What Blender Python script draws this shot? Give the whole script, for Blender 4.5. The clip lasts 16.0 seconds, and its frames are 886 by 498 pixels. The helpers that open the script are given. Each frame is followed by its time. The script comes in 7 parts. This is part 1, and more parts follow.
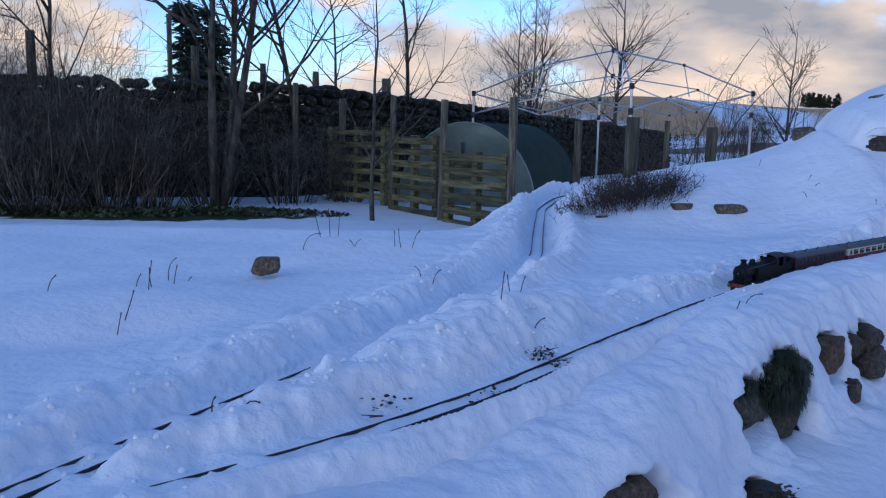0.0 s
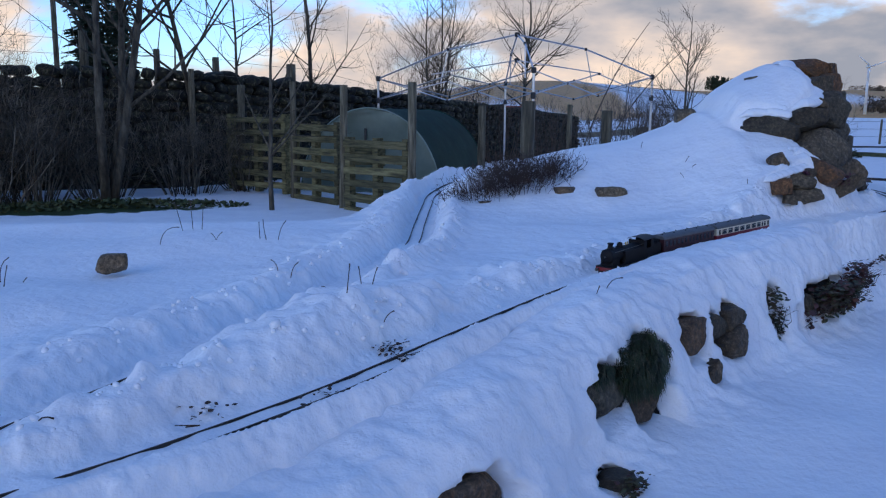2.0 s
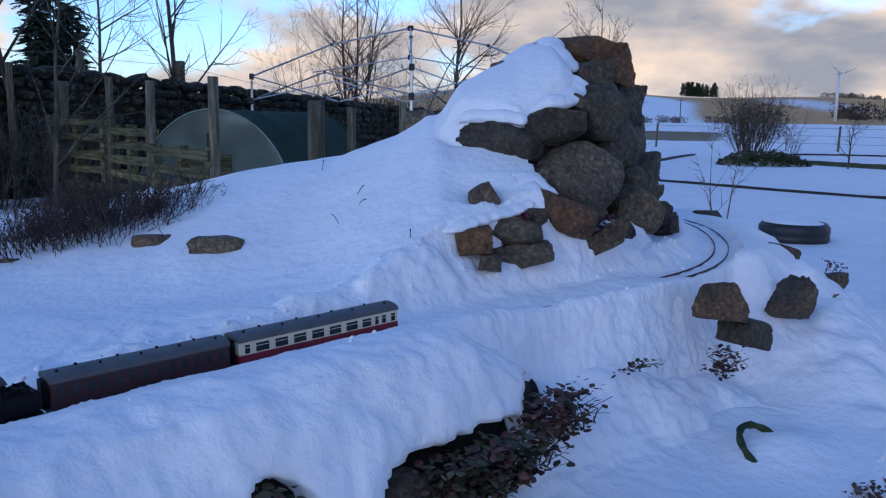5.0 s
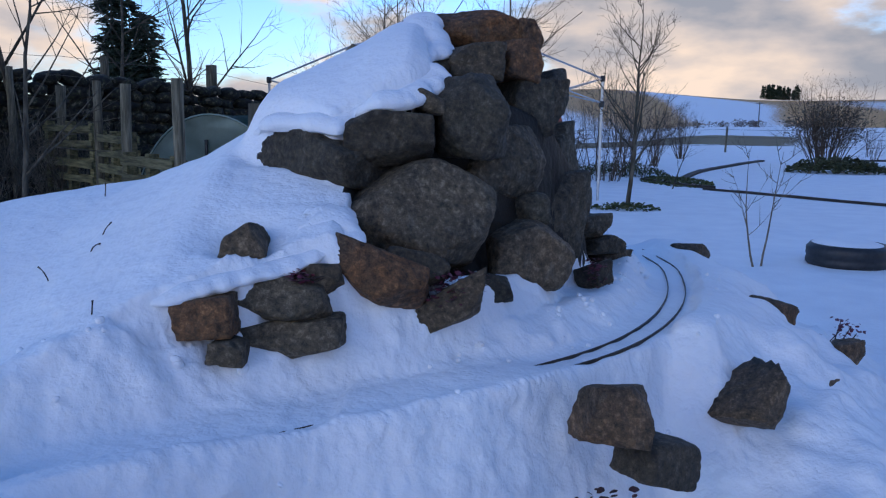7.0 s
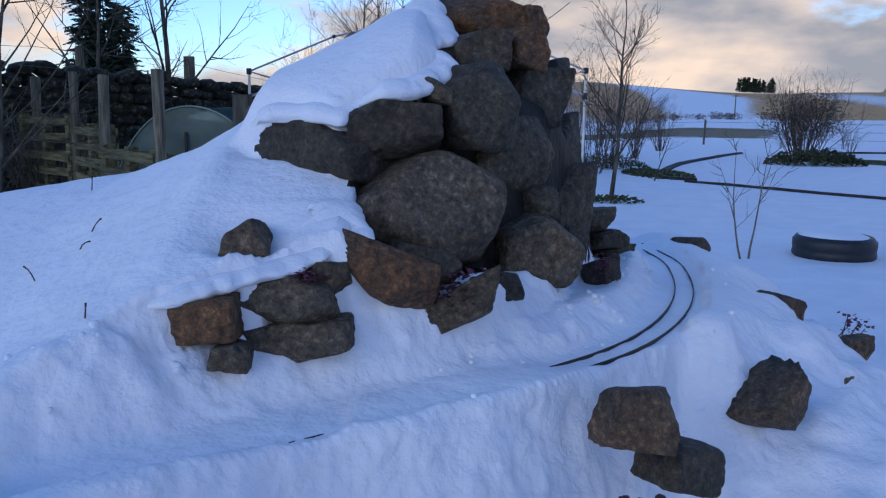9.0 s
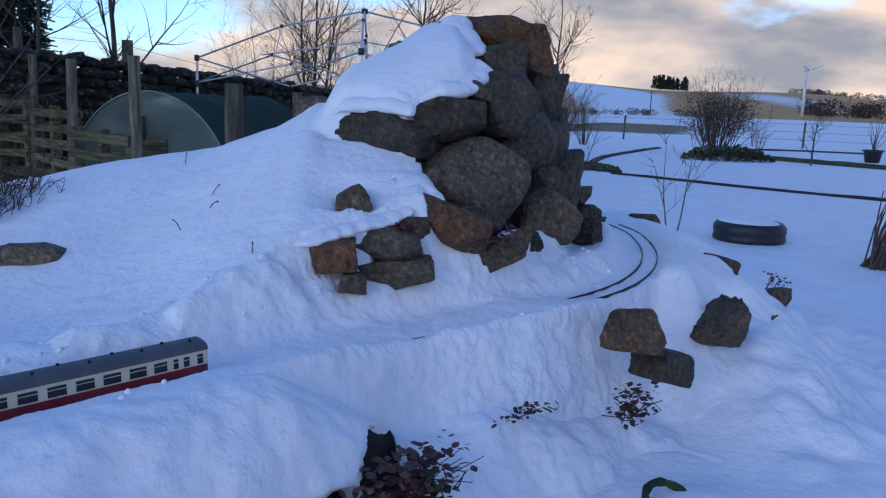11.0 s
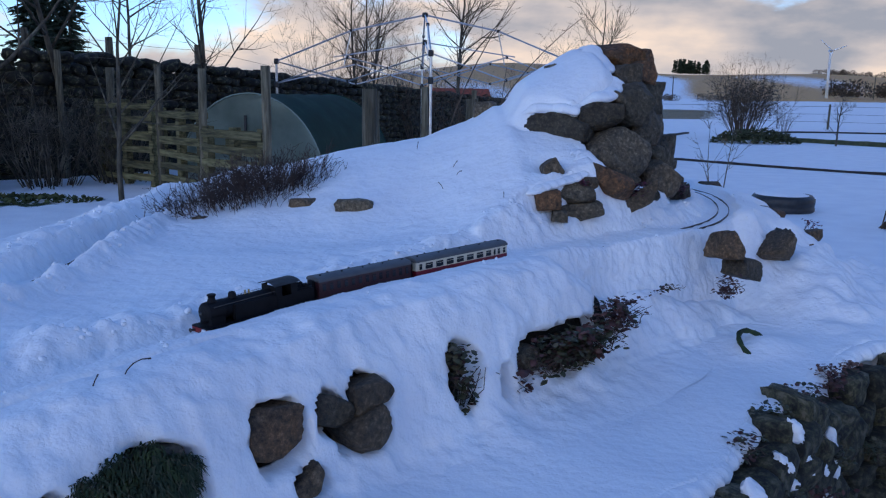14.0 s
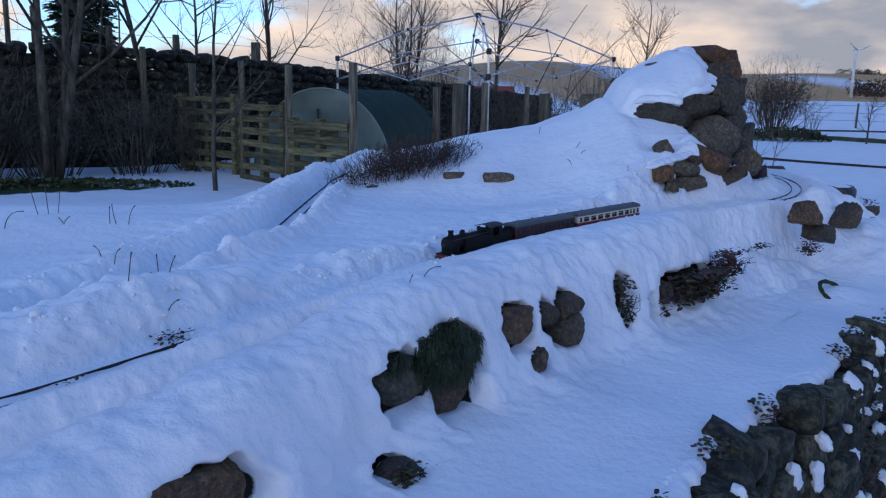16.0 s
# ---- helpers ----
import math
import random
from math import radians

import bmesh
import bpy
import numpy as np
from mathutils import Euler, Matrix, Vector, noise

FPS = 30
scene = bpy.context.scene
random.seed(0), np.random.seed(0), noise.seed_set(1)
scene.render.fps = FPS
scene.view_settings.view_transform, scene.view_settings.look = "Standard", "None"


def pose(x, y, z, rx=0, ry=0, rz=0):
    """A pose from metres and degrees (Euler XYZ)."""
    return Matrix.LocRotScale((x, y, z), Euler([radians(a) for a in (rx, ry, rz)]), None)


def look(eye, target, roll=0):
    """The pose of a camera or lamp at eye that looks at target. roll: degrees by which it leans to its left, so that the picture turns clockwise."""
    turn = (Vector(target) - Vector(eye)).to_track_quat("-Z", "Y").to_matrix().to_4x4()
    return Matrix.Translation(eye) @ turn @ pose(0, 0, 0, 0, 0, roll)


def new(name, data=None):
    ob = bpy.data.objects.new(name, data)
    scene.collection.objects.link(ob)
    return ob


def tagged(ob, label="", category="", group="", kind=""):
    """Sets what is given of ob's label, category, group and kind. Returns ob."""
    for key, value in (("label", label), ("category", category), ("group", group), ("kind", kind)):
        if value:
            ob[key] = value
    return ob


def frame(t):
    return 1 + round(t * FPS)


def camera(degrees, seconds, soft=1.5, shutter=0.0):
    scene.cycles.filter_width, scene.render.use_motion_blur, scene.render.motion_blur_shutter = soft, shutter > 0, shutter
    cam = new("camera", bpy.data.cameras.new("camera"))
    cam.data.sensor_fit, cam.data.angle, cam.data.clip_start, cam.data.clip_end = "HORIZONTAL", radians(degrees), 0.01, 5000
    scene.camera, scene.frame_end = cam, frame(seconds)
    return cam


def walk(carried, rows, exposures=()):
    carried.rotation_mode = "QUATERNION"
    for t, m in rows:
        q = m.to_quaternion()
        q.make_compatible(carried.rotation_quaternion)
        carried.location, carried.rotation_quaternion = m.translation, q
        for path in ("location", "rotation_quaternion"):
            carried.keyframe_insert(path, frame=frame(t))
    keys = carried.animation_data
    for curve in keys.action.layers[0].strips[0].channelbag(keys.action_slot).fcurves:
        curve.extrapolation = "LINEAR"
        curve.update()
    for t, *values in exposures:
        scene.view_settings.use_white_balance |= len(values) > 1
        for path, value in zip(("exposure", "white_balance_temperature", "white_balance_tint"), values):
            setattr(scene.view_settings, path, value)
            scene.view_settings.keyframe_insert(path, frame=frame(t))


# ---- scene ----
cam = camera(57.3, 16.0, 1.2)
METRES, EYE, TILT, LEAN, TURN = 7.0, 1.5, -9.7, 0.0, 6.7
ROWS = [
    (0.0, 0.0, 0.0, 0.0, -0.03, 1.27, -1.22),
    (0.5, 0.0012, 0.0019, 0.0003, -1.32, 1.16, -0.83),
    (1.0, 0.0046, 0.0053, 0.0003, -2.8, 0.94, -0.38),
    (1.5, 0.0097, 0.0084, 0.0006, -4.34, 0.65, 0.08),
    (2.0, 0.0285, 0.0131, 0.0022, -5.66, 0.33, 0.39),
    (2.5, 0.0645, 0.0203, 0.0044, -6.95, 0.07, 0.61),
    (3.0, 0.0989, 0.0456, 0.0061, -7.65, -0.14, 0.68),
    (3.5, 0.1394, 0.0869, 0.0148, -7.82, -0.25, 0.51),
    (4.0, 0.1894, 0.1299, 0.0204, -7.73, -0.13, 0.37),
    (4.5, 0.2312, 0.1786, 0.0301, -7.53, 0.19, 0.29),
    (5.0, 0.2668, 0.2243, 0.0411, -7.21, 0.58, 0.24),
    (7.5, 0.3847, 0.3484, 0.065, -1.54, 0.9, -0.36),
    (8.0, 0.384, 0.3502, 0.0651, -1.43, 0.72, -0.24),
    (8.5, 0.3775, 0.3513, 0.0644, -2.27, 0.55, -0.17),
    (9.0, 0.3686, 0.3514, 0.0647, -3.71, 0.38, -0.21),
    (11.5, 0.2989, 0.2434, 0.0464, -9.66, -0.35, -0.66),
    (12.0, 0.2824, 0.2091, 0.0437, -9.46, -0.44, -0.53),
    (12.5, 0.2573, 0.1851, 0.0382, -8.96, -0.56, -0.21),
    (13.0, 0.232, 0.1613, 0.036, -8.44, -0.64, 0.16),
    (13.5, 0.217, 0.1268, 0.0311, -8.1, -0.8, 0.41),
    (14.0, 0.1987, 0.1023, 0.0279, -7.76, -0.92, 0.52),
    (14.5, 0.1701, 0.0805, 0.0215, -7.24, -1.05, 0.35),
    (15.0, 0.1548, 0.0542, 0.0144, -6.71, -1.13, 0.16),
    (15.5, 0.1342, 0.0243, 0.0114, -6.39, -1.1, 0.03),
    (16.0, 0.1032, 0.0056, 0.0055, -6.49, -1.08, -0.02),
]
walk(cam, [(t, pose(0, 0, EYE, TILT, LEAN, TURN) @ pose(METRES * x, METRES * y, METRES * z, 90 + pitch, roll, yaw)) for t, x, y, z, yaw, pitch, roll in ROWS])


# ---- world and light ----
def sky_world():
    w = bpy.data.worlds.new("sky")
    scene.world = w
    w.use_nodes = True
    nt = w.node_tree
    nt.nodes.clear()
    N = lambda kind: nt.nodes.new(kind)
    out, bg = N("ShaderNodeOutputWorld"), N("ShaderNodeBackground")
    sky = N("ShaderNodeTexSky")
    sky.sky_type, sky.sun_disc = "NISHITA", False
    sky.sun_elevation, sky.sun_rotation = radians(14), radians(215)
    sky.altitude, sky.air_density, sky.dust_density, sky.ozone_density = 200, 1.0, 0.3, 2.0
    tint = N("ShaderNodeMix")
    tint.data_type, tint.blend_type = "RGBA", "MULTIPLY"
    tint.inputs[0].default_value = 1.0
    tint.inputs[7].default_value = (*SKY_TINT, 1)
    nt.links.new(sky.outputs[0], tint.inputs[6])
    tc = N("ShaderNodeTexCoord")
    sep = N("ShaderNodeSeparateXYZ")
    nt.links.new(tc.outputs["Generated"], sep.inputs[0])
    # clouds are flattened towards the horizon
    mp = N("ShaderNodeMapping")
    mp.inputs["Scale"].default_value = (1.0, 1.0, 2.6)
    mp.inputs["Location"].default_value = CLOUD_AT
    nt.links.new(tc.outputs["Generated"], mp.inputs[0])
    n1 = N("ShaderNodeTexNoise")
    n1.inputs["Scale"].default_value, n1.inputs["Detail"].default_value, n1.inputs["Roughness"].default_value = 2.6, 9, 0.56
    nt.links.new(mp.outputs[0], n1.inputs["Vector"])
    n2 = N("ShaderNodeTexNoise")
    n2.inputs["Scale"].default_value, n2.inputs["Detail"].default_value = 4.2, 8
    nt.links.new(mp.outputs[0], n2.inputs["Vector"])
    # cover: heavy low down, thin overhead
    low = N("ShaderNodeMapRange")
    low.inputs[1].default_value, low.inputs[2].default_value = 0.0, 0.5
    low.inputs[3].default_value, low.inputs[4].default_value = 0.17, -0.22
    nt.links.new(sep.outputs[2], low.inputs[0])
    # more blue towards the west
    side = N("ShaderNodeMapRange")
    side.inputs[1].default_value, side.inputs[2].default_value = -0.45, 0.25
    side.inputs[3].default_value, side.inputs[4].default_value = -0.035, 0.08
    nt.links.new(sep.outputs[0], side.inputs[0])
    a = N("ShaderNodeMath"); a.operation = "ADD"
    nt.links.new(n1.outputs[0], a.inputs[0]); nt.links.new(low.outputs[0], a.inputs[1])
    b = N("ShaderNodeMath"); b.operation = "ADD"
    nt.links.new(a.outputs[0], b.inputs[0]); nt.links.new(side.outputs[0], b.inputs[1])
    cover = N("ShaderNodeMapRange")
    cover.interpolation_type = "SMOOTHSTEP"
    cover.inputs[1].default_value, cover.inputs[2].default_value = 0.50, 0.62
    nt.links.new(b.outputs[0], cover.inputs[0])
    ramp = N("ShaderNodeValToRGB")
    e = ramp.color_ramp.elements
    e[0].position, e[0].color = 0.40, (*CLOUD_DARK, 1)
    e[1].position, e[1].color = 0.60, (*CLOUD_LIGHT, 1)
    m = ramp.color_ramp.elements.new(0.49)
    m.color = (*CLOUD_MID, 1)
    nt.links.new(n2.outputs[0], ramp.inputs[0])
    mix = N("ShaderNodeMix")
    mix.data_type = "RGBA"
    sk = N("ShaderNodeMix")
    sk.data_type, sk.blend_type = "RGBA", "MULTIPLY"
    sk.inputs[0].default_value = 1.0
    sk.inputs[7].default_value = (SKY_STRENGTH, SKY_STRENGTH, SKY_STRENGTH, 1)
    nt.links.new(tint.outputs[2], sk.inputs[6])
    nt.links.new(cover.outputs[0], mix.inputs[0])
    nt.links.new(sk.outputs[2], mix.inputs[6])
    nt.links.new(ramp.outputs[0], mix.inputs[7])
    nt.links.new(mix.outputs[2], bg.inputs[0])
    bg.inputs[1].default_value = 1.0
    nt.links.new(bg.outputs[0], out.inputs[0])


SKY_TINT, SKY_STRENGTH = (0.66, 0.87, 1.29), 0.222
CLOUD_AT = (0.3, 0.1, 0.0)
CLOUD_DARK, CLOUD_MID, CLOUD_LIGHT = (0.35, 0.37, 0.44), (0.62, 0.56, 0.56), (1.0, 0.80, 0.665)
sky_world()
sun = new("sun", bpy.data.lights.new("sun", "SUN"))
sun.data.energy, sun.data.angle, sun.data.color = 0.25, radians(25), (1.0, 0.86, 0.7)
sun.matrix_world = look((-6, -8, 5), (0, 0, 0))


# ---- materials ----
def mat(name, stops, scale=8.0, rough=0.8, bump=0.3, bump_scale=40.0, metal=0.0, detail=6.0, stretch=(1, 1, 1), vary=0.0, dist=0.01, coords="Object", grain=0.6):
    """A noise-coloured surface: stops of (position, colour), with fine relief."""
    m = bpy.data.materials.new(name)
    m.use_nodes = True
    nt = m.node_tree
    p = nt.nodes["Principled BSDF"]
    p.inputs["Roughness"].default_value, p.inputs["Metallic"].default_value = rough, metal
    tc, mp = nt.nodes.new("ShaderNodeTexCoord"), nt.nodes.new("ShaderNodeMapping")
    mp.inputs["Scale"].default_value = stretch
    nt.links.new(tc.outputs[coords], mp.inputs[0])
    info = nt.nodes.new("ShaderNodeObjectInfo")
    off = nt.nodes.new("ShaderNodeVectorMath"); off.operation = "SCALE"
    off.inputs[0].default_value = (7.3, 3.1, 5.7)
    nt.links.new(info.outputs["Random"], off.inputs["Scale"])
    nt.links.new(off.outputs[0], mp.inputs["Location"])
    n = nt.nodes.new("ShaderNodeTexNoise")
    n.inputs["Scale"].default_value, n.inputs["Detail"].default_value, n.inputs["Roughness"].default_value = scale, detail, 0.6
    n.inputs["Roughness"].default_value = grain
    nt.links.new(mp.outputs[0], n.inputs["Vector"])
    r = nt.nodes.new("ShaderNodeValToRGB")
    els = r.color_ramp.elements
    while len(els) < len(stops):
        els.new(0.5)
    for el, (pos, col) in zip(els, stops):
        el.position, el.color = pos, (*col, 1)
    nt.links.new(n.outputs[0], r.inputs[0])
    hsv = nt.nodes.new("ShaderNodeHueSaturation")
    nt.links.new(r.outputs[0], hsv.inputs["Color"])
    if vary:
        mr = nt.nodes.new("ShaderNodeMapRange")
        mr.inputs[3].default_value, mr.inputs[4].default_value = 1 - vary, 1 + vary
        nt.links.new(info.outputs["Random"], mr.inputs[0])
        nt.links.new(mr.outputs[0], hsv.inputs["Value"])
    nt.links.new(hsv.outputs[0], p.inputs["Base Color"])
    if bump:
        n2 = nt.nodes.new("ShaderNodeTexNoise")
        n2.inputs["Scale"].default_value, n2.inputs["Detail"].default_value = bump_scale, 8
        nt.links.new(mp.outputs[0], n2.inputs["Vector"])
        bp = nt.nodes.new("ShaderNodeBump")
        bp.inputs["Strength"].default_value, bp.inputs["Distance"].default_value = bump, dist
        nt.links.new(n2.outputs[0], bp.inputs["Height"])
        nt.links.new(bp.outputs[0], p.inputs["Normal"])
    return m


BARK = mat("bark", [(0.34, (0.022, 0.018, 0.012)), (0.5, (0.070, 0.058, 0.040)), (0.66, (0.14, 0.122, 0.085))], 14, 0.92, 0.8, 34, stretch=(1, 1, 0.3), detail=9)
TWIG = mat("twig", [(0.3, (0.05, 0.035, 0.025)), (0.7, (0.13, 0.09, 0.06))], 6, 0.85, 0)
DRY_STEM = mat("dry_stem", [(0.3, (0.07, 0.052, 0.036)), (0.7, (0.22, 0.17, 0.115))], 5, 0.85, 0)
THICKET = mat("thicket_stem", [(0.34, (0.022, 0.018, 0.012)), (0.5, (0.085, 0.068, 0.046)), (0.66, (0.26, 0.215, 0.155))], 3, 0.85, 0)
POST_WOOD = mat("post_wood", [(0.34, (0.035, 0.030, 0.018)), (0.5, (0.095, 0.082, 0.052)), (0.66, (0.19, 0.165, 0.11))], 9, 0.9, 0.8, 30, stretch=(4, 4, 0.35), vary=0.3, detail=9)
PALLET_WOOD = mat("pallet_wood", [(0.34, (0.028, 0.024, 0.010)), (0.48, (0.095, 0.085, 0.034)), (0.64, (0.19, 0.165, 0.078))], 7, 0.88, 0.6, 34, stretch=(0.5, 3, 5), vary=0.4, detail=9)
WALL_STONE = mat("wall_stone", [(0.40, (0.006, 0.0055, 0.004)), (0.5, (0.020, 0.018, 0.012)), (0.57, (0.030, 0.032, 0.013)), (0.66, (0.12, 0.105, 0.075))], 14, 0.9, 0.6, 24, vary=0.4)


def stone_material():
    m = mat("boulder", [(0.36, (0.018, 0.013, 0.008)), (0.46, (0.078, 0.060, 0.037)), (0.54, (0.125, 0.098, 0.063)), (0.64, (0.27, 0.225, 0.155))], 62, 0.8, 1.0, 30, vary=0.2, dist=0.02, detail=12, grain=0.78)
    nt = m.node_tree
    p = nt.nodes["Principled BSDF"]
    hsv = next(n for n in nt.nodes if n.type == "HUE_SAT")
    # rusty, grey and lichened stones
    info = nt.nodes.new("ShaderNodeAttribute")
    info.attribute_type, info.attribute_name = "OBJECT", "rust"
    mx = nt.nodes.new("ShaderNodeMix"); mx.data_type = "RGBA"; mx.blend_type = "MULTIPLY"
    mx.inputs[7].default_value = (1.9, 0.92, 0.42, 1)
    tc = nt.nodes.new("ShaderNodeTexCoord")
    n = nt.nodes.new("ShaderNodeTexNoise"); n.inputs["Scale"].default_value = 7; n.inputs["Detail"].default_value = 5
    nt.links.new(tc.outputs["Object"], n.inputs["Vector"])
    mr = nt.nodes.new("ShaderNodeMapRange"); mr.inputs[1].default_value, mr.inputs[2].default_value = 0.35, 0.6
    nt.links.new(n.outputs[0], mr.inputs[0])
    ml = nt.nodes.new("ShaderNodeMath"); ml.operation = "MULTIPLY"
    mr.inputs[3].default_value = 0.25
    nt.links.new(mr.outputs[0], ml.inputs[0]); nt.links.new(info.outputs["Fac"], ml.inputs[1])
    nt.links.new(ml.outputs[0], mx.inputs[0])
    nt.links.new(hsv.outputs[0], mx.inputs[6])
    # pale lichen spots
    v = nt.nodes.new("ShaderNodeTexNoise"); v.inputs["Scale"].default_value = 26; v.inputs["Detail"].default_value = 9; v.inputs["Roughness"].default_value = 0.7
    stretch = nt.nodes.new("ShaderNodeMapping"); stretch.inputs["Scale"].default_value = (1, 1, 0.45); stretch.inputs["Rotation"].default_value = (0.3, 0.5, 0)
    nt.links.new(tc.outputs["Object"], stretch.inputs[0]); nt.links.new(stretch.outputs[0], v.inputs["Vector"])
    mr2 = nt.nodes.new("ShaderNodeMapRange"); mr2.inputs[1].default_value, mr2.inputs[2].default_value = 0.58, 0.74
    mr2.inputs[4].default_value = 0.45
    nt.links.new(v.outputs[0], mr2.inputs[0])
    mx2 = nt.nodes.new("ShaderNodeMix"); mx2.data_type = "RGBA"
    mx2.inputs[7].default_value = (0.27, 0.25, 0.20, 1)
    nt.links.new(mr2.outputs[0], mx2.inputs[0])
    nt.links.new(mx.outputs[2], mx2.inputs[6])
    # green algae in broad patches
    g = nt.nodes.new("ShaderNodeTexNoise"); g.inputs["Scale"].default_value = 4.5; g.inputs["Detail"].default_value = 6
    nt.links.new(tc.outputs["Object"], g.inputs["Vector"])
    mr3 = nt.nodes.new("ShaderNodeMapRange"); mr3.inputs[1].default_value, mr3.inputs[2].default_value = 0.46, 0.62
    mr3.inputs[4].default_value = 0.2
    nt.links.new(g.outputs[0], mr3.inputs[0])
    mx3 = nt.nodes.new("ShaderNodeMix"); mx3.data_type = "RGBA"
    mx3.inputs[7].default_value = (0.052, 0.055, 0.028, 1)
    nt.links.new(mr3.outputs[0], mx3.inputs[0])
    nt.links.new(mx2.outputs[2], mx3.inputs[6])
    tone = nt.nodes.new("ShaderNodeAttribute")
    tone.attribute_type, tone.attribute_name = "OBJECT", "tone"
    sc = nt.nodes.new("ShaderNodeVectorMath"); sc.operation = "SCALE"
    nt.links.new(mx3.outputs[2], sc.inputs[0]); nt.links.new(tone.outputs["Fac"], sc.inputs["Scale"])
    # broad weathering, paler and darker faces
    w = nt.nodes.new("ShaderNodeTexNoise"); w.inputs["Scale"].default_value = 5; w.inputs["Detail"].default_value = 9; w.inputs["Roughness"].default_value = 0.68
    nt.links.new(tc.outputs["Object"], w.inputs["Vector"])
    wr = nt.nodes.new("ShaderNodeMapRange"); wr.inputs[1].default_value, wr.inputs[2].default_value = 0.35, 0.65
    wr.inputs[3].default_value, wr.inputs[4].default_value = 0.42, 1.45
    nt.links.new(w.outputs[0], wr.inputs[0])
    worn = nt.nodes.new("ShaderNodeVectorMath"); worn.operation = "SCALE"
    nt.links.new(sc.outputs[0], worn.inputs[0]); nt.links.new(wr.outputs[0], worn.inputs["Scale"])
    nt.links.new(worn.outputs[0], p.inputs["Base Color"])
    return m


BOULDER = stone_material()
TERRACE_STONE = mat("terrace_stone", [(0.42, (0.008, 0.007, 0.005)), (0.48, (0.026, 0.024, 0.014)), (0.53, (0.045, 0.044, 0.021)), (0.60, (0.10, 0.085, 0.055))], 22, 0.9, 0.9, 50, vary=0.4, dist=0.006, detail=10, grain=0.7)


def snow_material(ground=False):
    m = bpy.data.materials.new("snow_ground" if ground else "snow")
    m.use_nodes = True
    nt = m.node_tree
    p = nt.nodes["Principled BSDF"]
    p.inputs["Roughness"].default_value = 0.65
    p.inputs["Specular IOR Level"].default_value = 0.25
    p.inputs["Subsurface Weight"].default_value = 0.0
    geo = nt.nodes.new("ShaderNodeNewGeometry")
    def noise_of(scale, detail=6, rough=0.55):
        n = nt.nodes.new("ShaderNodeTexNoise")
        n.inputs["Scale"].default_value, n.inputs["Detail"].default_value, n.inputs["Roughness"].default_value = scale, detail, rough
        nt.links.new(geo.outputs["Position"], n.inputs["Vector"])
        return n
    r = nt.nodes.new("ShaderNodeValToRGB")
    r.color_ramp.elements[0].position, r.color_ramp.elements[0].color = 0.3, (0.80, 0.81, 0.84, 1)
    r.color_ramp.elements[1].position, r.color_ramp.elements[1].color = 0.7, (0.90, 0.91, 0.92, 1)
    nt.links.new(noise_of(3.0).outputs[0], r.inputs[0])
    colour = r.outputs[0]
    if ground:
        at = nt.nodes.new("ShaderNodeAttribute"); at.attribute_name = "bare"
        col = nt.nodes.new("ShaderNodeAttribute"); col.attribute_name = "soil"
        add = nt.nodes.new("ShaderNodeMath"); add.operation = "ADD"
        sc = nt.nodes.new("ShaderNodeMath"); sc.operation = "MULTIPLY_ADD"
        sc.inputs[1].default_value, sc.inputs[2].default_value = 1.1, -0.55
        nt.links.new(noise_of(1.6, 9, 0.65).outputs[0], sc.inputs[0])
        nt.links.new(at.outputs["Fac"], add.inputs[0]); nt.links.new(sc.outputs[0], add.inputs[1])
        mr = nt.nodes.new("ShaderNodeMapRange"); mr.inputs[1].default_value, mr.inputs[2].default_value = 0.46, 0.54
        nt.links.new(add.outputs[0], mr.inputs[0])
        mx = nt.nodes.new("ShaderNodeMix"); mx.data_type = "RGBA"
        nt.links.new(mr.outputs[0], mx.inputs[0]); nt.links.new(colour, mx.inputs[6])
        dark = nt.nodes.new("ShaderNodeMix"); dark.data_type = "RGBA"; dark.blend_type = "MULTIPLY"; dark.inputs[0].default_value = 1
        rr = nt.nodes.new("ShaderNodeValToRGB")
        rr.color_ramp.elements[0].position, rr.color_ramp.elements[0].color = 0.35, (0.45, 0.45, 0.45, 1)
        rr.color_ramp.elements[1].position, rr.color_ramp.elements[1].color = 0.65, (1.3, 1.3, 1.3, 1)
        nt.links.new(noise_of(9, 8, 0.7).outputs[0], rr.inputs[0])
        nt.links.new(col.outputs["Color"], dark.inputs[6]); nt.links.new(rr.outputs[0], dark.inputs[7])
        nt.links.new(dark.outputs[2], mx.inputs[7])
        colour = mx.outputs[2]
    nt.links.new(colour, p.inputs["Base Color"])
    h = nt.nodes.new("ShaderNodeMath"); h.operation = "MULTIPLY_ADD"; h.inputs[1].default_value = 0.22
    nt.links.new(noise_of(150, 3, 0.6).outputs[0], h.inputs[0]); nt.links.new(noise_of(32, 2.5, 0.5).outputs[0], h.inputs[2])
    bp = nt.nodes.new("ShaderNodeBump")
    bp.inputs["Strength"].default_value, bp.inputs["Distance"].default_value = 0.55, 0.0125
    nt.links.new(h.outputs[0], bp.inputs["Height"]); nt.links.new(bp.outputs[0], p.inputs["Normal"])
    return m


SNOW, GROUND = snow_material(), snow_material(True)


# ---- helpers for building ----
def mesh_of(name, bm, material, smooth=True):
    me = bpy.data.meshes.new(name)
    bm.to_mesh(me)
    bm.free()
    if smooth:
        me.polygons.foreach_set("use_smooth", [True] * len(me.polygons))
    me.materials.append(material)
    return me


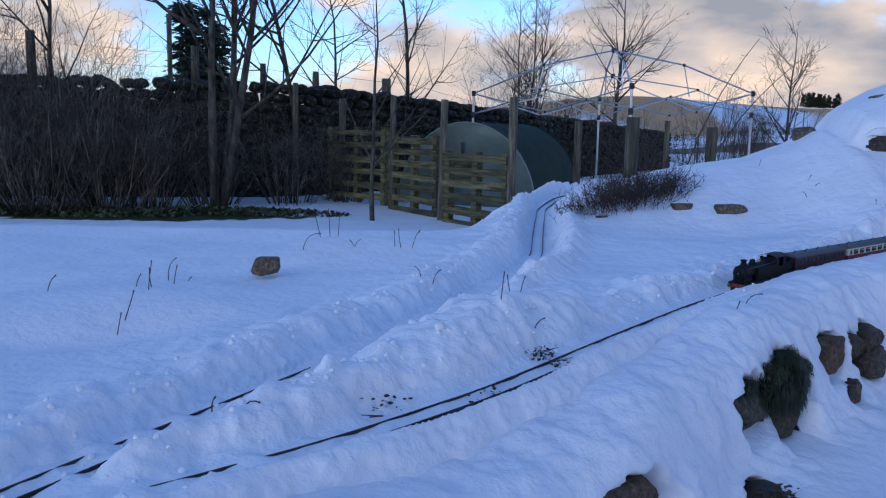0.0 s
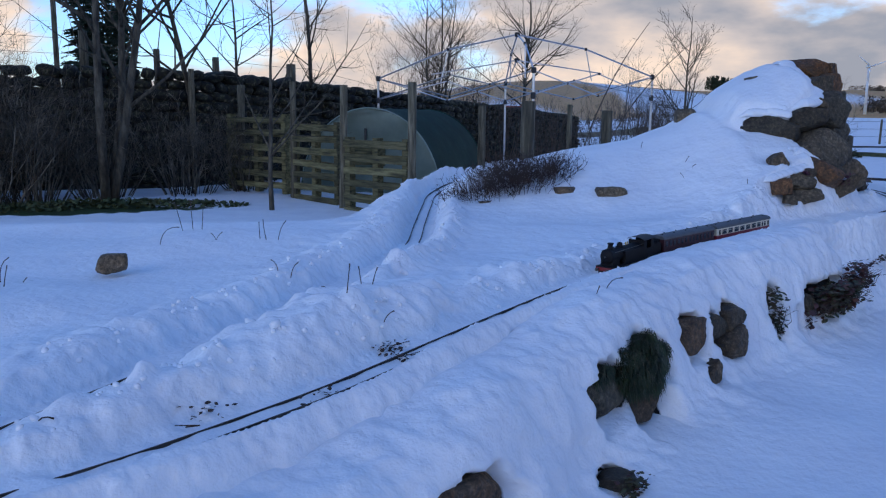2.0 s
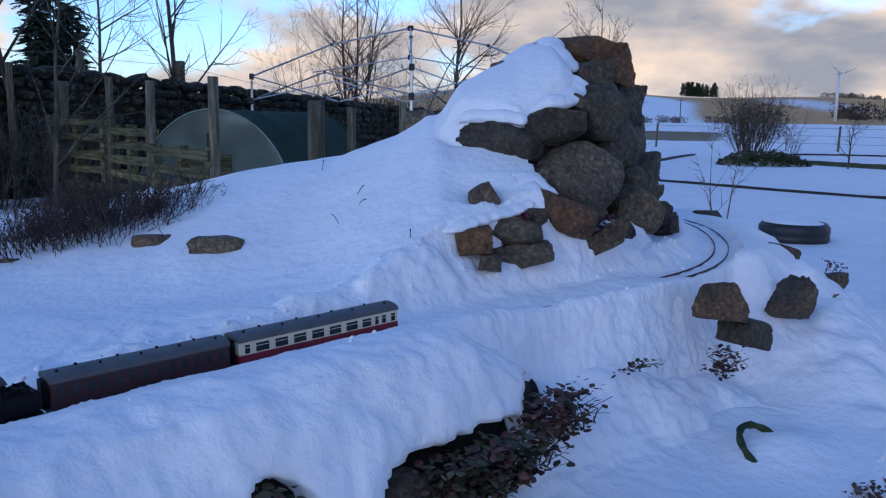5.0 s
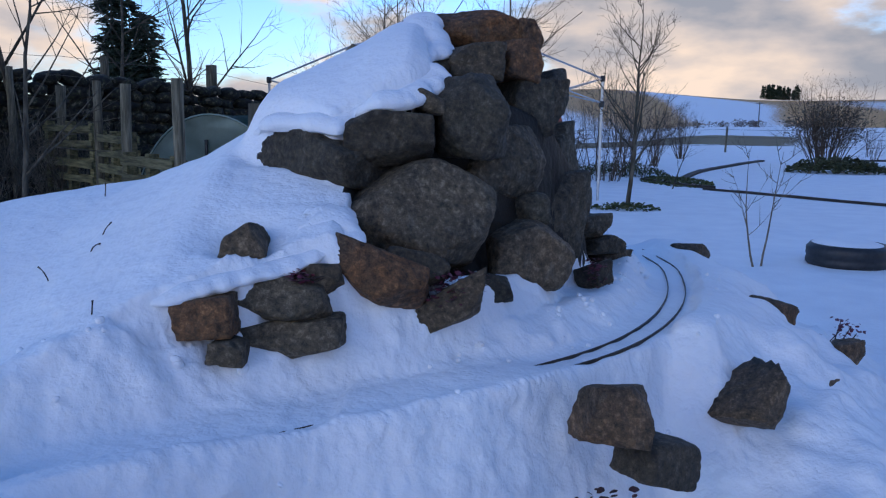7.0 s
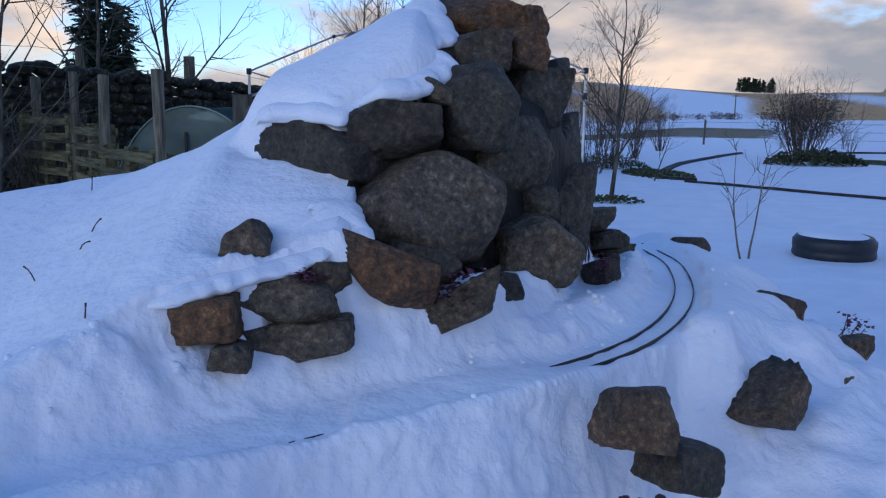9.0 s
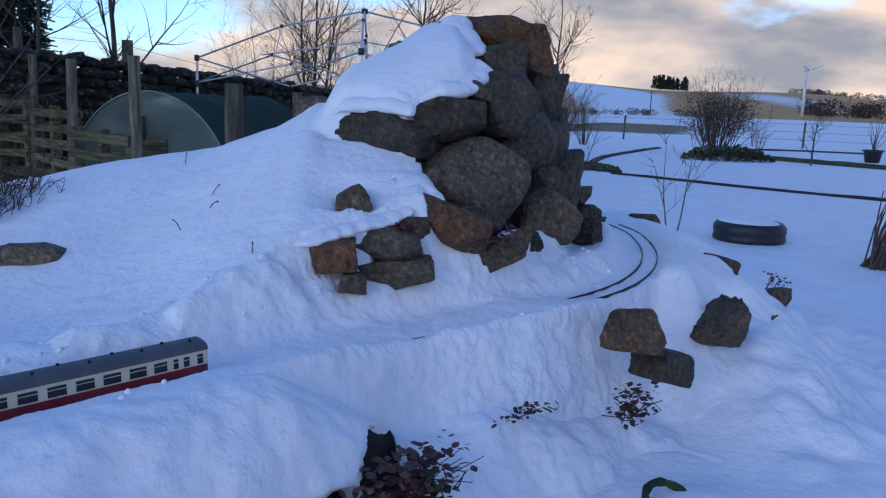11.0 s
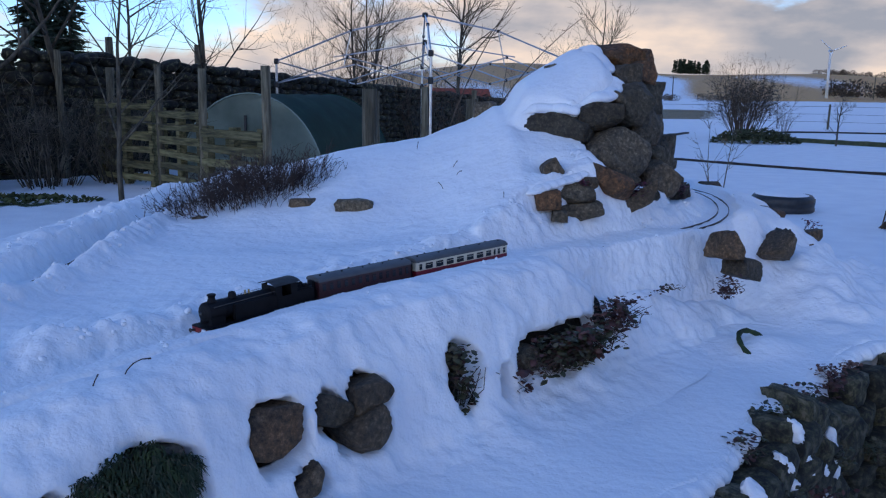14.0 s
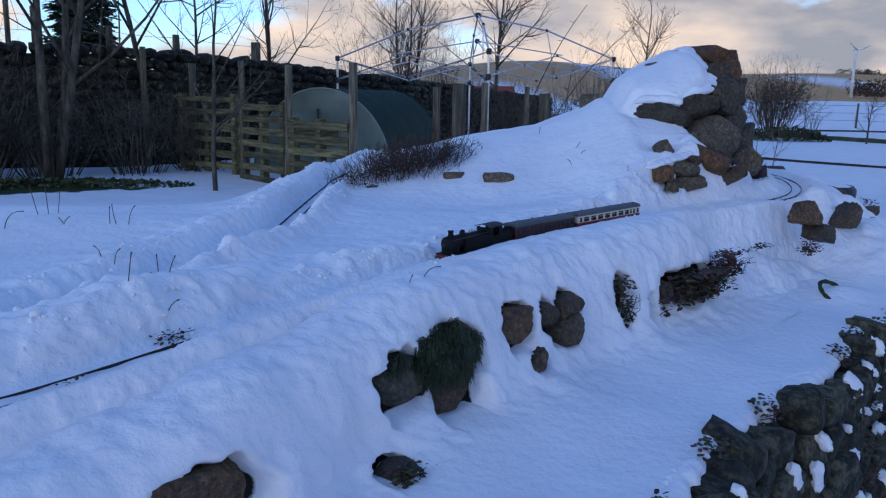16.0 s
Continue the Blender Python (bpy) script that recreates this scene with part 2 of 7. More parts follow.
def part(name, bm, material, parent=None, label="", smooth=False):
    ob = new(name, mesh_of(name, bm, material, smooth))
    if parent is not None:
        ob.parent = parent
    if label:
        ob["label"] = label
    if name in ("stalk_mass", "foliage", "brown_foliage", "blade_mass", "seed_mass"):
        ob["kind"] = "stuff"
    return ob


def box(bm, x0, y0, z0, x1, y1, z1, m=None):
    vs = [bm.verts.new(v) for v in ((x0, y0, z0), (x1, y0, z0), (x1, y1, z0), (x0, y1, z0), (x0, y0, z1), (x1, y0, z1), (x1, y1, z1), (x0, y1, z1))]
    for f in ((3, 2, 1, 0), (4, 5, 6, 7), (0, 1, 5, 4), (1, 2, 6, 5), (2, 3, 7, 6), (3, 0, 4, 7)):
        bm.faces.new([vs[i] for i in f])
    if m is not None:
        bmesh.ops.transform(bm, matrix=m, verts=vs)
    return vs


def tube(bm, points, radii, sides=6, cap=True):
    """A tapered tube along points."""
    rings = []
    for i, p in enumerate(points):
        p = Vector(p)
        d = Vector(points[min(i + 1, len(points) - 1)]) - Vector(points[max(i - 1, 0)])
        d = d.normalized() if d.length > 1e-9 else Vector((0, 0, 1))
        a = d.orthogonal().normalized() if not rings else (last - d * last.dot(d)).normalized()
        last = a
        b = d.cross(a)
        rings.append([bm.verts.new(p + (a * math.cos(q) + b * math.sin(q)) * radii[i]) for q in (2 * math.pi * k / sides for k in range(sides))])
    for r0, r1 in zip(rings, rings[1:]):
        for k in range(sides):
            bm.faces.new((r0[k], r0[(k + 1) % sides], r1[(k + 1) % sides], r1[k]))
    if cap:
        bm.faces.new(rings[0][::-1])
        bm.faces.new(rings[-1])


def lathe(bm, profile, sides=24, m=None):
    """A turned shape from (radius, z) pairs."""
    made = []
    rings = []
    for r, z in profile:
        ring = [bm.verts.new((r * math.cos(2 * math.pi * k / sides), r * math.sin(2 * math.pi * k / sides), z)) for k in range(sides)]
        rings.append(ring)
        made += ring
    for r0, r1 in zip(rings, rings[1:]):
        for k in range(sides):
            bm.faces.new((r0[k], r0[(k + 1) % sides], r1[(k + 1) % sides], r1[k]))
    bm.faces.new(rings[0][::-1])
    bm.faces.new(rings[-1])
    if m is not None:
        bmesh.ops.transform(bm, matrix=m, verts=made)
    return made


def merged(name, copies, material, parent=None):
    """Many placed copies of meshes joined into one; copies: (mesh, matrix)."""
    verts, faces, base = [], [], 0
    cache = {}
    for me, m in copies:
        if me.name not in cache:
            co = np.empty(len(me.vertices) * 3)
            me.vertices.foreach_get("co", co)
            cache[me.name] = (co.reshape(-1, 3), np.array([list(p.vertices) for p in me.polygons]))
        co, fc = cache[me.name]
        m = np.array(m)
        verts.append(co @ m[:3, :3].T + m[:3, 3])
        faces.append(fc + base)
        base += len(co)
    verts, faces = np.concatenate(verts).astype(np.float32), np.concatenate(faces).astype(np.int32)
    me = bpy.data.meshes.new(name)
    k = faces.shape[1]
    me.vertices.add(len(verts))
    me.vertices.foreach_set("co", verts.ravel())
    me.loops.add(faces.size)
    me.polygons.add(len(faces))
    me.loops.foreach_set("vertex_index", faces.ravel())
    me.polygons.foreach_set("loop_start", np.arange(0, faces.size, k, dtype=np.int32))
    me.polygons.foreach_set("use_smooth", np.ones(len(faces), bool))
    me.update(calc_edges=True)
    me.materials.append(material)
    ob = new(name, me)
    ob.parent = parent
    return ob


def thing(name, x=0, y=0, z=0, rz=0, label="", category="", group="", kind=""):
    ob = new(name)
    ob.empty_display_size = 0.1
    ob.matrix_basis = pose(x, y, z, 0, 0, rz)
    return tagged(ob, label, category, group, kind)


# ---- the lie of the land ----
FRONT = [(-1.335, 0.661), (-0.935, 0.981), (-0.622, 1.248), (-0.499, 1.361), (-0.369, 1.489), (-0.204, 1.68), (-0.065, 1.854), (0.17, 2.201), (0.357, 2.473), (0.583, 2.785), (0.947, 3.213), (1.211, 3.447), (1.505, 3.704), (1.84, 3.985), (2.14, 4.21), (2.31, 4.325), (2.45, 4.44), (2.566, 4.552), (2.665, 4.68), (2.765, 4.865), (2.845, 5.09), (2.895, 5.344), (2.92, 5.65), (2.87, 6.05)]
BACK = [(-1.078, 0.789), (-0.875, 1.203), (-0.781, 1.405), (-0.648, 1.68), (-0.468, 2.071), (-0.257, 2.612), (-0.077, 3.174), (-0.008, 3.599), (0.0, 4.19), (0.01, 4.85), (0.04, 5.5), (0.25, 6.3), (0.9, 6.95), (1.7, 7.1), (2.5, 6.75), (2.87, 6.05)]


def curve_through(pts, step=0.04):
    """Catmull-Rom through the points, at even steps."""
    p = [np.array(a, float) for a in pts]
    p = [2 * p[0] - p[1]] + p + [2 * p[-1] - p[-2]]
    out = []
    for i in range(1, len(p) - 2):
        n = max(2, int(np.linalg.norm(p[i + 1] - p[i]) / step))
        for t in (k / n for k in range(n)):
            out.append(0.5 * (2 * p[i] + (p[i + 1] - p[i - 1]) * t + (2 * p[i - 1] - 5 * p[i] + 4 * p[i + 1] - p[i + 2]) * t * t + (3 * p[i] - p[i - 1] - 3 * p[i + 1] + p[i + 2]) * t ** 3))
    out.append(p[-2])
    return np.array(out)


FRONT_LINE, BACK_LINE = curve_through(FRONT), curve_through(BACK)


def away(x, y, line):
    """Signed distance from a line, positive to its right, for arrays."""
    best = np.full(x.shape, 1e9)
    sign = np.ones(x.shape)
    for a, b in zip(line[:-1:2], line[2::2]):
        d = b - a
        q = np.clip(((x - a[0]) * d[0] + (y - a[1]) * d[1]) / (d @ d), 0, 1)
        ex, ey = x - a[0] - q * d[0], y - a[1] - q * d[1]
        r = ex * ex + ey * ey
        near = r < best
        best = np.where(near, r, best)
        sign = np.where(near, np.sign(d[1] * ex - d[0] * ey), sign)
    return np.sqrt(best) * np.where(sign == 0, 1, sign)


def step(a, b, v):
    q = np.clip((v - a) / (b - a), 0, 1)
    return q * q * (3 - 2 * q)


def bell(x, y, cx, cy, rx, ry, turn=0):
    c, s = math.cos(radians(turn)), math.sin(radians(turn))
    u, v = (x - cx) * c + (y - cy) * s, -(x - cx) * s + (y - cy) * c
    return np.exp(-((u / rx) ** 2 + (v / ry) ** 2))


def waves(x, y, scale, seed=0.0):
    """Smooth noise from the noise library at arrays of places."""
    flat = [noise.noise((a / scale + seed, b / scale - seed, seed)) for a, b in zip(x.ravel(), y.ravel())]
    return np.array(flat).reshape(x.shape)


def rail_level(x, y):
    """The line climbs steadily towards the far curve."""
    return 0.885 + 0.031 * np.minimum(4.6, 0.6 * (x + 0.1) + 0.8 * (y - 1.82))


def wall_offset(x):
    """Distance of the lower wall's edge from the front line."""
    return np.interp(x, [1.3, 2.02, 2.2, 2.42, 2.7, 2.9, 3.1, 3.3, 3.5], [1.02, 0.98, 0.91, 0.84, 0.76, 0.72, 0.77, 0.90, 1.15])


def land(x, y):
    x, y = np.asarray(x, float), np.asarray(y, float)
    near = (np.abs(x - 1) < 8) & (np.abs(y - 4) < 9)
    w1, w2, w3, w4 = (np.zeros(x.shape) for _ in range(4))
    if near.any():
        w1[near], w2[near], w3[near] = waves(x[near], y[near], 0.55, 3.1), waves(x[near], y[near], 0.12, 7.7), waves(x[near], y[near], 0.05, 1.3)
        w4[near] = waves(x[near], y[near], 0.085, 5.9)
    df, db = away(x, y, FRONT_LINE), away(x, y, BACK_LINE)
    inner = (df < 0) & (db > 0)
    # the garden at large, rising to distant hills
    far = np.hypot(x, y)
    ang = np.degrees(np.arctan2(x, y))
    z = 0.38 + 0.05 * waves(x, y, 6.0, 2.0) * np.clip(far / 12, 0, 1)
    z = z - 1.5 * step(25, 80, far) * step(16, -6, ang) + 1.15 * step(35, 150, far) * step(9, 15, ang)
    swell = 27 + 7 * np.sin(np.radians(ang * 7 + 40)) + 4 * np.sin(np.radians(ang * 17))
    z = z + step(150, 900, far) * swell * step(-60, 5, ang)
    # raised bed that carries the railway
    rail = rail_level(x, y)
    bed = rail + 0.052 - 0.03 * step(1.5, 1.9, x) + 0.018 * step(3.5, 3.8, y) * step(2.5, 2.1, x) - 0.004 * step(2.3, 2.7, y) * step(3.6, 3.3, y) * step(0.05, 0.1, df) + 0.025 * w1
    on_left = (db < 0) & (y < 9)
    fall_left = step(3.7, 5.4, y + 0.15 * w1) * step(0.22, 0.6, -db) + step(4.7, 5.9, y) * step(0.1, 0.5, -db)
    edge = np.where(on_left, np.clip(fall_left, 0, 1), step(0.25, 1.6, np.where(y > 6, np.abs(db), 0)) * step(6.0, 6.5, y))
    edge = np.maximum(edge, step(7.2, 8.2, y))
    z_bed = bed * (1 - edge) + z * edge
    z_bed = z_bed + np.where(on_left, 0.025 * (1 - np.clip(edge, 0, 1)) + 0.035 * bell(x, y, -1.3, 2.3, 0.5, 0.25, 25) - 0.05 * bell(x, y, -1.25, 1.95, 0.4, 0.10, 25) + 0.05 * bell(x, y, -0.62, 3.3, 0.5, 0.28, 20), 0)
    # mound inside the loop, with its ridge
    ridge = np.interp(x, [-0.1, 0.1, 0.5, 0.9, 1.26, 1.5, 1.6, 1.75, 1.85, 1.93, 2.0, 2.1, 2.25, 2.42, 2.52, 2.62], [1.02, 1.10, 1.20, 1.30, 1.36, 1.45, 1.51, 1.615, 1.68, 1.725, 1.765, 1.81, 1.82, 1.70, 1.35, 1.05])
    foot = 3.9 - 0.50 * step(1.1, 1.8, x)
    slope_up = bed + np.maximum(ridge - bed, 0) * step(foot, 5.1, y)
    # sloping snow shelf round the single stone
    shelf_at = np.interp(x, [1.55, 1.68, 1.74, 1.82, 1.93, 2.03], [4.0, 4.08, 4.14, 4.215, 4.265, 4.31])
    apron = 1.05 + 0.012 * w1 + (0.03 + 0.035 * step(1.95, 1.8, x)) * step(-0.15, 0.0, y - shelf_at) + 0.075 * bell(x, y, 2.05, 4.24, 0.10, 0.06, 30) + 0.04 * bell(x, y, 2.14, 4.33, 0.07, 0.05, 30)
    foot_at = np.interp(x, [1.95, 2.085, 2.225, 2.315, 2.43, 2.55], [4.24, 4.28, 4.40, 4.53, 4.70, 5.0])
    apron = apron + 0.10 * step(-0.03, 0.08, y - foot_at) * step(1.9, 2.0, x) * step(2.52, 2.40, x)
    # heap of soil behind the stacked stones
    core_at = np.interp(x, [1.95, 2.1, 2.3, 2.42, 2.55, 2.63], [4.60, 4.66, 4.78, 4.93, 5.16, 5.4])
    core_top = np.interp(x, [1.95, 2.1, 2.3, 2.45, 2.55, 2.63], [1.46, 1.50, 1.60, 1.55, 1.38, 1.08])
    heap = apron + np.maximum(core_top - apron, 0) * step(-0.09, 0.05, y - core_at)
    shelf_z = np.minimum(1.285 + 0.46 * (y - 4.265) - 0.10 * np.clip(x - 1.88, 0, 1), 1.43) + 0.012 * w1
    on_shelf = step(-0.012, 0.022, y - shelf_at + 0.03 * w2) * step(2.05, 1.985, x - 0.10 * (y - 4.4) + 0.03 * w2)
    shelf_z = shelf_z - 0.04 * bell(x, y, 1.82, 4.30, 0.07, 0.06, 0) + 0.010 * bell(x, y, 1.82, 4.225, 0.09, 0.03, 0)
    tiers = heap * (1 - on_shelf) + np.maximum(shelf_z, apron) * on_shelf
    # deep snow cap over the ledge and the upper stones
    cap_at = np.interp(x, [1.55, 1.73, 1.94, 2.03, 2.12, 2.19, 2.23, 2.30], [4.74, 4.655, 4.55, 4.59, 4.64, 4.74, 4.92, 5.08]) + 0.012 * w2
    cap_z = np.interp(x, [1.55, 1.73, 1.95, 2.1, 2.22, 2.3], [1.48, 1.535, 1.545, 1.60, 1.70, 1.80])
    cap_in = y - cap_at
    swell_at = 4.615 + 1.3 * np.clip(x - 2.10, 0, 1) + 0.5 * np.clip(1.75 - x, 0, 1)
    swell_in = 1 - (1 - np.clip((y - swell_at + 0.03) / 0.46, 0, 1)) ** 2
    cap_end = np.interp(y, [4.6, 4.72, 4.9, 5.3], [2.16, 2.18, 2.14, 2.11])
    cap = cap_z + np.maximum(ridge - cap_z, 0) * swell_in + 0.035 * np.clip((cap_in + 0.02) / 0.08, 0, 1) ** 0.5 + 0.02 * waves(x, y, 0.22, 2.7) * near - 4.0 * np.clip(x - cap_end + 0.12, 0, 0.2) ** 2
    on_cap = step(-0.02, 0.02, cap_in) * step(1.60, 1.77, x + 0.02 * w2) * step(0.02, -0.03, x - cap_end)
    tiers = tiers * (1 - on_cap) + np.maximum(cap, tiers) * on_cap
    f = step(1.62, 1.73, x)
    top = slope_up * (1 - f) + tiers * f
    up = (top - bed) * (1 - step(5.35, 6.1, y))
    e = (x - 1.78) * -0.55 + (y - 4.14) * 0.83
    z_bed = np.where(inner, z_bed + up * step(0.07, 0.17, -df) * step(0.1, 0.3, db), z_bed)
    # hummock between the two lines
    z_bed = z_bed + np.where(inner, (0.095 * bell(x, y, -0.13, 2.13, 0.17, 0.5, -25) + 0.03 * bell(x, y, -0.4, 1.55, 0.1, 0.3, -30)) * step(0.06, 0.2, db) * step(0.06, 0.2, -df), 0)
    # outside of the front line: bank, terrace, lower wall
    right = step(2.72, 3.25, x + 0.25 * (y - 4.5))
    bank = np.interp(y, [1.5, 1.9, 2.3, 2.7, 3.0], [0.34, 0.35, 0.37, 0.385, 0.40]) - 0.10 * step(1.5, 2.1, x) - 0.04 * step(2.1, 2.5, x) + 0.025 * w1 - 0.15 * step(2.9, 2.7, x)
    terrace = 0.60 + 0.055 * bell(x, y, 2.64, 3.97, 0.16, 0.12, 30) + 0.025 * w1 - 0.03 * step(2.5, 2.0, y) + 0.05 * np.exp(-np.clip(df - bank, -0.3, 3) / 0.12)
    drop = step(-0.12, 0.06, df - bank)
    lip = rail + 0.070 + 0.012 * w1 - 0.022 * bell(x, y, -0.05, 1.83, 0.18, 0.3, 0) - 0.019 * step(1.80, 1.55, y)
    face = (lip - 0.03 * step(0.12, 0.17, df) * step(2.9, 2.7, x)) * (1 - drop) + np.clip(terrace, 0, 0.74) * drop
    low = step(0.0, 0.07, df - wall_offset(x) + 0.05 * w1 + 0.02 * w2) * (1 - step(3.7, 4.0, x))
    slope = 0.55 * step(0.14, 0.75, df) + 0.45 * step(0.5, 2.0, df)
    gentle = bed * (1 - slope) + 0.40 * slope + 0.03 * w1 + (0.065 * waves(x, y, 0.2, 8.8) + 0.045 * waves(x, y, 0.09, 3.3)) * near * step(0.08, 0.3, df)
    face = face * (1 - right) + gentle * right
    face = face * (1 - low) + (-0.06 + 0.03 * w1) * low
    out_front = (df > 0) & ((x < 3.9) | (df < 2.2)) & (y < 7.0)
    z_bed = np.where(out_front, face, z_bed)
    blend = np.clip(step(1.2, 2.2, np.where(out_front, df * right, 0)), 0, 1)
    zone = (y < 8.4) & ((db < 0) | (df < 0) | out_front)
    z = np.where(zone, z_bed * (1 - blend) + z * blend, z)
    # ploughed cuttings with ragged, cloddy banks
    clods = 0.016 * w2 + 0.014 * np.clip(w3, -0.2, 1)
    for d, front in ((df, 1), (db, 0)):
        a = np.abs(d)
        cut = np.where((front == 1) & (d > 0), step(0.040, 0.082, a + 0.4 * clods), step(0.056, 0.118, a + 0.5 * clods))
        wide = np.exp(-((a - 0.16) / 0.055) ** 2)
        rim = wide * (0.018 + 0.7 * clods + 0.016 * w1) * np.where(d > 0, np.where(front == 1, 0.1, 0.35 + 0.65 * step(1.7, 2.2, y)), 1.0) + wide * 0.035 * step(2.4, 2.9, y) * step(4.8, 4.2, y) * (1 - front) * (d > 0)
        drift = (0.012 + 0.008 * (np.abs(x - 2.0) > 0.045)) * step(3.0, 3.5, y) * step(4.5, 4.35, y) * front + 0.0085 + 0.003 * front * step(2.3, 2.5, x) + 0.005 * step(2.3, 1.6, y) * (1 - front) + 0.014 * step(1.85, 2.05, y) * step(3.75, 3.45, y) * (1 - front) + 0.004 * np.clip(w1, -0.5, 1) + 0.004 * w3 + (0.005 * step(0.01, -0.03, d) - 0.003 * step(0.0, 0.03, d)) * front * step(2.5, 2.2, x) - 0.0005 * step(2.5, 2.7, x)
        zz = (rail + drift) * (1 - cut) + (z + rim) * cut
        z = np.where((a < 0.4) & (z > 0.8), zz, z)
    side = step(0.07, 0.16, np.minimum(np.abs(df), np.abs(db)))
    rough = np.where(out_front, 0.25 + 0.4 * step(0.55, 0.3, df), np.where(inner & (y < 2.9), 1.6, 0.4))
    z = z + np.where(near & (z > 0.2), 0.013 * w2 + 0.005 * w3, 0) * side * (0.1 + (rough - 0.1) * np.where(out_front, step(0.0, 0.15, df - bank), 1.0))
    # crumbled, lumpy snow on the faces of the banks
    inside = step(0.07, 0.12, -df) * step(0.44, 0.26, -df) * step(4.3, 3.7, y) + 0.8 * step(0.07, 0.12, np.abs(db)) * step(0.40, 0.22, np.abs(db)) * (y < 5) + 0.5 * np.exp(-((e + 0.02) / 0.10) ** 2) * step(1.3, 1.6, x) * (df < -0.08)
    outside = step(0.15, 0.24, df) * step(0.62, 0.42, df) * 0.5 * out_front * (1 - 0.5 * right)
    inside = np.where(z > 0.85, np.clip(inside, 0, 1), 0)
    lumps = np.abs(w4) * 1.7 - 0.35 + 0.35 * w3
    z = z + np.where(near, 0.013 * inside * lumps + 0.004 * outside * lumps, 0)
    return z


GRID = {}


def height(x, y):
    """The ground's height, read off the built sheet."""
    xs, ys, Z = GRID["xs"], GRID["ys"], GRID["Z"]
    i, j = int(np.searchsorted(xs, x)) - 1, int(np.searchsorted(ys, y)) - 1
    u, v = (x - xs[i]) / (xs[i + 1] - xs[i]), (y - ys[j]) / (ys[j + 1] - ys[j])
    return float((Z[j, i] * (1 - u) + Z[j, i + 1] * u) * (1 - v) + (Z[j + 1, i] * (1 - u) + Z[j + 1, i + 1] * u) * v)


def spaced(lo, hi, fine, growth, reach):
    v = list(np.arange(lo, hi + fine / 2, fine))
    s = fine
    while v[-1] < reach:
        s *= growth
        v.append(v[-1] + s)
    s = fine
    while v[0] > -reach:
        s *= growth
        v.insert(0, v[0] - s)
    return np.array(v)


def build_ground():
    xs, ys = spaced(-1.4, 3.6, 0.0115, 1.07, 2600), spaced(0.8, 5.3, 0.0115, 1.07, 2600)
    X, Y = np.meshgrid(xs, ys)
    Z = land(X, Y)
    GRID.update(xs=xs, ys=ys, Z=Z)
    nx, ny = len(xs), len(ys)
    me = bpy.data.meshes.new("ground")
    # lumps pushed out along the surface on the steep faces of the banks
    zy, zx = np.gradient(Z, ys, xs)
    slope = np.hypot(zx, zy)
    amp = 0.14 * step(0.08, 0.3, slope)
    amp = np.where((np.hypot(X - 1, Y - 3.2) < 4) & (Z > 0.45), amp, 0) * (1 - 0.85 * step(1.25, 1.4, Z) * step(1.4, 1.7, X))
    k = np.sqrt(1 + slope ** 2)
    P = np.stack([X, Y, Z], -1)
    for j, i in zip(*np.nonzero(amp > 0.01)):
        v = Vector(P[j, i])
        push = amp[j, i] * (0.034 * noise.noise(v / 0.15) + 0.024 * noise.noise(v / 0.06 + Vector((9, 0, 0))))
        P[j, i] += push * np.array((-zx[j, i], -zy[j, i], 1)) / k[j, i]
    # steep quads are cut finer and carry crumbled lumps
    SUB = 3
    hot = (slope > 0.6) & (np.hypot(X - 1, Y - 3.2) < 4) & (Z > 0.45)
    steep = hot[:-1, :-1] | hot[1:, :-1] | hot[:-1, 1:] | hot[1:, 1:]
    rough = np.where(hot, step(0.6, 1.1, slope), 0) * (1 - 0.85 * step(1.25, 1.4, Z) * step(1.4, 1.7, X))
    normal = np.stack([-zx / k, -zy / k, 1 / k], -1)
    jj, ii = np.nonzero(~steep)
    a = jj * nx + ii
    quads = [np.stack([a, a + 1, a + nx + 1, a + nx], -1)]
    number = {}
    def fine(j, i):
        """The vertex at a fine grid place, shared between the cut quads."""
        if j % SUB == 0 and i % SUB == 0:
            return (j // SUB) * nx + i // SUB
        return number.setdefault((j, i), nx * ny + len(number))
    cut = []
    for j, i in zip(*np.nonzero(steep)):
        ids = [[fine(int(j) * SUB + q, int(i) * SUB + r) for r in range(SUB + 1)] for q in range(SUB + 1)]
        for q in range(SUB):
            for r in range(SUB):
                cut.append((ids[q][r], ids[q][r + 1], ids[q + 1][r + 1], ids[q + 1][r]))
    def lump(p):
        v = Vector(p)
        return 0.032 * noise.noise(v / 0.14) + 0.018 * noise.noise(v / 0.055 + Vector((9, 0, 0))) + 0.010 * noise.noise(v / 0.024)
    keys = np.array(list(number), int).reshape(-1, 2)
    j0, i0 = np.minimum(keys[:, 0] // SUB, ny - 2), np.minimum(keys[:, 1] // SUB, nx - 2)
    v, u = keys[:, 0] / SUB - j0, keys[:, 1] / SUB - i0
    def between(values):
        """Grid values blended at the fine places."""
        shape = (-1,) + (1,) * (values.ndim - 2)
        a, b = u.reshape(shape), v.reshape(shape)
        return (1 - b) * ((1 - a) * values[j0, i0] + a * values[j0, i0 + 1]) + b * ((1 - a) * values[j0 + 1, i0] + a * values[j0 + 1, i0 + 1])
    co = np.concatenate([P.reshape(-1, 3), between(P)])
    way = np.concatenate([normal.reshape(-1, 3), between(normal)])
    much = np.concatenate([rough.ravel(), between(rough)])
    on = np.nonzero(much > 0.001)[0]
    co[on] += (0.45 * much[on] * np.array([lump(p) for p in co[on]]))[:, None] * way[on]
    quads = np.concatenate(quads + [np.array(cut, int).reshape(-1, 4)]).astype(np.int32)
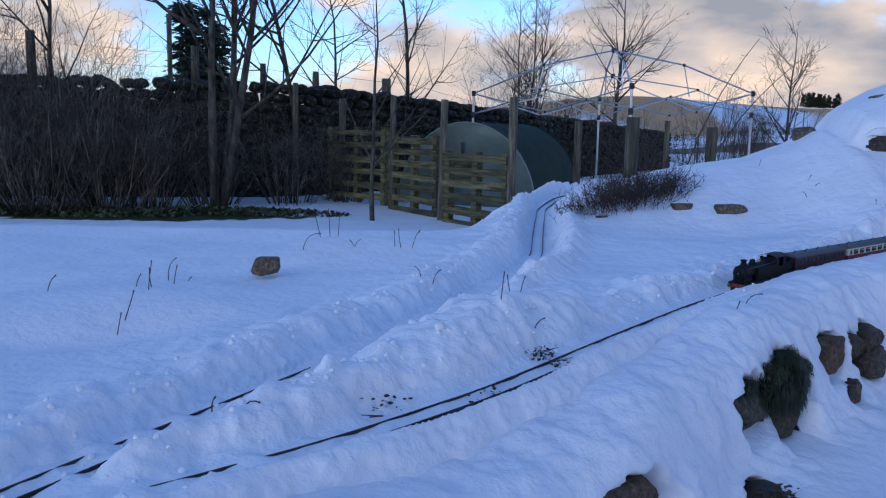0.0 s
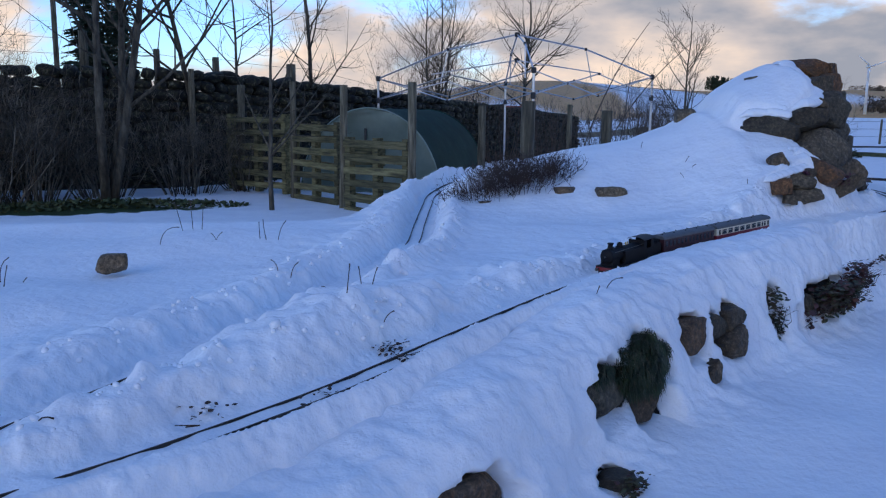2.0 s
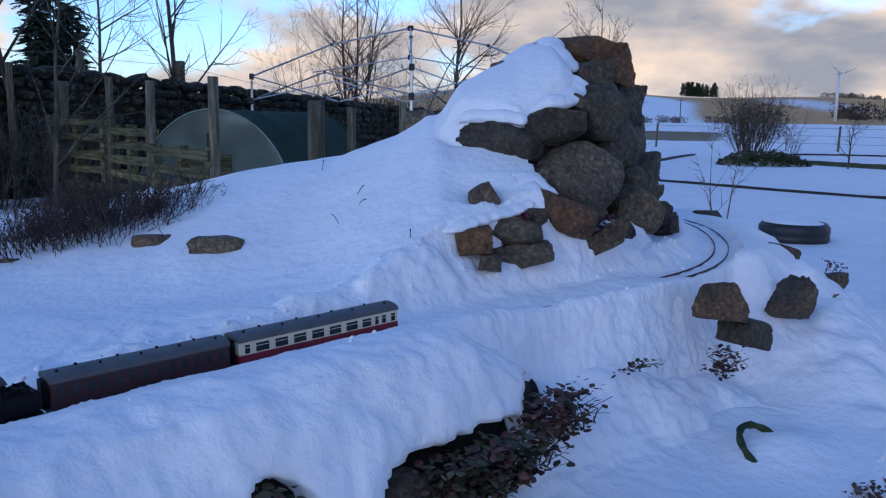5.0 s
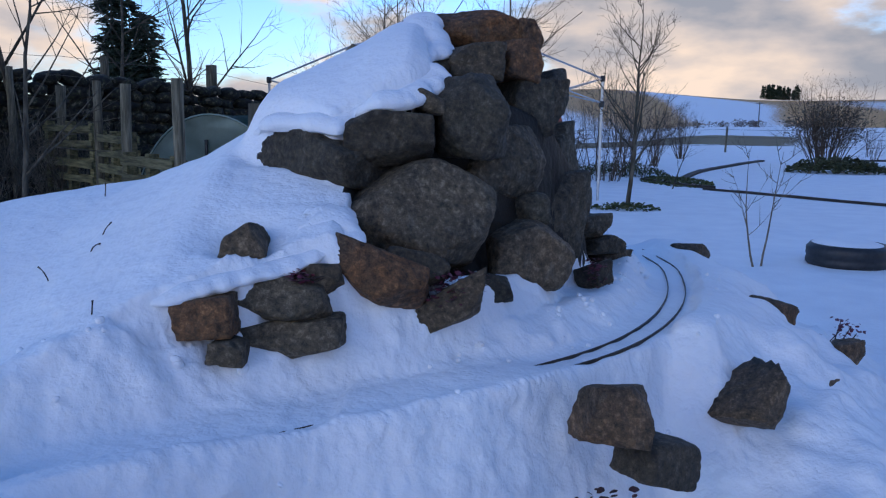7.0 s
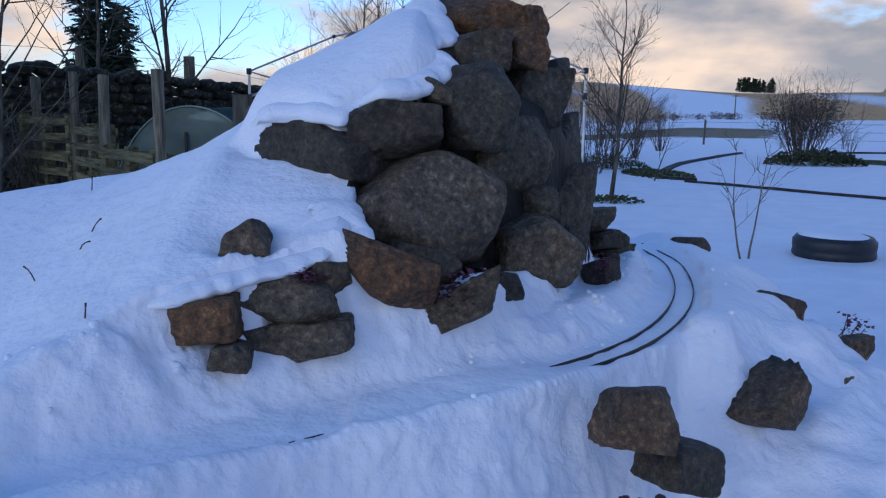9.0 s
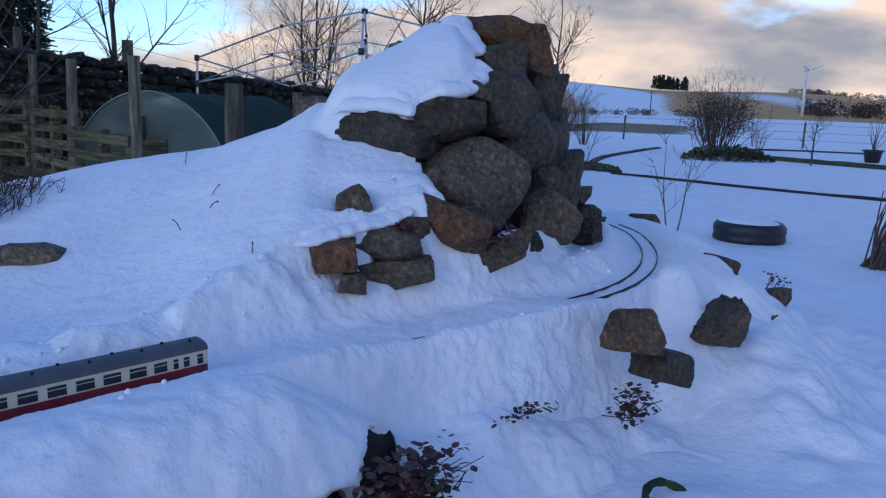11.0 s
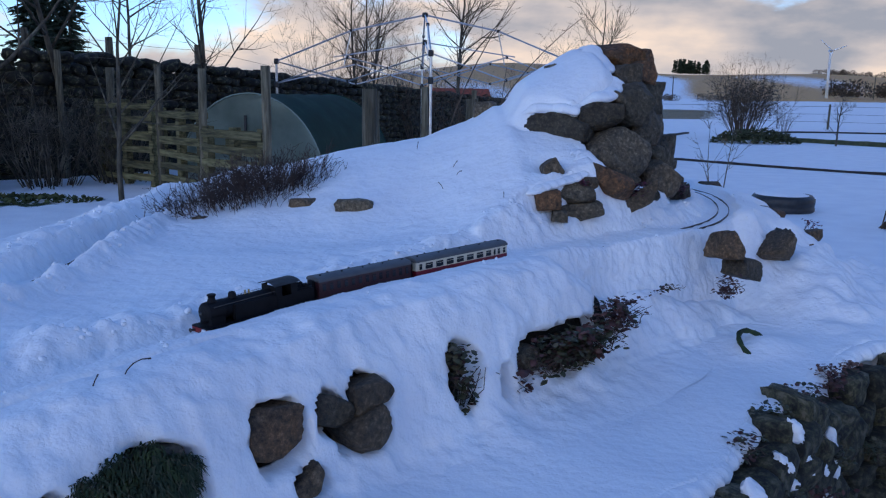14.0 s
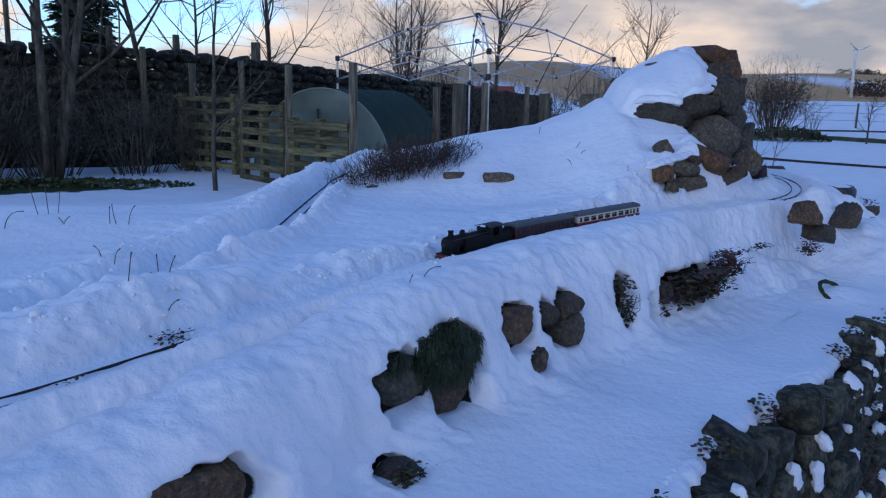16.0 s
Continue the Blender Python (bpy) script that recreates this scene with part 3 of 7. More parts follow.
    me.vertices.add(len(co))
    me.vertices.foreach_set("co", co.astype(np.float32).ravel())
    me.loops.add(quads.size)
    me.polygons.add(len(quads))
    me.loops.foreach_set("vertex_index", quads.ravel())
    me.polygons.foreach_set("loop_start", np.arange(0, quads.size, 4, dtype=np.int32))
    me.polygons.foreach_set("use_smooth", np.ones(len(quads), bool))
    me.update(calc_edges=True)
    # where the snow has gone, and what shows there
    far = np.hypot(X, Y)
    bare = np.full(X.shape, -0.3)
    grass = bell(X, Y, -5.2, 9.6, 2.6, 0.9, 8)
    bare = np.maximum(bare, 1.3 * grass - 0.2)
    # near-black soil between the stacked stones, which also paints the shade of the gaps
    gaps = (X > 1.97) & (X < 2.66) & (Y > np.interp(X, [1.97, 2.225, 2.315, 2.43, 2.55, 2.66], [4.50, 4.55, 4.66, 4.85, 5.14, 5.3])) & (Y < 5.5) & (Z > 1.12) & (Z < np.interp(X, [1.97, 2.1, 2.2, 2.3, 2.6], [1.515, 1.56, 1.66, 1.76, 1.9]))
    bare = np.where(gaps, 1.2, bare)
    ang = np.arctan2(X, Y)
    strip = step(52, 58, far) * step(92, 80, far) * step(2, 5, np.degrees(ang)) * step(24, 18, np.degrees(ang))
    bare = np.maximum(bare, 1.1 * strip - 0.3)
    moor = step(170, 230, far) * (0.74 + 0.2 * np.sin(ang * 31 + far / 130) + 0.12 * np.sin(far / 71 + ang * 9)) - 0.75 * bell(np.degrees(ang), far, 14.5, 430, 3.6, 190)
    bare = np.where(far > 200, np.maximum(bare, moor), bare)
    soil = np.zeros(X.shape + (4,), np.float32)
    soil[..., :] = (0.035, 0.055, 0.016, 1)
    soil[far > 40] = (0.17, 0.12, 0.045, 1)
    # far moor in a warmer, brighter brown: sunlight on it is painted in
    soil[far > 120] = (0.62, 0.31, 0.09, 1)
    # close by the soil is near-black, with the shade of the gaps in its colour
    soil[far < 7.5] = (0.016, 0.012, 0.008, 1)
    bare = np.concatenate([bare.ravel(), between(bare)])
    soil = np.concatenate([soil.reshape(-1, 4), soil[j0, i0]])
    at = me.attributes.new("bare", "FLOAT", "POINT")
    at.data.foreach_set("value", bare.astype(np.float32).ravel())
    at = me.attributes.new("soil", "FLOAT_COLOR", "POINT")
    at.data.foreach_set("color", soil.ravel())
    me.materials.append(GROUND)
    return tagged(new("ground", me), "snow-covered garden and fields with ploughed railway cuttings", "ground", kind="structure")


build_ground()


# ---- boulders ----
def boulder_bm(w, d, h, seed, sub=3, power=3.2, cuts=7, rough=0.04, chips=()):
    """A fieldstone: tilted flat faces and broken corners, softly rounded; a low power gives a round lump."""
    rnd = random.Random(seed)
    bm = bmesh.new()
    bmesh.ops.create_icosphere(bm, subdivisions=sub, radius=1)
    tilt = 0.10
    planes = []
    for axis in range(3):
        for sgn in (-1, 1):
            n = Vector((rnd.gauss(0, tilt), rnd.gauss(0, tilt), rnd.gauss(0, tilt)))
            n[axis] += sgn
            planes.append((n.normalized(), rnd.uniform(0.9, 1.0)))
    for _ in range(cuts):
        n = Vector((rnd.choice((-1, 1)) * rnd.uniform(0.3, 1), rnd.choice((-1, 1)) * rnd.uniform(0.3, 1), rnd.choice((-1, 1)) * rnd.uniform(0.3, 1))).normalized()
        planes.append((n, rnd.uniform(0.98, 1.3)))
    planes += [(Vector(n).normalized(), r) for n, r in chips]
    o = Vector((rnd.uniform(0, 50), rnd.uniform(0, 50), rnd.uniform(0, 50)))
    p = 8.5 * power if power > 2 else 3.0 * power
    for v in bm.verts:
        c = v.co.copy()
        k = sum(max(0.0, n.dot(c) / r) ** p for n, r in planes) ** (1 / p)
        c = c / k
        c = c * (1 + rough * 1.3 * noise.noise(c * 1.4 + o) + rough * 0.9 * noise.noise(c * 3.7 + o) + rough * 0.5 * noise.noise(c * 9 + o) + rough * 0.3 * noise.noise(c * 21 + o))
        v.co = Vector((c.x * w / 2, c.y * d / 2, c.z * h / 2))
    return bm


def boulder(x, y, z, w, d, h, rz=0, tip=0, seed=1, rust=0.0, sub=4, power=3.2, cuts=7, label="grey lichened boulder in the rockery", group="rockery boulders", roll=0, category="boulder", name="boulder", material=None, tone=1.0, chips=()):
    ob = new(name, mesh_of(name, boulder_bm(w, d, h, seed, sub, power, cuts, 0.04, chips), material or BOULDER))
    ob.matrix_basis = pose(x, y, z, tip, roll, rz)
    ob["rust"] = rust
    ob["tone"] = tone
    return tagged(ob, label, category, group)


def rockery():
    grey = "grey lichened fieldstone stacked in the snowy rockery"
    rusty = "rust-brown fieldstone stacked in the snowy rockery"
    def rock(x, y, z, w, h, d, turn, seed, rust=0.0, tone=1.0, power=3.4, tip=-8, roll=0.0, cuts=6, chips=()):
        """x, y, z: the middle of the face; the stone reaches d back from it."""
        a = radians(turn)
        boulder(x - math.sin(a) * 0.46 * d, y + math.cos(a) * 0.46 * d, z, w, d, h, turn, tip, seed, rust, 5, power, cuts, rusty if rust > 0.4 else grey, roll=roll, tone=0.8 * tone, chips=chips)
    # ledge and the two courses above it
    rock(1.855, 4.56, 1.445, 0.31, 0.15, 0.22, -31, 11, 0.05, 0.5, 5, -4, 3, 3, [((0.75, -0.2, 1), 0.92), ((0.3, -1, -0.6), 1.05)])
    rock(2.073, 4.545, 1.502, 0.222, 0.14, 0.20, 10, 12, 0.1, 0.6, 5.5, -5, 2, 3, [((0.9, -0.3, -1), 1.02), ((0.3, -1, -0.9), 0.98)])
    rock(2.165, 4.60, 1.582, 0.08, 0.048, 0.08, 14, 13, 0.1, 0.8, 1.9, -4, 14)
    rock(2.272, 4.64, 1.552, 0.175, 0.205, 0.20, 22, 14, 0.0, 0.6, 2.4, -9, 0, 5, [((-0.5, -1, 0.9), 1.05)])
    rock(2.13, 4.83, 1.665, 0.15, 0.06, 0.16, 12, 15, 0.05, 0.6, 3, -6, -8)
    rock(2.262, 4.86, 1.695, 0.155, 0.10, 0.18, 14, 16, 0.15, 0.8, 4, -8, 2, 5, [((-0.6, -0.4, 1), 1.0)])
    rock(2.27, 5.01, 1.785, 0.295, 0.135, 0.24, 12, 17, 1.0, 0.95, 4, -3, -4, 5, [((-0.9, -0.3, -0.9), 1.0), ((0.9, -0.4, 0.9), 1.0), ((-0.3, -1, 0.9), 1.0)])
    rock(2.405, 5.05, 1.775, 0.09, 0.11, 0.16, 30, 43, 0.7, 0.7, 3, -6)
    rock(2.392, 4.97, 1.702, 0.115, 0.12, 0.18, 32, 18, 0.85, 0.85, 4, -10, 16)
    rock(2.41, 4.97, 1.578, 0.14, 0.175, 0.20, 28, 19, 0.0, 0.6, 4, -8, 0)
    rock(2.475, 5.10, 1.60, 0.10, 0.14, 0.18, 48, 20, 0.1, 0.7, 4, -8, 6)
    # great boulder and those beside it
    rock(2.158, 4.50, 1.322, 0.372, 0.258, 0.30, 14, 21, 0.12, 1.1, 2.05, -14, 0, 4, [((-0.8, -0.5, 0.9), 0.84), ((0.25, -1, 0.18), 0.86), ((0.9, -0.2, 0.9), 0.98), ((-0.9, 0, -0.8), 1.02), ((0.8, -0.4, -0.6), 1.08)])
    rock(2.35, 4.80, 1.425, 0.235, 0.20, 0.22, 30, 22, 0.08, 0.75, 2.6, -12, 4, 6, [((0.4, -1, -0.5), 1.0)])
    rock(2.425, 4.83, 1.318, 0.115, 0.09, 0.12, 30, 23, 0.0, 0.85, 1.9, -4)
    rock(2.52, 5.20, 1.45, 0.13, 0.165, 0.20, 50, 24, 0.0, 0.75, 4.4, -8, 0)
    rock(2.53, 5.06, 1.255, 0.175, 0.285, 0.22, 42, 25, 0.1, 0.9, 4, -9, 4, 5, [((0.9, -0.3, -0.35), 1.0)])
    rock(2.422, 4.73, 1.195, 0.262, 0.195, 0.20, 26, 26, 0.22, 1.1, 2.1, -9, 3, 5, [((-0.5, -0.3, 1), 0.98), ((0.8, -0.5, 0.9), 0.95)])
    rock(2.63, 5.02, 1.10, 0.08, 0.08, 0.10, 40, 27, 0.1, 0.5, 3)
    # broken row along the foot
    rock(2.085, 4.30, 1.222, 0.225, 0.105, 0.17, 4, 28, 0.9, 0.95, 4.4, -12, 16, 3, [((0.35, -1, 0.5), 0.92), ((-0.75, -0.4, -0.75), 0.98), ((0.8, -0.6, -0.5), 1.0)])
    rock(2.16, 4.38, 1.225, 0.15, 0.07, 0.12, 12, 44, 0.1, 0.6, 3.4, -10, 12)
    rock(1.978, 4.275, 1.218, 0.088, 0.07, 0.10, 10, 29, 0.2, 0.6, 4, -8, -4)
    rock(1.906, 4.21, 1.183, 0.185, 0.092, 0.14, 6, 30, 0.1, 1.0, 3.6, -10, -6, 4, [((-0.7, -0.5, -0.8), 0.95), ((0.8, -0.4, 0.8), 0.98)])
    rock(1.782, 4.125, 1.168, 0.108, 0.082, 0.10, 0, 31, 0.75, 0.95, 6, -4, -3, 2)
    rock(1.935, 4.195, 1.114, 0.205, 0.085, 0.14, 6, 32, 0.1, 0.85, 3, -10, -10, 5, [((0.5, -0.4, 1), 0.9)])
    rock(2.205, 4.385, 1.118, 0.215, 0.075, 0.14, 12, 33, 0.2, 0.8, 3.6, -22, -25, 4, [((-0.6, -0.3, 1), 0.85)])
    rock(2.315, 4.55, 1.150, 0.12, 0.075, 0.12, 16, 34, 0.0, 0.35, 3.4, -6, 4)
    rock(1.82, 4.258, 1.29, 0.092, 0.095, 0.09, 4, 35, 0.2, 0.85, 2.1, -16, 10, 5, [((-0.8, -0.2, 0.9), 0.72), ((0.9, -0.3, 0.8), 0.8)])
    rock(1.836, 4.115, 1.108, 0.06, 0.05, 0.08, 6, 36, 0.1, 0.8, 3)
    # low stones round the far shoulder
    rock(2.66, 5.40, 1.20, 0.16, 0.08, 0.16, 50, 37, 0.1, 0.7, 4)
    rock(2.70, 5.42, 1.135, 0.16, 0.07, 0.16, 45, 38, 0.1, 0.7, 4)
    rock(2.74, 5.46, 1.09, 0.12, 0.05, 0.14, 40, 39, 0.2, 0.6, 4)
    rock(2.55, 5.42, 1.42, 0.15, 0.18, 0.18, 65, 40, 0.1, 0.7, 4)
    rock(2.50, 5.32, 1.62, 0.14, 0.16, 0.18, 65, 41, 0.1, 0.7, 4)
    rock(2.61, 5.40, 1.27, 0.14, 0.12, 0.18, 65, 42, 0.1, 0.7, 4)


rockery()


BANK_STONES = [
    # x, y, z of the face, width, height, seed, rust, turn, power, roll, tone
    (0.215, 1.70, 0.672, 0.25, 0.15, 51, 0.5, 0, 4, 0, 0.5),
    (0.63, 2.05, 0.585, 0.11, 0.055, 52, 0.0, 10, 2.1, 0, 0.4),
    (0.595, 2.265, 0.745, 0.21, 0.15, 53, 0.0, 0, 2.1, 12, 0.75),
    (0.735, 2.385, 0.665, 0.20, 0.12, 54, 0.3, 0, 2.1, -10, 0.4),
    (0.745, 2.42, 0.79, 0.20, 0.15, 67, 0.0, 0, 1.9, 0, 0.3),
    (0.958, 2.668, 0.795, 0.135, 0.13, 55, 0.5, 0, 4.5, 6, 0.55),
    (1.075, 2.80, 0.80, 0.12, 0.08, 56, 0.1, 0, 2.2, 20, 0.5),
    (1.165, 2.885, 0.815, 0.13, 0.08, 57, 0.2, 0, 2.2, -8, 0.45),
    (1.168, 2.84, 0.735, 0.15, 0.105, 58, 0.2, 0, 2.1, -14, 0.5),
    (1.035, 2.66, 0.675, 0.10, 0.055, 59, 0.2, 0, 3, -32, 0.5),
    (1.63, 3.37, 0.755, 0.12, 0.085, 60, 0.1, 0, 2.1, 0, 0.55),
    (2.580, 4.225, 0.972, 0.145, 0.118, 61, 0.45, -22, 5, 8, 0.9),
    (2.685, 4.265, 0.868, 0.15, 0.095, 62, 0.1, -18, 3.4, 14, 0.5),
]


def at_length(line, cum, s):
    return np.array([np.interp(s, cum, line[:, 0]), np.interp(s, cum, line[:, 1])])


def along_front(x, y):
    """How far along the front line a place lies."""
    return float(FRONT_ARC[np.argmin(np.hypot(FRONT_LINE[:, 0] - x, FRONT_LINE[:, 1] - y))])


FRONT_ARC = np.concatenate([[0], np.cumsum(np.linalg.norm(np.diff(FRONT_LINE, axis=0), axis=1))])
# bare places in the snow face, behind stones and plants, near-black for soil and recess shade: place along the line,
# height, half length, half height
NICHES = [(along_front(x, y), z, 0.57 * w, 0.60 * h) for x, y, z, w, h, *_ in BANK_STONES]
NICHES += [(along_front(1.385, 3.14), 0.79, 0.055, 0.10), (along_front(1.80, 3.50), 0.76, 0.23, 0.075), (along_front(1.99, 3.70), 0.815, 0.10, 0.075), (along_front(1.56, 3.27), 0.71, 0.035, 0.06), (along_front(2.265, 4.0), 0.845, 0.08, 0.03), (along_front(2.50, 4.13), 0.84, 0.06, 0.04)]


def bank_stones():
    grey = "dark grey fieldstone showing through the snowy bank"
    brown = "brown fieldstone showing through the snowy bank"
    for x, y, z, w, h, seed, rust, turn, power, roll, tone in BANK_STONES:
        a = radians(47 + turn)
        boulder(x - math.sin(a) * 0.29 * w, y + math.cos(a) * 0.29 * w, z, w, 0.8 * w, h, 47 + turn, -10, seed, rust, 4, power, 6, brown if rust > 0.4 else grey, "bank stones", roll, tone=tone)
    def loose(x, y, z, w, h, seed, rust, turn, power, roll, tone, chips=()):
        boulder(x, y, z, w, 0.85 * w, h, turn, -8, seed, rust, 4, power, 5, brown if rust > 0.4 else grey, "bank stones", roll, tone=tone, chips=chips)
    loose(2.912, 4.55, 0.928, 0.175, 0.15, 63, 0.3, 30, 5, 0, 0.75, [((-0.62, -0.05, 0.78), 0.18), ((0.9, -0.1, -0.35), 0.70), ((-0.5, -0.2, -0.9), 0.85)])
    loose(3.16, 5.27, 0.945, 0.15, 0.13, 64, 0.6, 30, 3.2, 24, 0.7)
    loose(3.39, 5.21, 0.86, 0.10, 0.075, 65, 0.4, 30, 2.4, 0, 0.7)
    loose(3.06, 5.95, 1.03, 0.15, 0.10, 66, 0.3, 40, 2.4, 10, 0.55)


bank_stones()


# ---- deep snow modelled over the ground ----
def snow_sheet(name, rows, label, bare=None):
    """A smooth sheet through rows of points."""
    rows = np.asarray(rows, np.float32)
    n, k = rows.shape[:2]
    me = bpy.data.meshes.new(name)
    a = (np.arange(n - 1)[:, None] * k + np.arange(k - 1)[None]).ravel()
    quads = np.stack([a, a + k, a + k + 1, a + 1], -1).astype(np.int32)
    me.vertices.add(n * k)
    me.vertices.foreach_set("co", rows.ravel())
    me.loops.add(quads.size)
    me.polygons.add(len(quads))
    me.loops.foreach_set("vertex_index", quads.ravel())
    me.polygons.foreach_set("loop_start", np.arange(0, quads.size, 4, dtype=np.int32))
    me.polygons.foreach_set("use_smooth", np.ones(len(quads), bool))
    me.update(calc_edges=True)
    at = me.attributes.new("bare", "FLOAT", "POINT")
    at.data.foreach_set("value", (np.full(n * k, -0.3) if bare is None else np.asarray(bare)).astype(np.float32).ravel())
    at = me.attributes.new("soil", "FLOAT_COLOR", "POINT")
    # near-black soil for the niches, their shade painted in with it
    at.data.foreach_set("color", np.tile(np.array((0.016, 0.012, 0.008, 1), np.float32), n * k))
    me.materials.append(GROUND)
    return tagged(new(name, me), label, "snow", kind="structure")


def crumble(p, amount=1.0):
    v = Vector(p)
    return amount * (0.022 * noise.noise(v / 0.17) + 0.012 * noise.noise(v / 0.065 + Vector((9, 0, 0))) + 0.007 * noise.noise(v / 0.03))


def snow_bank():
    """The steep snow face between the front line and the terrace, with niches round stones and plants."""
    ss = np.arange(0.45, 5.75, 0.011)
    knots = [0.085, 0.125, 0.20, 0.265, 0.315, 0.355, 0.385, 0.41, 0.45, 0.53, 0.64, 0.76]
    falls = [0.06, 0.0, 0.0, 0.045, 0.17, 0.38, 0.62, 0.80, 0.91, 0.965, 0.99, 1.03]
    t = np.linspace(0, len(knots) - 1, 76)
    k0, q0 = np.interp(t, range(len(knots)), knots), np.interp(t, range(len(knots)), falls)
    rows, bare = [], []
    for s in ss:
        a, b = at_length(FRONT_LINE, FRONT_ARC, s), at_length(FRONT_LINE, FRONT_ARC, s + 0.02)
        d = (b - a) / np.linalg.norm(b - a)
        n = np.array([d[1], -d[0]])
        mid = float(np.interp(a[1], [1.7, 2.5, 2.95, 3.4, 3.8, 4.2, 4.45, 4.8], [0.36, 0.36, 0.385, 0.36, 0.31, 0.265, 0.25, 0.26])) + 0.025 * noise.noise((s / 0.3, 0, 4))
        c = height(*(a + n * 0.13)) + 0.004
        low = height(*(a + n * 0.74))
        end = float(step(5.35, 5.72, np.array(s)))
        row, br = [], []
        for i, (k, q) in enumerate(zip(k0, q0)):
            df = 0.085 + (k - 0.085) * (mid - 0.085) / 0.285
            z = c - (c - low) * q
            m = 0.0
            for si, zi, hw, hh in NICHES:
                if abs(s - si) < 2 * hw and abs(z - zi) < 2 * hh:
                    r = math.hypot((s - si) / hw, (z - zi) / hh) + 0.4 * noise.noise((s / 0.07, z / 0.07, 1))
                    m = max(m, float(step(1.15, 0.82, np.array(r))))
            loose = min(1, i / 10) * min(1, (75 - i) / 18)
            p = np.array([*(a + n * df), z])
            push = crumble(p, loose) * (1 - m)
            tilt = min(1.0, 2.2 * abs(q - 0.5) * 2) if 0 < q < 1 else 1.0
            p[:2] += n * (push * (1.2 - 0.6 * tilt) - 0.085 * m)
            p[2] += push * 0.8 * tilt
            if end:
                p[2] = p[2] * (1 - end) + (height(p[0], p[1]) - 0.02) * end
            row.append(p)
            # niche insides turn near-black: bare soil plus painted recess shade
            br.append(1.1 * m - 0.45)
        rows.append(row)
        bare.append(br)
    snow_sheet("snow_bank", rows, "deep soft snow bank falling from the track to the terrace", bare)


snow_bank()


def snow_edge(points, thick, label, name="snow_edge"):
    """A rounded snow edge that overhangs the stones; points run along it, with the open side to their right."""
    line = curve_through(points, 0.008)
    n = len(line)
    profile = [(-0.10, -0.02), (-0.05, -0.012), (-0.012, -0.004), (0.004, 0.0), (0.012, 0.12), (0.015, 0.32), (0.011, 0.55), (0.0, 0.78), (-0.015, 0.93), (-0.035, 0.97), (-0.06, 0.85), (-0.09, 0.5), (-0.12, -0.1)]
    t = np.linspace(0, len(profile) - 1, 40)
    out, up = (np.interp(t, range(len(profile)), [p[i] for p in profile]) for i in (0, 1))
    rows = []
    for i, p in enumerate(line):
        d = line[min(i + 4, n - 1)][:2] - line[max(i - 4, 0)][:2]
        d = d / np.linalg.norm(d)
        side = np.array([d[1], -d[0]])
        taper = min(1, i / 14, (n - 1 - i) / 14)
        rag = 0.014 * noise.noise((i * 0.008 / 0.06, 3, thick * 90)) + 0.012 * noise.noise((i * 0.008 / 0.022, 7, thick * 90))
        row = []
        for o, u in zip(out, up):
            q = np.array([*(p[:2] + side * (o * (0.4 + 0.6 * taper) + rag)), p[2] + thick * u * (0.25 + 0.75 * taper)])
            q[2] += crumble(q, 0.35) * (u > 0.05)
            row.append(q)
        rows.append(row)
    snow_sheet(name, rows, label)


snow_edge([(1.725, 4.73, 1.475), (1.725, 4.68, 1.495), (1.75, 4.635, 1.51), (1.81, 4.595, 1.512), (1.90, 4.55, 1.512), (1.955, 4.545, 1.505), (1.985, 4.585, 1.53), (2.03, 4.565, 1.562), (2.11, 4.575, 1.565), (2.165, 4.645, 1.595), (2.19, 4.72, 1.63), (2.15, 4.775, 1.65), (2.07, 4.80, 1.66)], 0.05, "thick rounded snow overhanging the ledge stones")
snow_edge([(2.04, 4.80, 1.67), (2.10, 4.80, 1.685), (2.165, 4.85, 1.70), (2.18, 4.91, 1.72), (2.15, 4.97, 1.77), (2.12, 5.03, 1.815), (2.06, 5.08, 1.82)], 0.045, "thick rounded snow under the top stone")
snow_edge([(1.64, 4.16, 1.185), (1.71, 4.13, 1.195), (1.775, 4.15, 1.205), (1.84, 4.20, 1.222), (1.92, 4.265, 1.238), (1.98, 4.31, 1.26), (2.035, 4.36, 1.28), (2.012, 4.42, 1.32), (1.965, 4.46, 1.345), (1.90, 4.48, 1.34)], 0.032, "soft crumbling edge of the snow shelf above the stones")


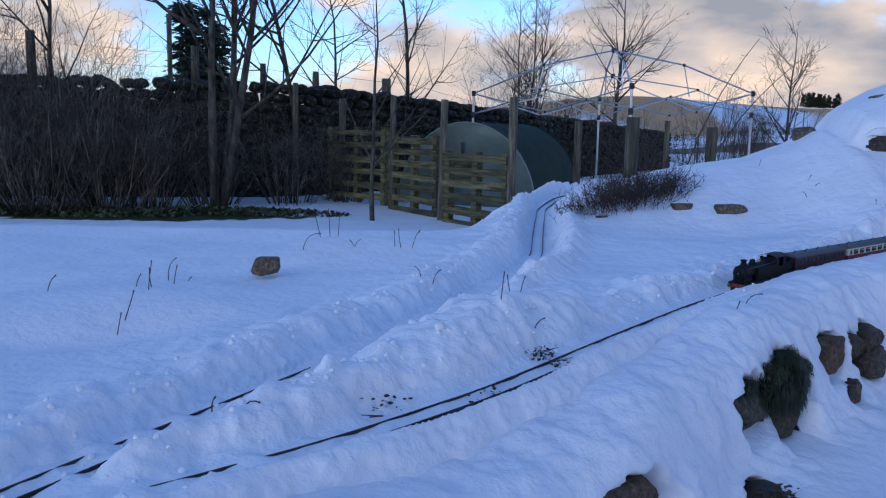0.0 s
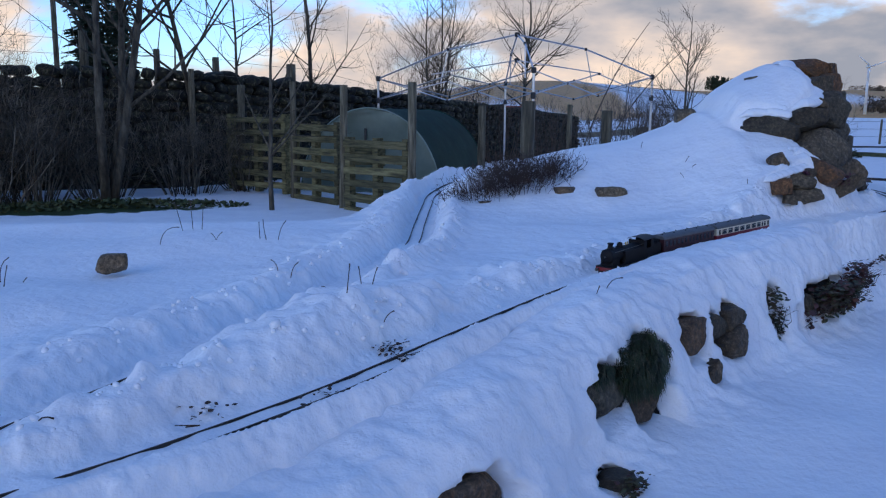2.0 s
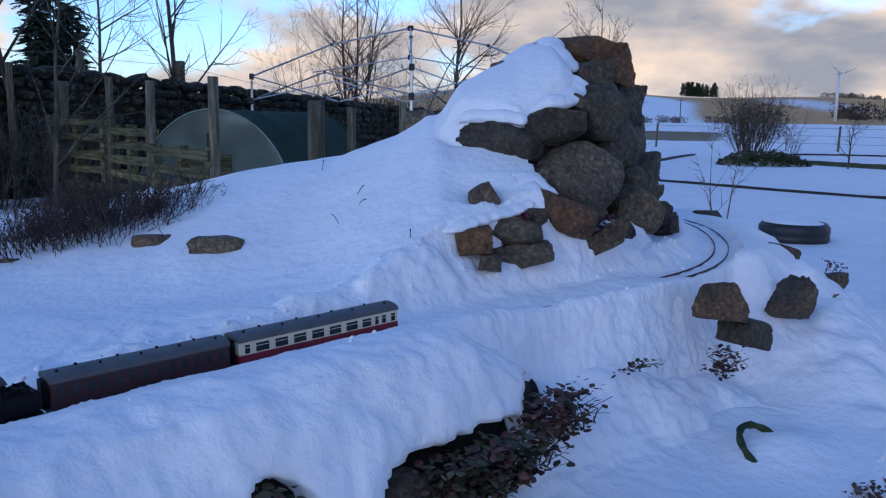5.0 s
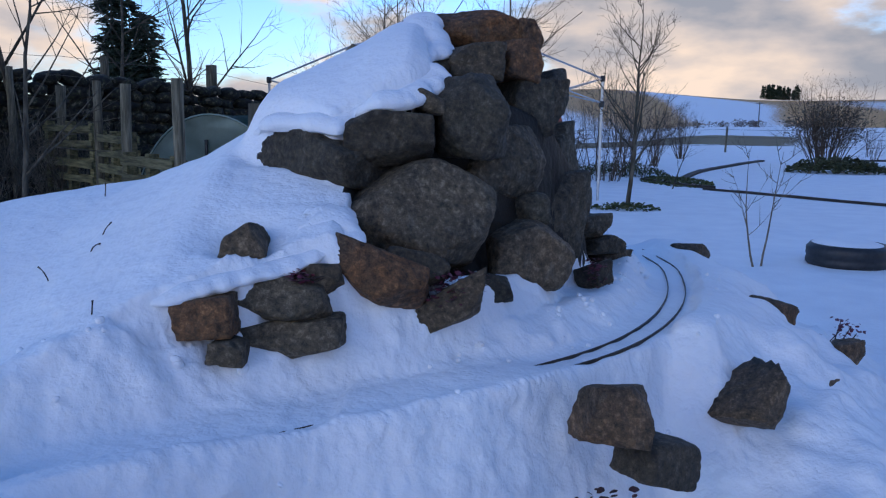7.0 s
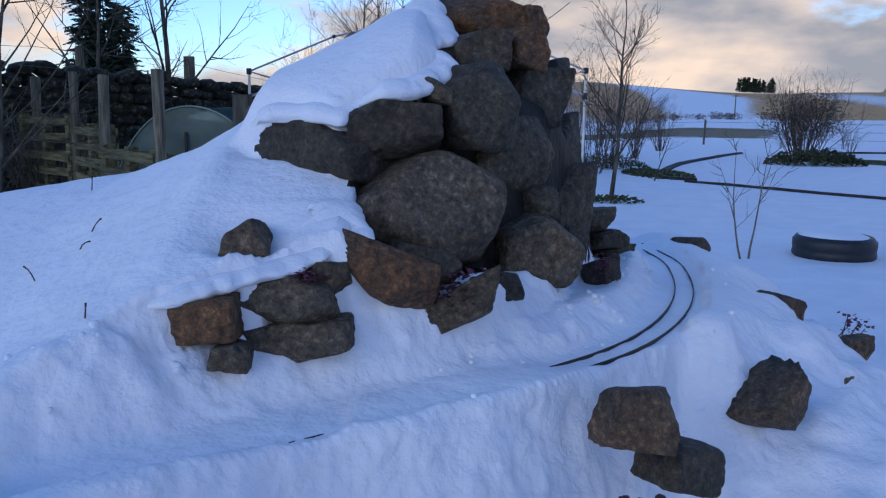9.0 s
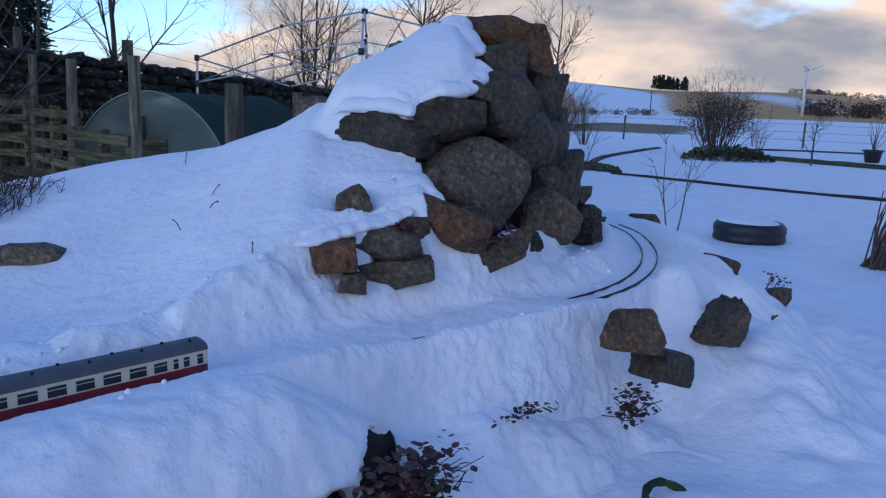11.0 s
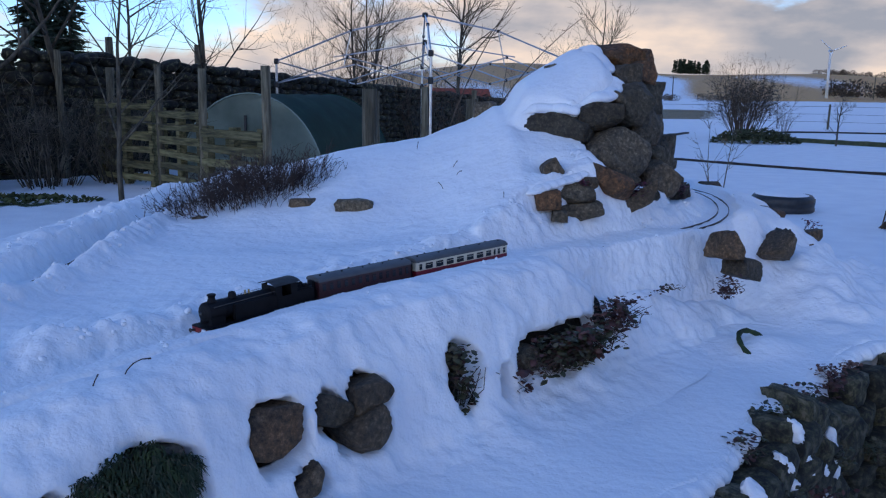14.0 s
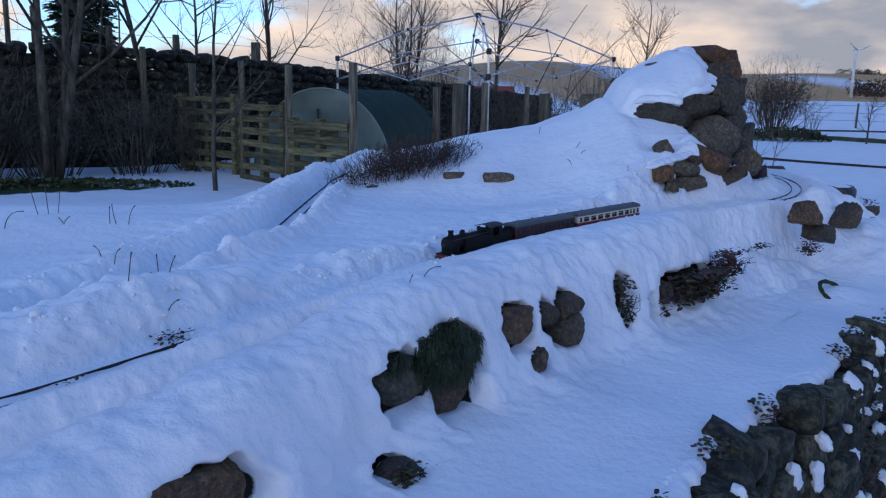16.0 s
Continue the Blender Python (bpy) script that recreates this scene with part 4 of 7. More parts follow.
# ---- drystone field wall ----
def field_wall():
    wall = thing("wall_field", label="dark mossy drystone field wall behind the garden", category="wall", kind="structure")
    line = curve_through([(-16, 10.5), (-9, 11.2), (-5, 12.2), (-3.4, 13.4), (-1.6, 16.2), (1.0, 21), (4, 27)], 0.3)
    rnd = random.Random(5)
    meshes = [mesh_of("stone", boulder_bm(0.34, 0.32, 0.2, 200 + i, 2, 3.4, 6), WALL_STONE) for i in range(14)]
    cum = np.concatenate([[0], np.cumsum(np.linalg.norm(np.diff(line, axis=0), axis=1))])
    rest = []
    rows, n = 11, 0
    for r in range(rows + 1):
        s = rnd.uniform(0, 0.2)
        while s < cum[-1]:
            L = rnd.uniform(0.17, 0.38)
            q = s + L / 2
            x, y = float(np.interp(q, cum, line[:, 0])), float(np.interp(q, cum, line[:, 1]))
            x2, y2 = float(np.interp(q + 0.1, cum, line[:, 0])), float(np.interp(q + 0.1, cum, line[:, 1]))
            top = 1.72 - 0.035 * max(0, q - 12)
            rows_h = top / rows
            z = 0.28 + rows_h * (r + 0.5)
            turn = math.degrees(math.atan2(y2 - y, x2 - x))
            tip = rnd.uniform(-30, 30) if r == rows else rnd.uniform(-7, 7)
            m = pose(x + rnd.uniform(-0.04, 0.04), y + rnd.uniform(-0.05, 0.05), z, rnd.uniform(-8, 8), tip, turn + rnd.uniform(-10, 10)) @ Matrix.Diagonal((L / 0.33, rnd.uniform(0.9, 1.3), rows_h / 0.19 * rnd.uniform(0.9, 1.25), 1))
            me = rnd.choice(meshes)
            if 6.0 < s < 19 and r >= rows - 4 and n < 290:
                ob = new("stone", me)
                ob.parent = wall
                ob.matrix_basis = m
                n += 1
            else:
                rest.append((me, m))
            s += L
    ob = merged("wall_core", rest, WALL_STONE, wall)
    bm = bmesh.new()
    cols = []
    for i, p in enumerate(line):
        d = line[min(i + 1, len(line) - 1)] - line[max(i - 1, 0)]
        n = np.array([-d[1], d[0]]) / np.linalg.norm(d) * 0.1
        top = 1.85 - 0.035 * max(0, cum[i] - 12)
        cols.append([bm.verts.new((*(p - n), 0.1)), bm.verts.new((*(p - n), top)), bm.verts.new((*(p + n), top)), bm.verts.new((*(p + n), 0.1))])
    for a, b in zip(cols, cols[1:]):
        for k in range(3):
            bm.faces.new((a[k], a[k + 1], b[k + 1], b[k]))
    part("hearting", bm, WALL_STONE, wall)
    tagged(bpy.data.objects["wall_core"], kind="stuff")


field_wall()


# ---- posts, pallets ----
def post(x, y, top, r=0.055, lean=(0, 0), square=False, label="weathered wooden fence post", seed=0):
    z0 = height(x, y) - 0.05
    h = top - z0
    bm = bmesh.new()
    rnd = random.Random(seed)
    n = 6
    pts = [(lean[0] * k / n, lean[1] * k / n, h * k / n) for k in range(n + 1)]
    tube(bm, pts, [0.82 * r * rnd.uniform(0.93, 1.07) for _ in pts], 4 if square else 12)
    ob = part("fence_post", bm, POST_WOOD, None, smooth=not square)
    ob.matrix_basis = pose(x, y, z0, 0, 0, 45 - 20 * square)
    return tagged(ob, label, "fence post", "fence posts")


def pallet(x0, y0, x1, y1, top, tall, slats, seed):
    rnd = random.Random(seed)
    w = math.hypot(x1 - x0, y1 - y0)
    p = thing("pallet_panel", x0, y0, top - tall, math.degrees(math.atan2(y1 - y0, x1 - x0)), "greenish weathered wooden pallet stood up as fencing", "pallet", "pallet fence")
    for x in (0.03, w / 2, w - 0.03):
        bm = bmesh.new()
        box(bm, x - 0.045, 0.0, 0, x + 0.045, 0.09, tall)
        part("bearer", bm, PALLET_WOOD, p)
    for side in (-0.022, 0.092):
        for i in range(slats):
            z = tall * (i + 0.5) / slats
            hh = rnd.uniform(0.034, 0.046) if side < 0 else 0.036
            bm = bmesh.new()
            m = pose(0, rnd.uniform(-0.004, 0.004), z + rnd.uniform(-0.008, 0.008), 0, rnd.uniform(-1.3, 1.3), 0)
            box(bm, -0.02, side, -hh, w + 0.02, side + 0.02, hh, m)
            bmesh.ops.bevel(bm, geom=bm.edges[:], offset=0.004, segments=1, affect="EDGES")
            part("slat", bm, PALLET_WOOD, p)


pallet(-3.2, 12.12, -2.19, 11.3, 1.50, 1.1, 6, 1)
pallet(-2.08, 11.2, -1.33, 10.34, 1.41, 1.1, 7, 2)
pallet(-1.16, 9.90, -0.38, 9.17, 1.24, 0.95, 6, 3)
post(-0.319, 9.15, 1.864, 0.058, (0.0, 0), seed=1)
post(-1.22, 10.06, 1.856, 0.055, (0.03, 0), seed=2)
post(-2.04, 11.17, 1.934, 0.055, seed=3)
post(-3.02, 12.14, 1.918, 0.065, (0.03, 0), seed=4)
post(-4.63, 16.48, 2.6, 0.085, seed=5)
post(-3.62, 18.86, 2.62, 0.13, seed=6)
post(-3.83, 12.48, 2.157, 0.055, seed=7)


# ---- model railway ----
RAIL = mat("rail_steel", [(0.35, (0.03, 0.022, 0.018)), (0.7, (0.09, 0.07, 0.055))], 20, 0.55, 0.2, 60, metal=0.6)
SLEEPER = mat("sleeper", [(0.35, (0.02, 0.017, 0.014)), (0.7, (0.055, 0.045, 0.036))], 18, 0.85, 0.3, 60)
GAUGE = 0.052
GROWN = Matrix.Scale(1.03, 4)


def track(name, line, s0, s1, label):
    cum = np.concatenate([[0], np.cumsum(np.linalg.norm(np.diff(line, axis=0), axis=1))])
    s1 = min(s1, cum[-1] - 0.02)
    t = thing(name, 0, 0, 0, 0, label, "railway track")
    for side in (-1, 1):
        bm = bmesh.new()
        rows = []
        for s in np.arange(s0, s1, 0.05):
            p, q = at_length(line, cum, s), at_length(line, cum, s + 0.01)
            d = (q - p) / np.linalg.norm(q - p)
            n = np.array([-d[1], d[0]])
            c = p + n * side * GAUGE / 2
            prof = ((-0.0035, 0.0), (-0.0012, 0.003), (-0.0012, 0.010), (-0.0017, 0.013), (0.0017, 0.013), (0.0012, 0.010), (0.0012, 0.003), (0.0035, 0.0))
            rows.append([bm.verts.new((*(c + n * a), h + 0.004 + float(rail_level(*p)))) for a, h in prof])
        for r0, r1 in zip(rows, rows[1:]):
            for k in range(len(r0) - 1):
                bm.faces.new((r0[k], r0[k + 1], r1[k + 1], r1[k]))
        part("rail", bm, RAIL, t)
    bm = bmesh.new()
    box(bm, -0.0075, -0.044, -0.006, 0.0075, 0.044, 0.0045)
    me = mesh_of("sleeper", bm, SLEEPER, False)
    for i, s in enumerate(np.arange(s0, s1, 0.034)):
        p, q = at_length(line, cum, s), at_length(line, cum, s + 0.01)
        if 2.25 < p[0] < 2.70 and p[1] < 4.68:
            continue
        ob = new("sleeper", me)
        ob.parent = t
        ob.matrix_basis = pose(p[0], p[1], float(rail_level(*p)), 0, 0, math.degrees(math.atan2(q[1] - p[1], q[0] - p[0])))
    return cum


FRONT_CUM = track("railway_track", FRONT_LINE, 0.55, 7.9, "dark model railway track half buried in ploughed snow")
track("railway_track", BACK_LINE, 0.35, 6.6, "dark model railway track in a snow cutting beside the mound")

BLACK = mat("loco_black", [(0.3, (0.004, 0.004, 0.005)), (0.7, (0.010, 0.010, 0.012))], 30, 0.62, 0.05, 80)
BLACK.node_tree.nodes["Principled BSDF"].inputs["Specular IOR Level"].default_value = 0.18
RED_BEAM = mat("beam_red", [(0.3, (0.16, 0.012, 0.012)), (0.7, (0.28, 0.02, 0.018))], 30, 0.5, 0)
CRIMSON = mat("coach_crimson", [(0.3, (0.17, 0.012, 0.022)), (0.7, (0.25, 0.018, 0.032))], 12, 0.4, 0)
MAROON = mat("coach_maroon", [(0.3, (0.035, 0.010, 0.012)), (0.7, (0.06, 0.016, 0.018))], 12, 0.45, 0)
CREAM = mat("coach_cream", [(0.3, (0.62, 0.56, 0.42)), (0.7, (0.72, 0.66, 0.50))], 12, 0.45, 0)
ROOF_GREY = mat("coach_roof", [(0.3, (0.06, 0.062, 0.066)), (0.7, (0.10, 0.104, 0.11))], 18, 0.6, 0.1, 60)
WINDOW = mat("coach_window", [(0.3, (0.012, 0.014, 0.016)), (0.7, (0.03, 0.033, 0.036))], 8, 0.12, 0)
STEEL = mat("wheel_steel", [(0.3, (0.06, 0.055, 0.05)), (0.7, (0.14, 0.13, 0.12))], 30, 0.45, 0, metal=0.7)
BRASS = mat("brass", [(0.3, (0.45, 0.30, 0.10)), (0.7, (0.6, 0.42, 0.16))], 30, 0.35, 0, metal=1.0)
ALONG = Matrix.Rotation(math.pi / 2, 4, "Y")


def wheelset(parent, x, r, z0=0.0):
    for side in (-1, 1):
        bm = bmesh.new()
        lathe(bm, [(r * 1.08, 0), (r * 1.08, 0.002), (r, 0.003), (r, 0.007), (r * 0.8, 0.007), (r * 0.75, 0.005), (r * 0.25, 0.005), (r * 0.25, 0.009)], 20, Matrix.Translation((x, side * 0.0215, z0 + r)) @ Matrix.Rotation(-side * math.pi / 2, 4, "X"))
        part("wheel", bm, STEEL, parent)


def vehicle_at(s_front, length):
    """The pose of a vehicle whose front is at s_front on the front line; x runs forwards."""
    a, b = at_length(FRONT_LINE, FRONT_CUM, s_front), at_length(FRONT_LINE, FRONT_CUM, s_front + length)
    c = (a + b) / 2
    za, zb = float(rail_level(*a)), float(rail_level(*b))
    return pose(c[0], c[1], (za + zb) / 2 + 0.017, 0, math.degrees(math.atan2(zb - za, length)), math.degrees(math.atan2(a[1] - b[1], a[0] - b[0])))


def buffers(parent, x, sgn, beam_mat):
    bm = bmesh.new()
    box(bm, min(x, x - sgn * 0.004), -0.031, 0.018, max(x, x - sgn * 0.004), 0.031, 0.031)
    beam = part("buffer_beam", bm, beam_mat, parent)
    for y in (-0.021, 0.021):
        bm = bmesh.new()
        lathe(bm, [(0.0035, 0), (0.003, 0.008), (0.0015, 0.008), (0.0015, 0.011), (0.0055, 0.012), (0.0055, 0.0135), (0.002, 0.0145)], 14, Matrix.Translation((x, y, 0.024)) @ Matrix.Rotation(sgn * math.pi / 2, 4, "Y"))
        part("buffer", bm, STEEL, beam)


def locomotive(s_front):
    L = 0.36
    t = thing("model_locomotive", 0, 0, 0, 0, "black model steam tank locomotive with red buffer beam", "model locomotive")
    t.matrix_basis = vehicle_at(s_front, 1.03 * L) @ GROWN
    def P(name, bm, m=BLACK, smooth=False, parent=t):
        return part(name, bm, m, parent, smooth=smooth)
    bm = bmesh.new(); box(bm, -0.18, -0.032, 0.031, 0.178, 0.032, 0.035); P("running_plate", bm)
    bm = bmesh.new(); box(bm, -0.165, -0.020, 0.012, 0.155, 0.020, 0.031); P("frames", bm)
    bm = bmesh.new()
    lathe(bm, [(0.0245, -0.04), (0.0245, 0.105), (0.0252, 0.105), (0.0252, 0.108), (0.0245, 0.108), (0.0245, 0.115)], 28, Matrix.Translation((0, 0, 0.066)) @ ALONG)
    P("boiler", bm, smooth=False)
    bm = bmesh.new()
    lathe(bm, [(0.0265, 0.115), (0.0265, 0.158), (0.024, 0.161), (0.0225, 0.163), (0.014, 0.167), (0.004, 0.169)], 28, Matrix.Translation((0, 0, 0.066)) @ ALONG)
    box(bm, 0.115, -0.024, 0.035, 0.158, 0.024, 0.066)
    sb = P("smokebox", bm)
    bm = bmesh.new(); lathe(bm, [(0.003, 0.167), (0.003, 0.173), (0.001, 0.174)], 10, Matrix.Translation((0, 0, 0.066)) @ ALONG); P("door_dart", bm, STEEL, parent=sb)
    bm = bmesh.new()
    lathe(bm, [(0.014, 0.0), (0.0105, 0.004), (0.009, 0.010), (0.0092, 0.016), (0.0115, 0.017), (0.0115, 0.020), (0.0085, 0.021)], 20, Matrix.Translation((0.137, 0, 0.0905)))
    P("chimney", bm, smooth=True)
    bm = bmesh.new()
    lathe(bm, [(0.014, 0.0), (0.0105, 0.004), (0.010, 0.011), (0.008, 0.0155), (0.003, 0.0175)], 20, Matrix.Translation((0.075, 0, 0.0890)))
    P("dome", bm, smooth=True)
    for sx in (0.0, 0.012):
        bm = bmesh.new(); lathe(bm, [(0.0025, 0), (0.002, 0.008), (0.0032, 0.009), (0.001, 0.012)], 10, Matrix.Translation((0.022 + sx, 0, 0.0895))); P("safety_valve", bm, BRASS)
    for side in (-1, 1):
        bm = bmesh.new()
        box(bm, -0.045, min(side * 0.018, side * 0.032), 0.035, 0.09, max(side * 0.018, side * 0.032), 0.078)
        bmesh.ops.bevel(bm, geom=bm.edges[:], offset=0.002, segments=2, affect="EDGES")
        P("side_tank", bm)
        bm = bmesh.new()
        tube(bm, [(-0.04, side * 0.0275, 0.086), (0.15, side * 0.0275, 0.083)], [0.0008, 0.0008], 5); P("handrail", bm, STEEL)
        bm = bmesh.new()
        lathe(bm, [(0.011, 0), (0.012, 0.002), (0.012, 0.034), (0.011, 0.036)], 18, Matrix.Translation((0.115, side * 0.031, 0.022)) @ ALONG); P("cylinder", bm)
        bm = bmesh.new(); box(bm, -0.09, side * 0.0315 - 0.001, 0.012, 0.10, side * 0.0315 + 0.001, 0.017); P("coupling_rod", bm, STEEL)
    bm = bmesh.new()
    box(bm, -0.115, -0.032, 0.035, -0.113, 0.032, 0.098); box(bm, -0.046, -0.032, 0.035, -0.044, 0.032, 0.098)
    for side in (-1, 1):
        y0, y1 = sorted((side * 0.030, side * 0.032))
        box(bm, -0.113, y0, 0.035, -0.046, y1, 0.068); box(bm, -0.113, y0, 0.068, -0.095, y1, 0.098); box(bm, -0.062, y0, 0.068, -0.046, y1, 0.098)
    cab = P("cab", bm)
    bm = bmesh.new()
    rows = []
    for xx in (-0.125, -0.034):
        rows.append([bm.verts.new((xx, 0.036 * math.sin(a), 0.0985 + 0.011 * math.cos(a) - 0.001)) for a in (radians(-80 + 16 * k) for k in range(11))])
    for k in range(10):
        bm.faces.new((rows[0][k], rows[0][k + 1], rows[1][k + 1], rows[1][k]))
    bmesh.ops.solidify(bm, geom=bm.faces[:], thickness=0.0015)
    P("cab_roof", bm, ROOF_GREY, True)
    bm = bmesh.new(); box(bm, -0.178, -0.030, 0.035, -0.113, 0.030, 0.074); bmesh.ops.bevel(bm, geom=bm.edges[:], offset=0.003, segments=2, affect="EDGES"); bk = P("bunker", bm)
    bm = bmesh.new()
    for k in range(40):
        rnd = random.Random(k)
        m = pose(rnd.uniform(-0.17, -0.12), rnd.uniform(-0.024, 0.024), 0.075 + rnd.uniform(0, 0.004), rnd.uniform(0, 90), rnd.uniform(0, 90), 0)
        box(bm, -0.004, -0.004, -0.003, 0.004, 0.003, 0.003, m)
    P("coal", bm, BLACK, parent=bk)
    for wx, r in ((0.155, 0.011), (0.07, 0.019), (0.02, 0.019), (-0.03, 0.019), (-0.12, 0.012), (-0.155, 0.012)):
        wheelset(t, wx, r)
    buffers(t, 0.178, 1, RED_BEAM)
    buffers(t, -0.18, -1, RED_BEAM)


def coach(s_front, L, lower, upper, name_label, windows, tall_windows):
    t = thing("model_coach", 0, 0, 0, 0, name_label, "model coach", "model coaches")
    t.matrix_basis = vehicle_at(s_front, 1.03 * L) @ GROWN
    h, w = L / 2, 0.031
    def P(name, bm, m, smooth=False, parent=t):
        return part(name, bm, m, parent, smooth=smooth)
    bm = bmesh.new(); box(bm, -h, -w, 0.026, h, w, 0.052); P("lower_panel", bm, lower)
    bm = bmesh.new(); box(bm, -h + 0.0005, -w + 0.0004, 0.052, h - 0.0005, w - 0.0004, 0.080); up = P("upper_panel", bm, upper)
    bm = bmesh.new(); box(bm, -h + 0.006, -0.012, 0.010, h - 0.006, 0.012, 0.026); P("underframe", bm, BLACK)
    bm = bmesh.new()
    rows = []
    for xx in (-h - 0.001, h + 0.001):
        rows.append([bm.verts.new((xx, 0.0335 * math.sin(a), 0.0795 + 0.0145 * max(0, math.cos(a)) ** 0.75)) for a in (radians(-90 + 12 * k) for k in range(16))])
    for k in range(15):
        bm.faces.new((rows[0][k], rows[0][k + 1], rows[1][k + 1], rows[1][k]))
    bm.faces.new(rows[0]); bm.faces.new(rows[1][::-1])
    roof = P("roof", bm, ROOF_GREY)
    for k in range(9):
        bm = bmesh.new()
        lathe(bm, [(0.0025, 0), (0.0025, 0.003), (0.0034, 0.0035), (0.002, 0.005)], 10, Matrix.Translation((-h + L * (k + 0.5) / 9, 0.009 * (-1) ** k, 0.0925))); P("roof_vent", bm, BLACK, parent=roof)
    for side in (-1, 1):
        for wx, ww in windows:
            bm = bmesh.new()
            z0 = 0.055 if not tall_windows else 0.053
            y0 = side * w
            box(bm, wx * h - ww / 2, min(y0, y0 + side * 0.0008), z0, wx * h + ww / 2, max(y0, y0 + side * 0.0008), 0.073)
            pane = P("window", bm, WINDOW, parent=up)
            bm = bmesh.new(); box(bm, wx * h - ww / 2, min(y0, y0 + side * 0.0014), 0.0668, wx * h + ww / 2, max(y0, y0 + side * 0.0014), 0.0678)
            P("glazing_bar", bm, upper, parent=up)
    for e in (-1, 1):
        bm = bmesh.new(); box(bm, min(e * h, e * (h + 0.010)), -0.011, 0.03, max(e * h, e * (h + 0.010)), 0.011, 0.082)
        P("gangway", bm, BLACK)
        buffers(t, e * h, e, BLACK)
        for k in (-0.018, 0.018):
            wheelset(t, e * h * 0.66 + k, 0.0105)


def train():
    s = float(FRONT_CUM[np.argmin(np.hypot(FRONT_LINE[:, 0] - 0.70, FRONT_LINE[:, 1] - 2.96))])
    locomotive(s)
    coach(s + 0.390, 0.34, MAROON, MAROON, "dark maroon model railway coach with grey roof", [(-0.9 + 0.15 * k, 0.011) for k in range(13)], True)
    coach(s + 0.762, 0.41, CRIMSON, CREAM, "crimson and cream model railway coach with grey roof", [(-0.93, 0.011), (-0.8, 0.011), (-0.70, 0.009), (-0.56, 0.024), (-0.36, 0.03), (-0.14, 0.03), (0.08, 0.03), (0.30, 0.03), (0.52, 0.03), (0.74, 0.03), (0.91, 0.011)], False)


train()


# ---- bare trees and shrubs ----
def grow(bm, rnd, p, d, length, r, level, levels, kids, sides, droop=0.0, lift=0.25, wander=0.18, tip=0.25):
    n = 7 if level == 0 else 4
    pts, radii = [Vector(p)], [r]
    d = Vector(d).normalized()
    for i in range(n):
        d = (d + Vector((rnd.gauss(0, 1), rnd.gauss(0, 1), rnd.gauss(0, 1))) * wander * 0.5 + Vector((0, 0, lift * (0.25 if level == 0 else 0.4) - droop))).normalized()
        pts.append(pts[-1] + d * length / n)
        radii.append(max(0.0009, r * (1 - (1 - tip) * (i + 1) / n)))
    tube(bm[min(level, len(bm) - 1)], pts, radii, max(3, sides - 2 * level), cap=level < 2)
    if level + 1 < levels:
        for k in range(kids[level]):
            q = rnd.uniform(0.22 if level == 0 else 0.15, 0.98)
            i = min(n - 1, int(q * n))
            a = pts[i].lerp(pts[i + 1], q * n - i)
            ax = (pts[i + 1] - pts[i]).normalized()
            out = ax.orthogonal().normalized()
            out.rotate(Matrix.Rotation(rnd.uniform(0, 2 * math.pi), 3, ax))
            cone = rnd.uniform(0.6, 1.1)
            nd = (ax * math.cos(cone) + out * math.sin(cone))
            rr = radii[i] * rnd.uniform(0.4, 0.62)
            grow(bm, rnd, a, nd, length * (1.05 - q * 0.6) * rnd.uniform(0.38, 0.62), max(0.0011 if r < 0.003 else 0.003, rr), level + 1, levels, kids, sides, droop, lift, wander, tip)


def tree(x, y, h, r, seed, lean=(0, 0), kids=(16, 7, 4), levels=4, label="bare leafless young tree behind the garden", stems=1, wander=0.16, spread=0.3, material=None, z=None):
    rnd = random.Random(seed)
    t = thing("tree", x, y, (height(x, y) - 0.05) if z is None else z, 0, label, "tree", "bare trees")
    bms = [bmesh.new(), bmesh.new()]
    for k in range(stems):
        a = rnd.uniform(0, 6.28)
        d = (lean[0] + spread * math.cos(a) * (stems > 1), lean[1] + spread * math.sin(a) * (stems > 1), 1)
        grow(bms, rnd, (0.04 * math.cos(a) * (stems > 1), 0.04 * math.sin(a) * (stems > 1), 0), d, h * rnd.uniform(0.85, 1), r, 0, levels, kids, 9, 0, 0.3, wander, 0.12)
    part("trunk", bms[0], material or BARK, t, smooth=True)
    part("crown", bms[1], material or BARK, t, smooth=True)
    return t


def shrub(x, y, h, spread, n, r, seed, label="leafless brown twiggy shrub", kids=(5, 3), material=None, group="shrubs", wander=0.2, base=0.12, z=None, lift=0.25):
    rnd = random.Random(seed)
    t = thing("shrub", x, y, (height(x, y) - 0.03) if z is None else z, 0, label, "shrub", group)
    bms = [bmesh.new(), bmesh.new()]
    for k in range(n):
        a, q = rnd.uniform(0, 6.28), rnd.uniform(0.05, 1) ** 0.7
        d = (spread * q * math.cos(a), spread * q * math.sin(a), 1)
        grow(bms, rnd, (base * q * math.cos(a), base * q * math.sin(a), 0), d, h * rnd.uniform(0.55, 1), r * rnd.uniform(0.6, 1.1), 0, 1 + len(kids), kids, 5, 0, lift, wander, 0.2)
    part("stalk_mass", bms[0], material or TWIG, t, smooth=True)
    part("crown", bms[1], material or TWIG, t, smooth=True)
    return t


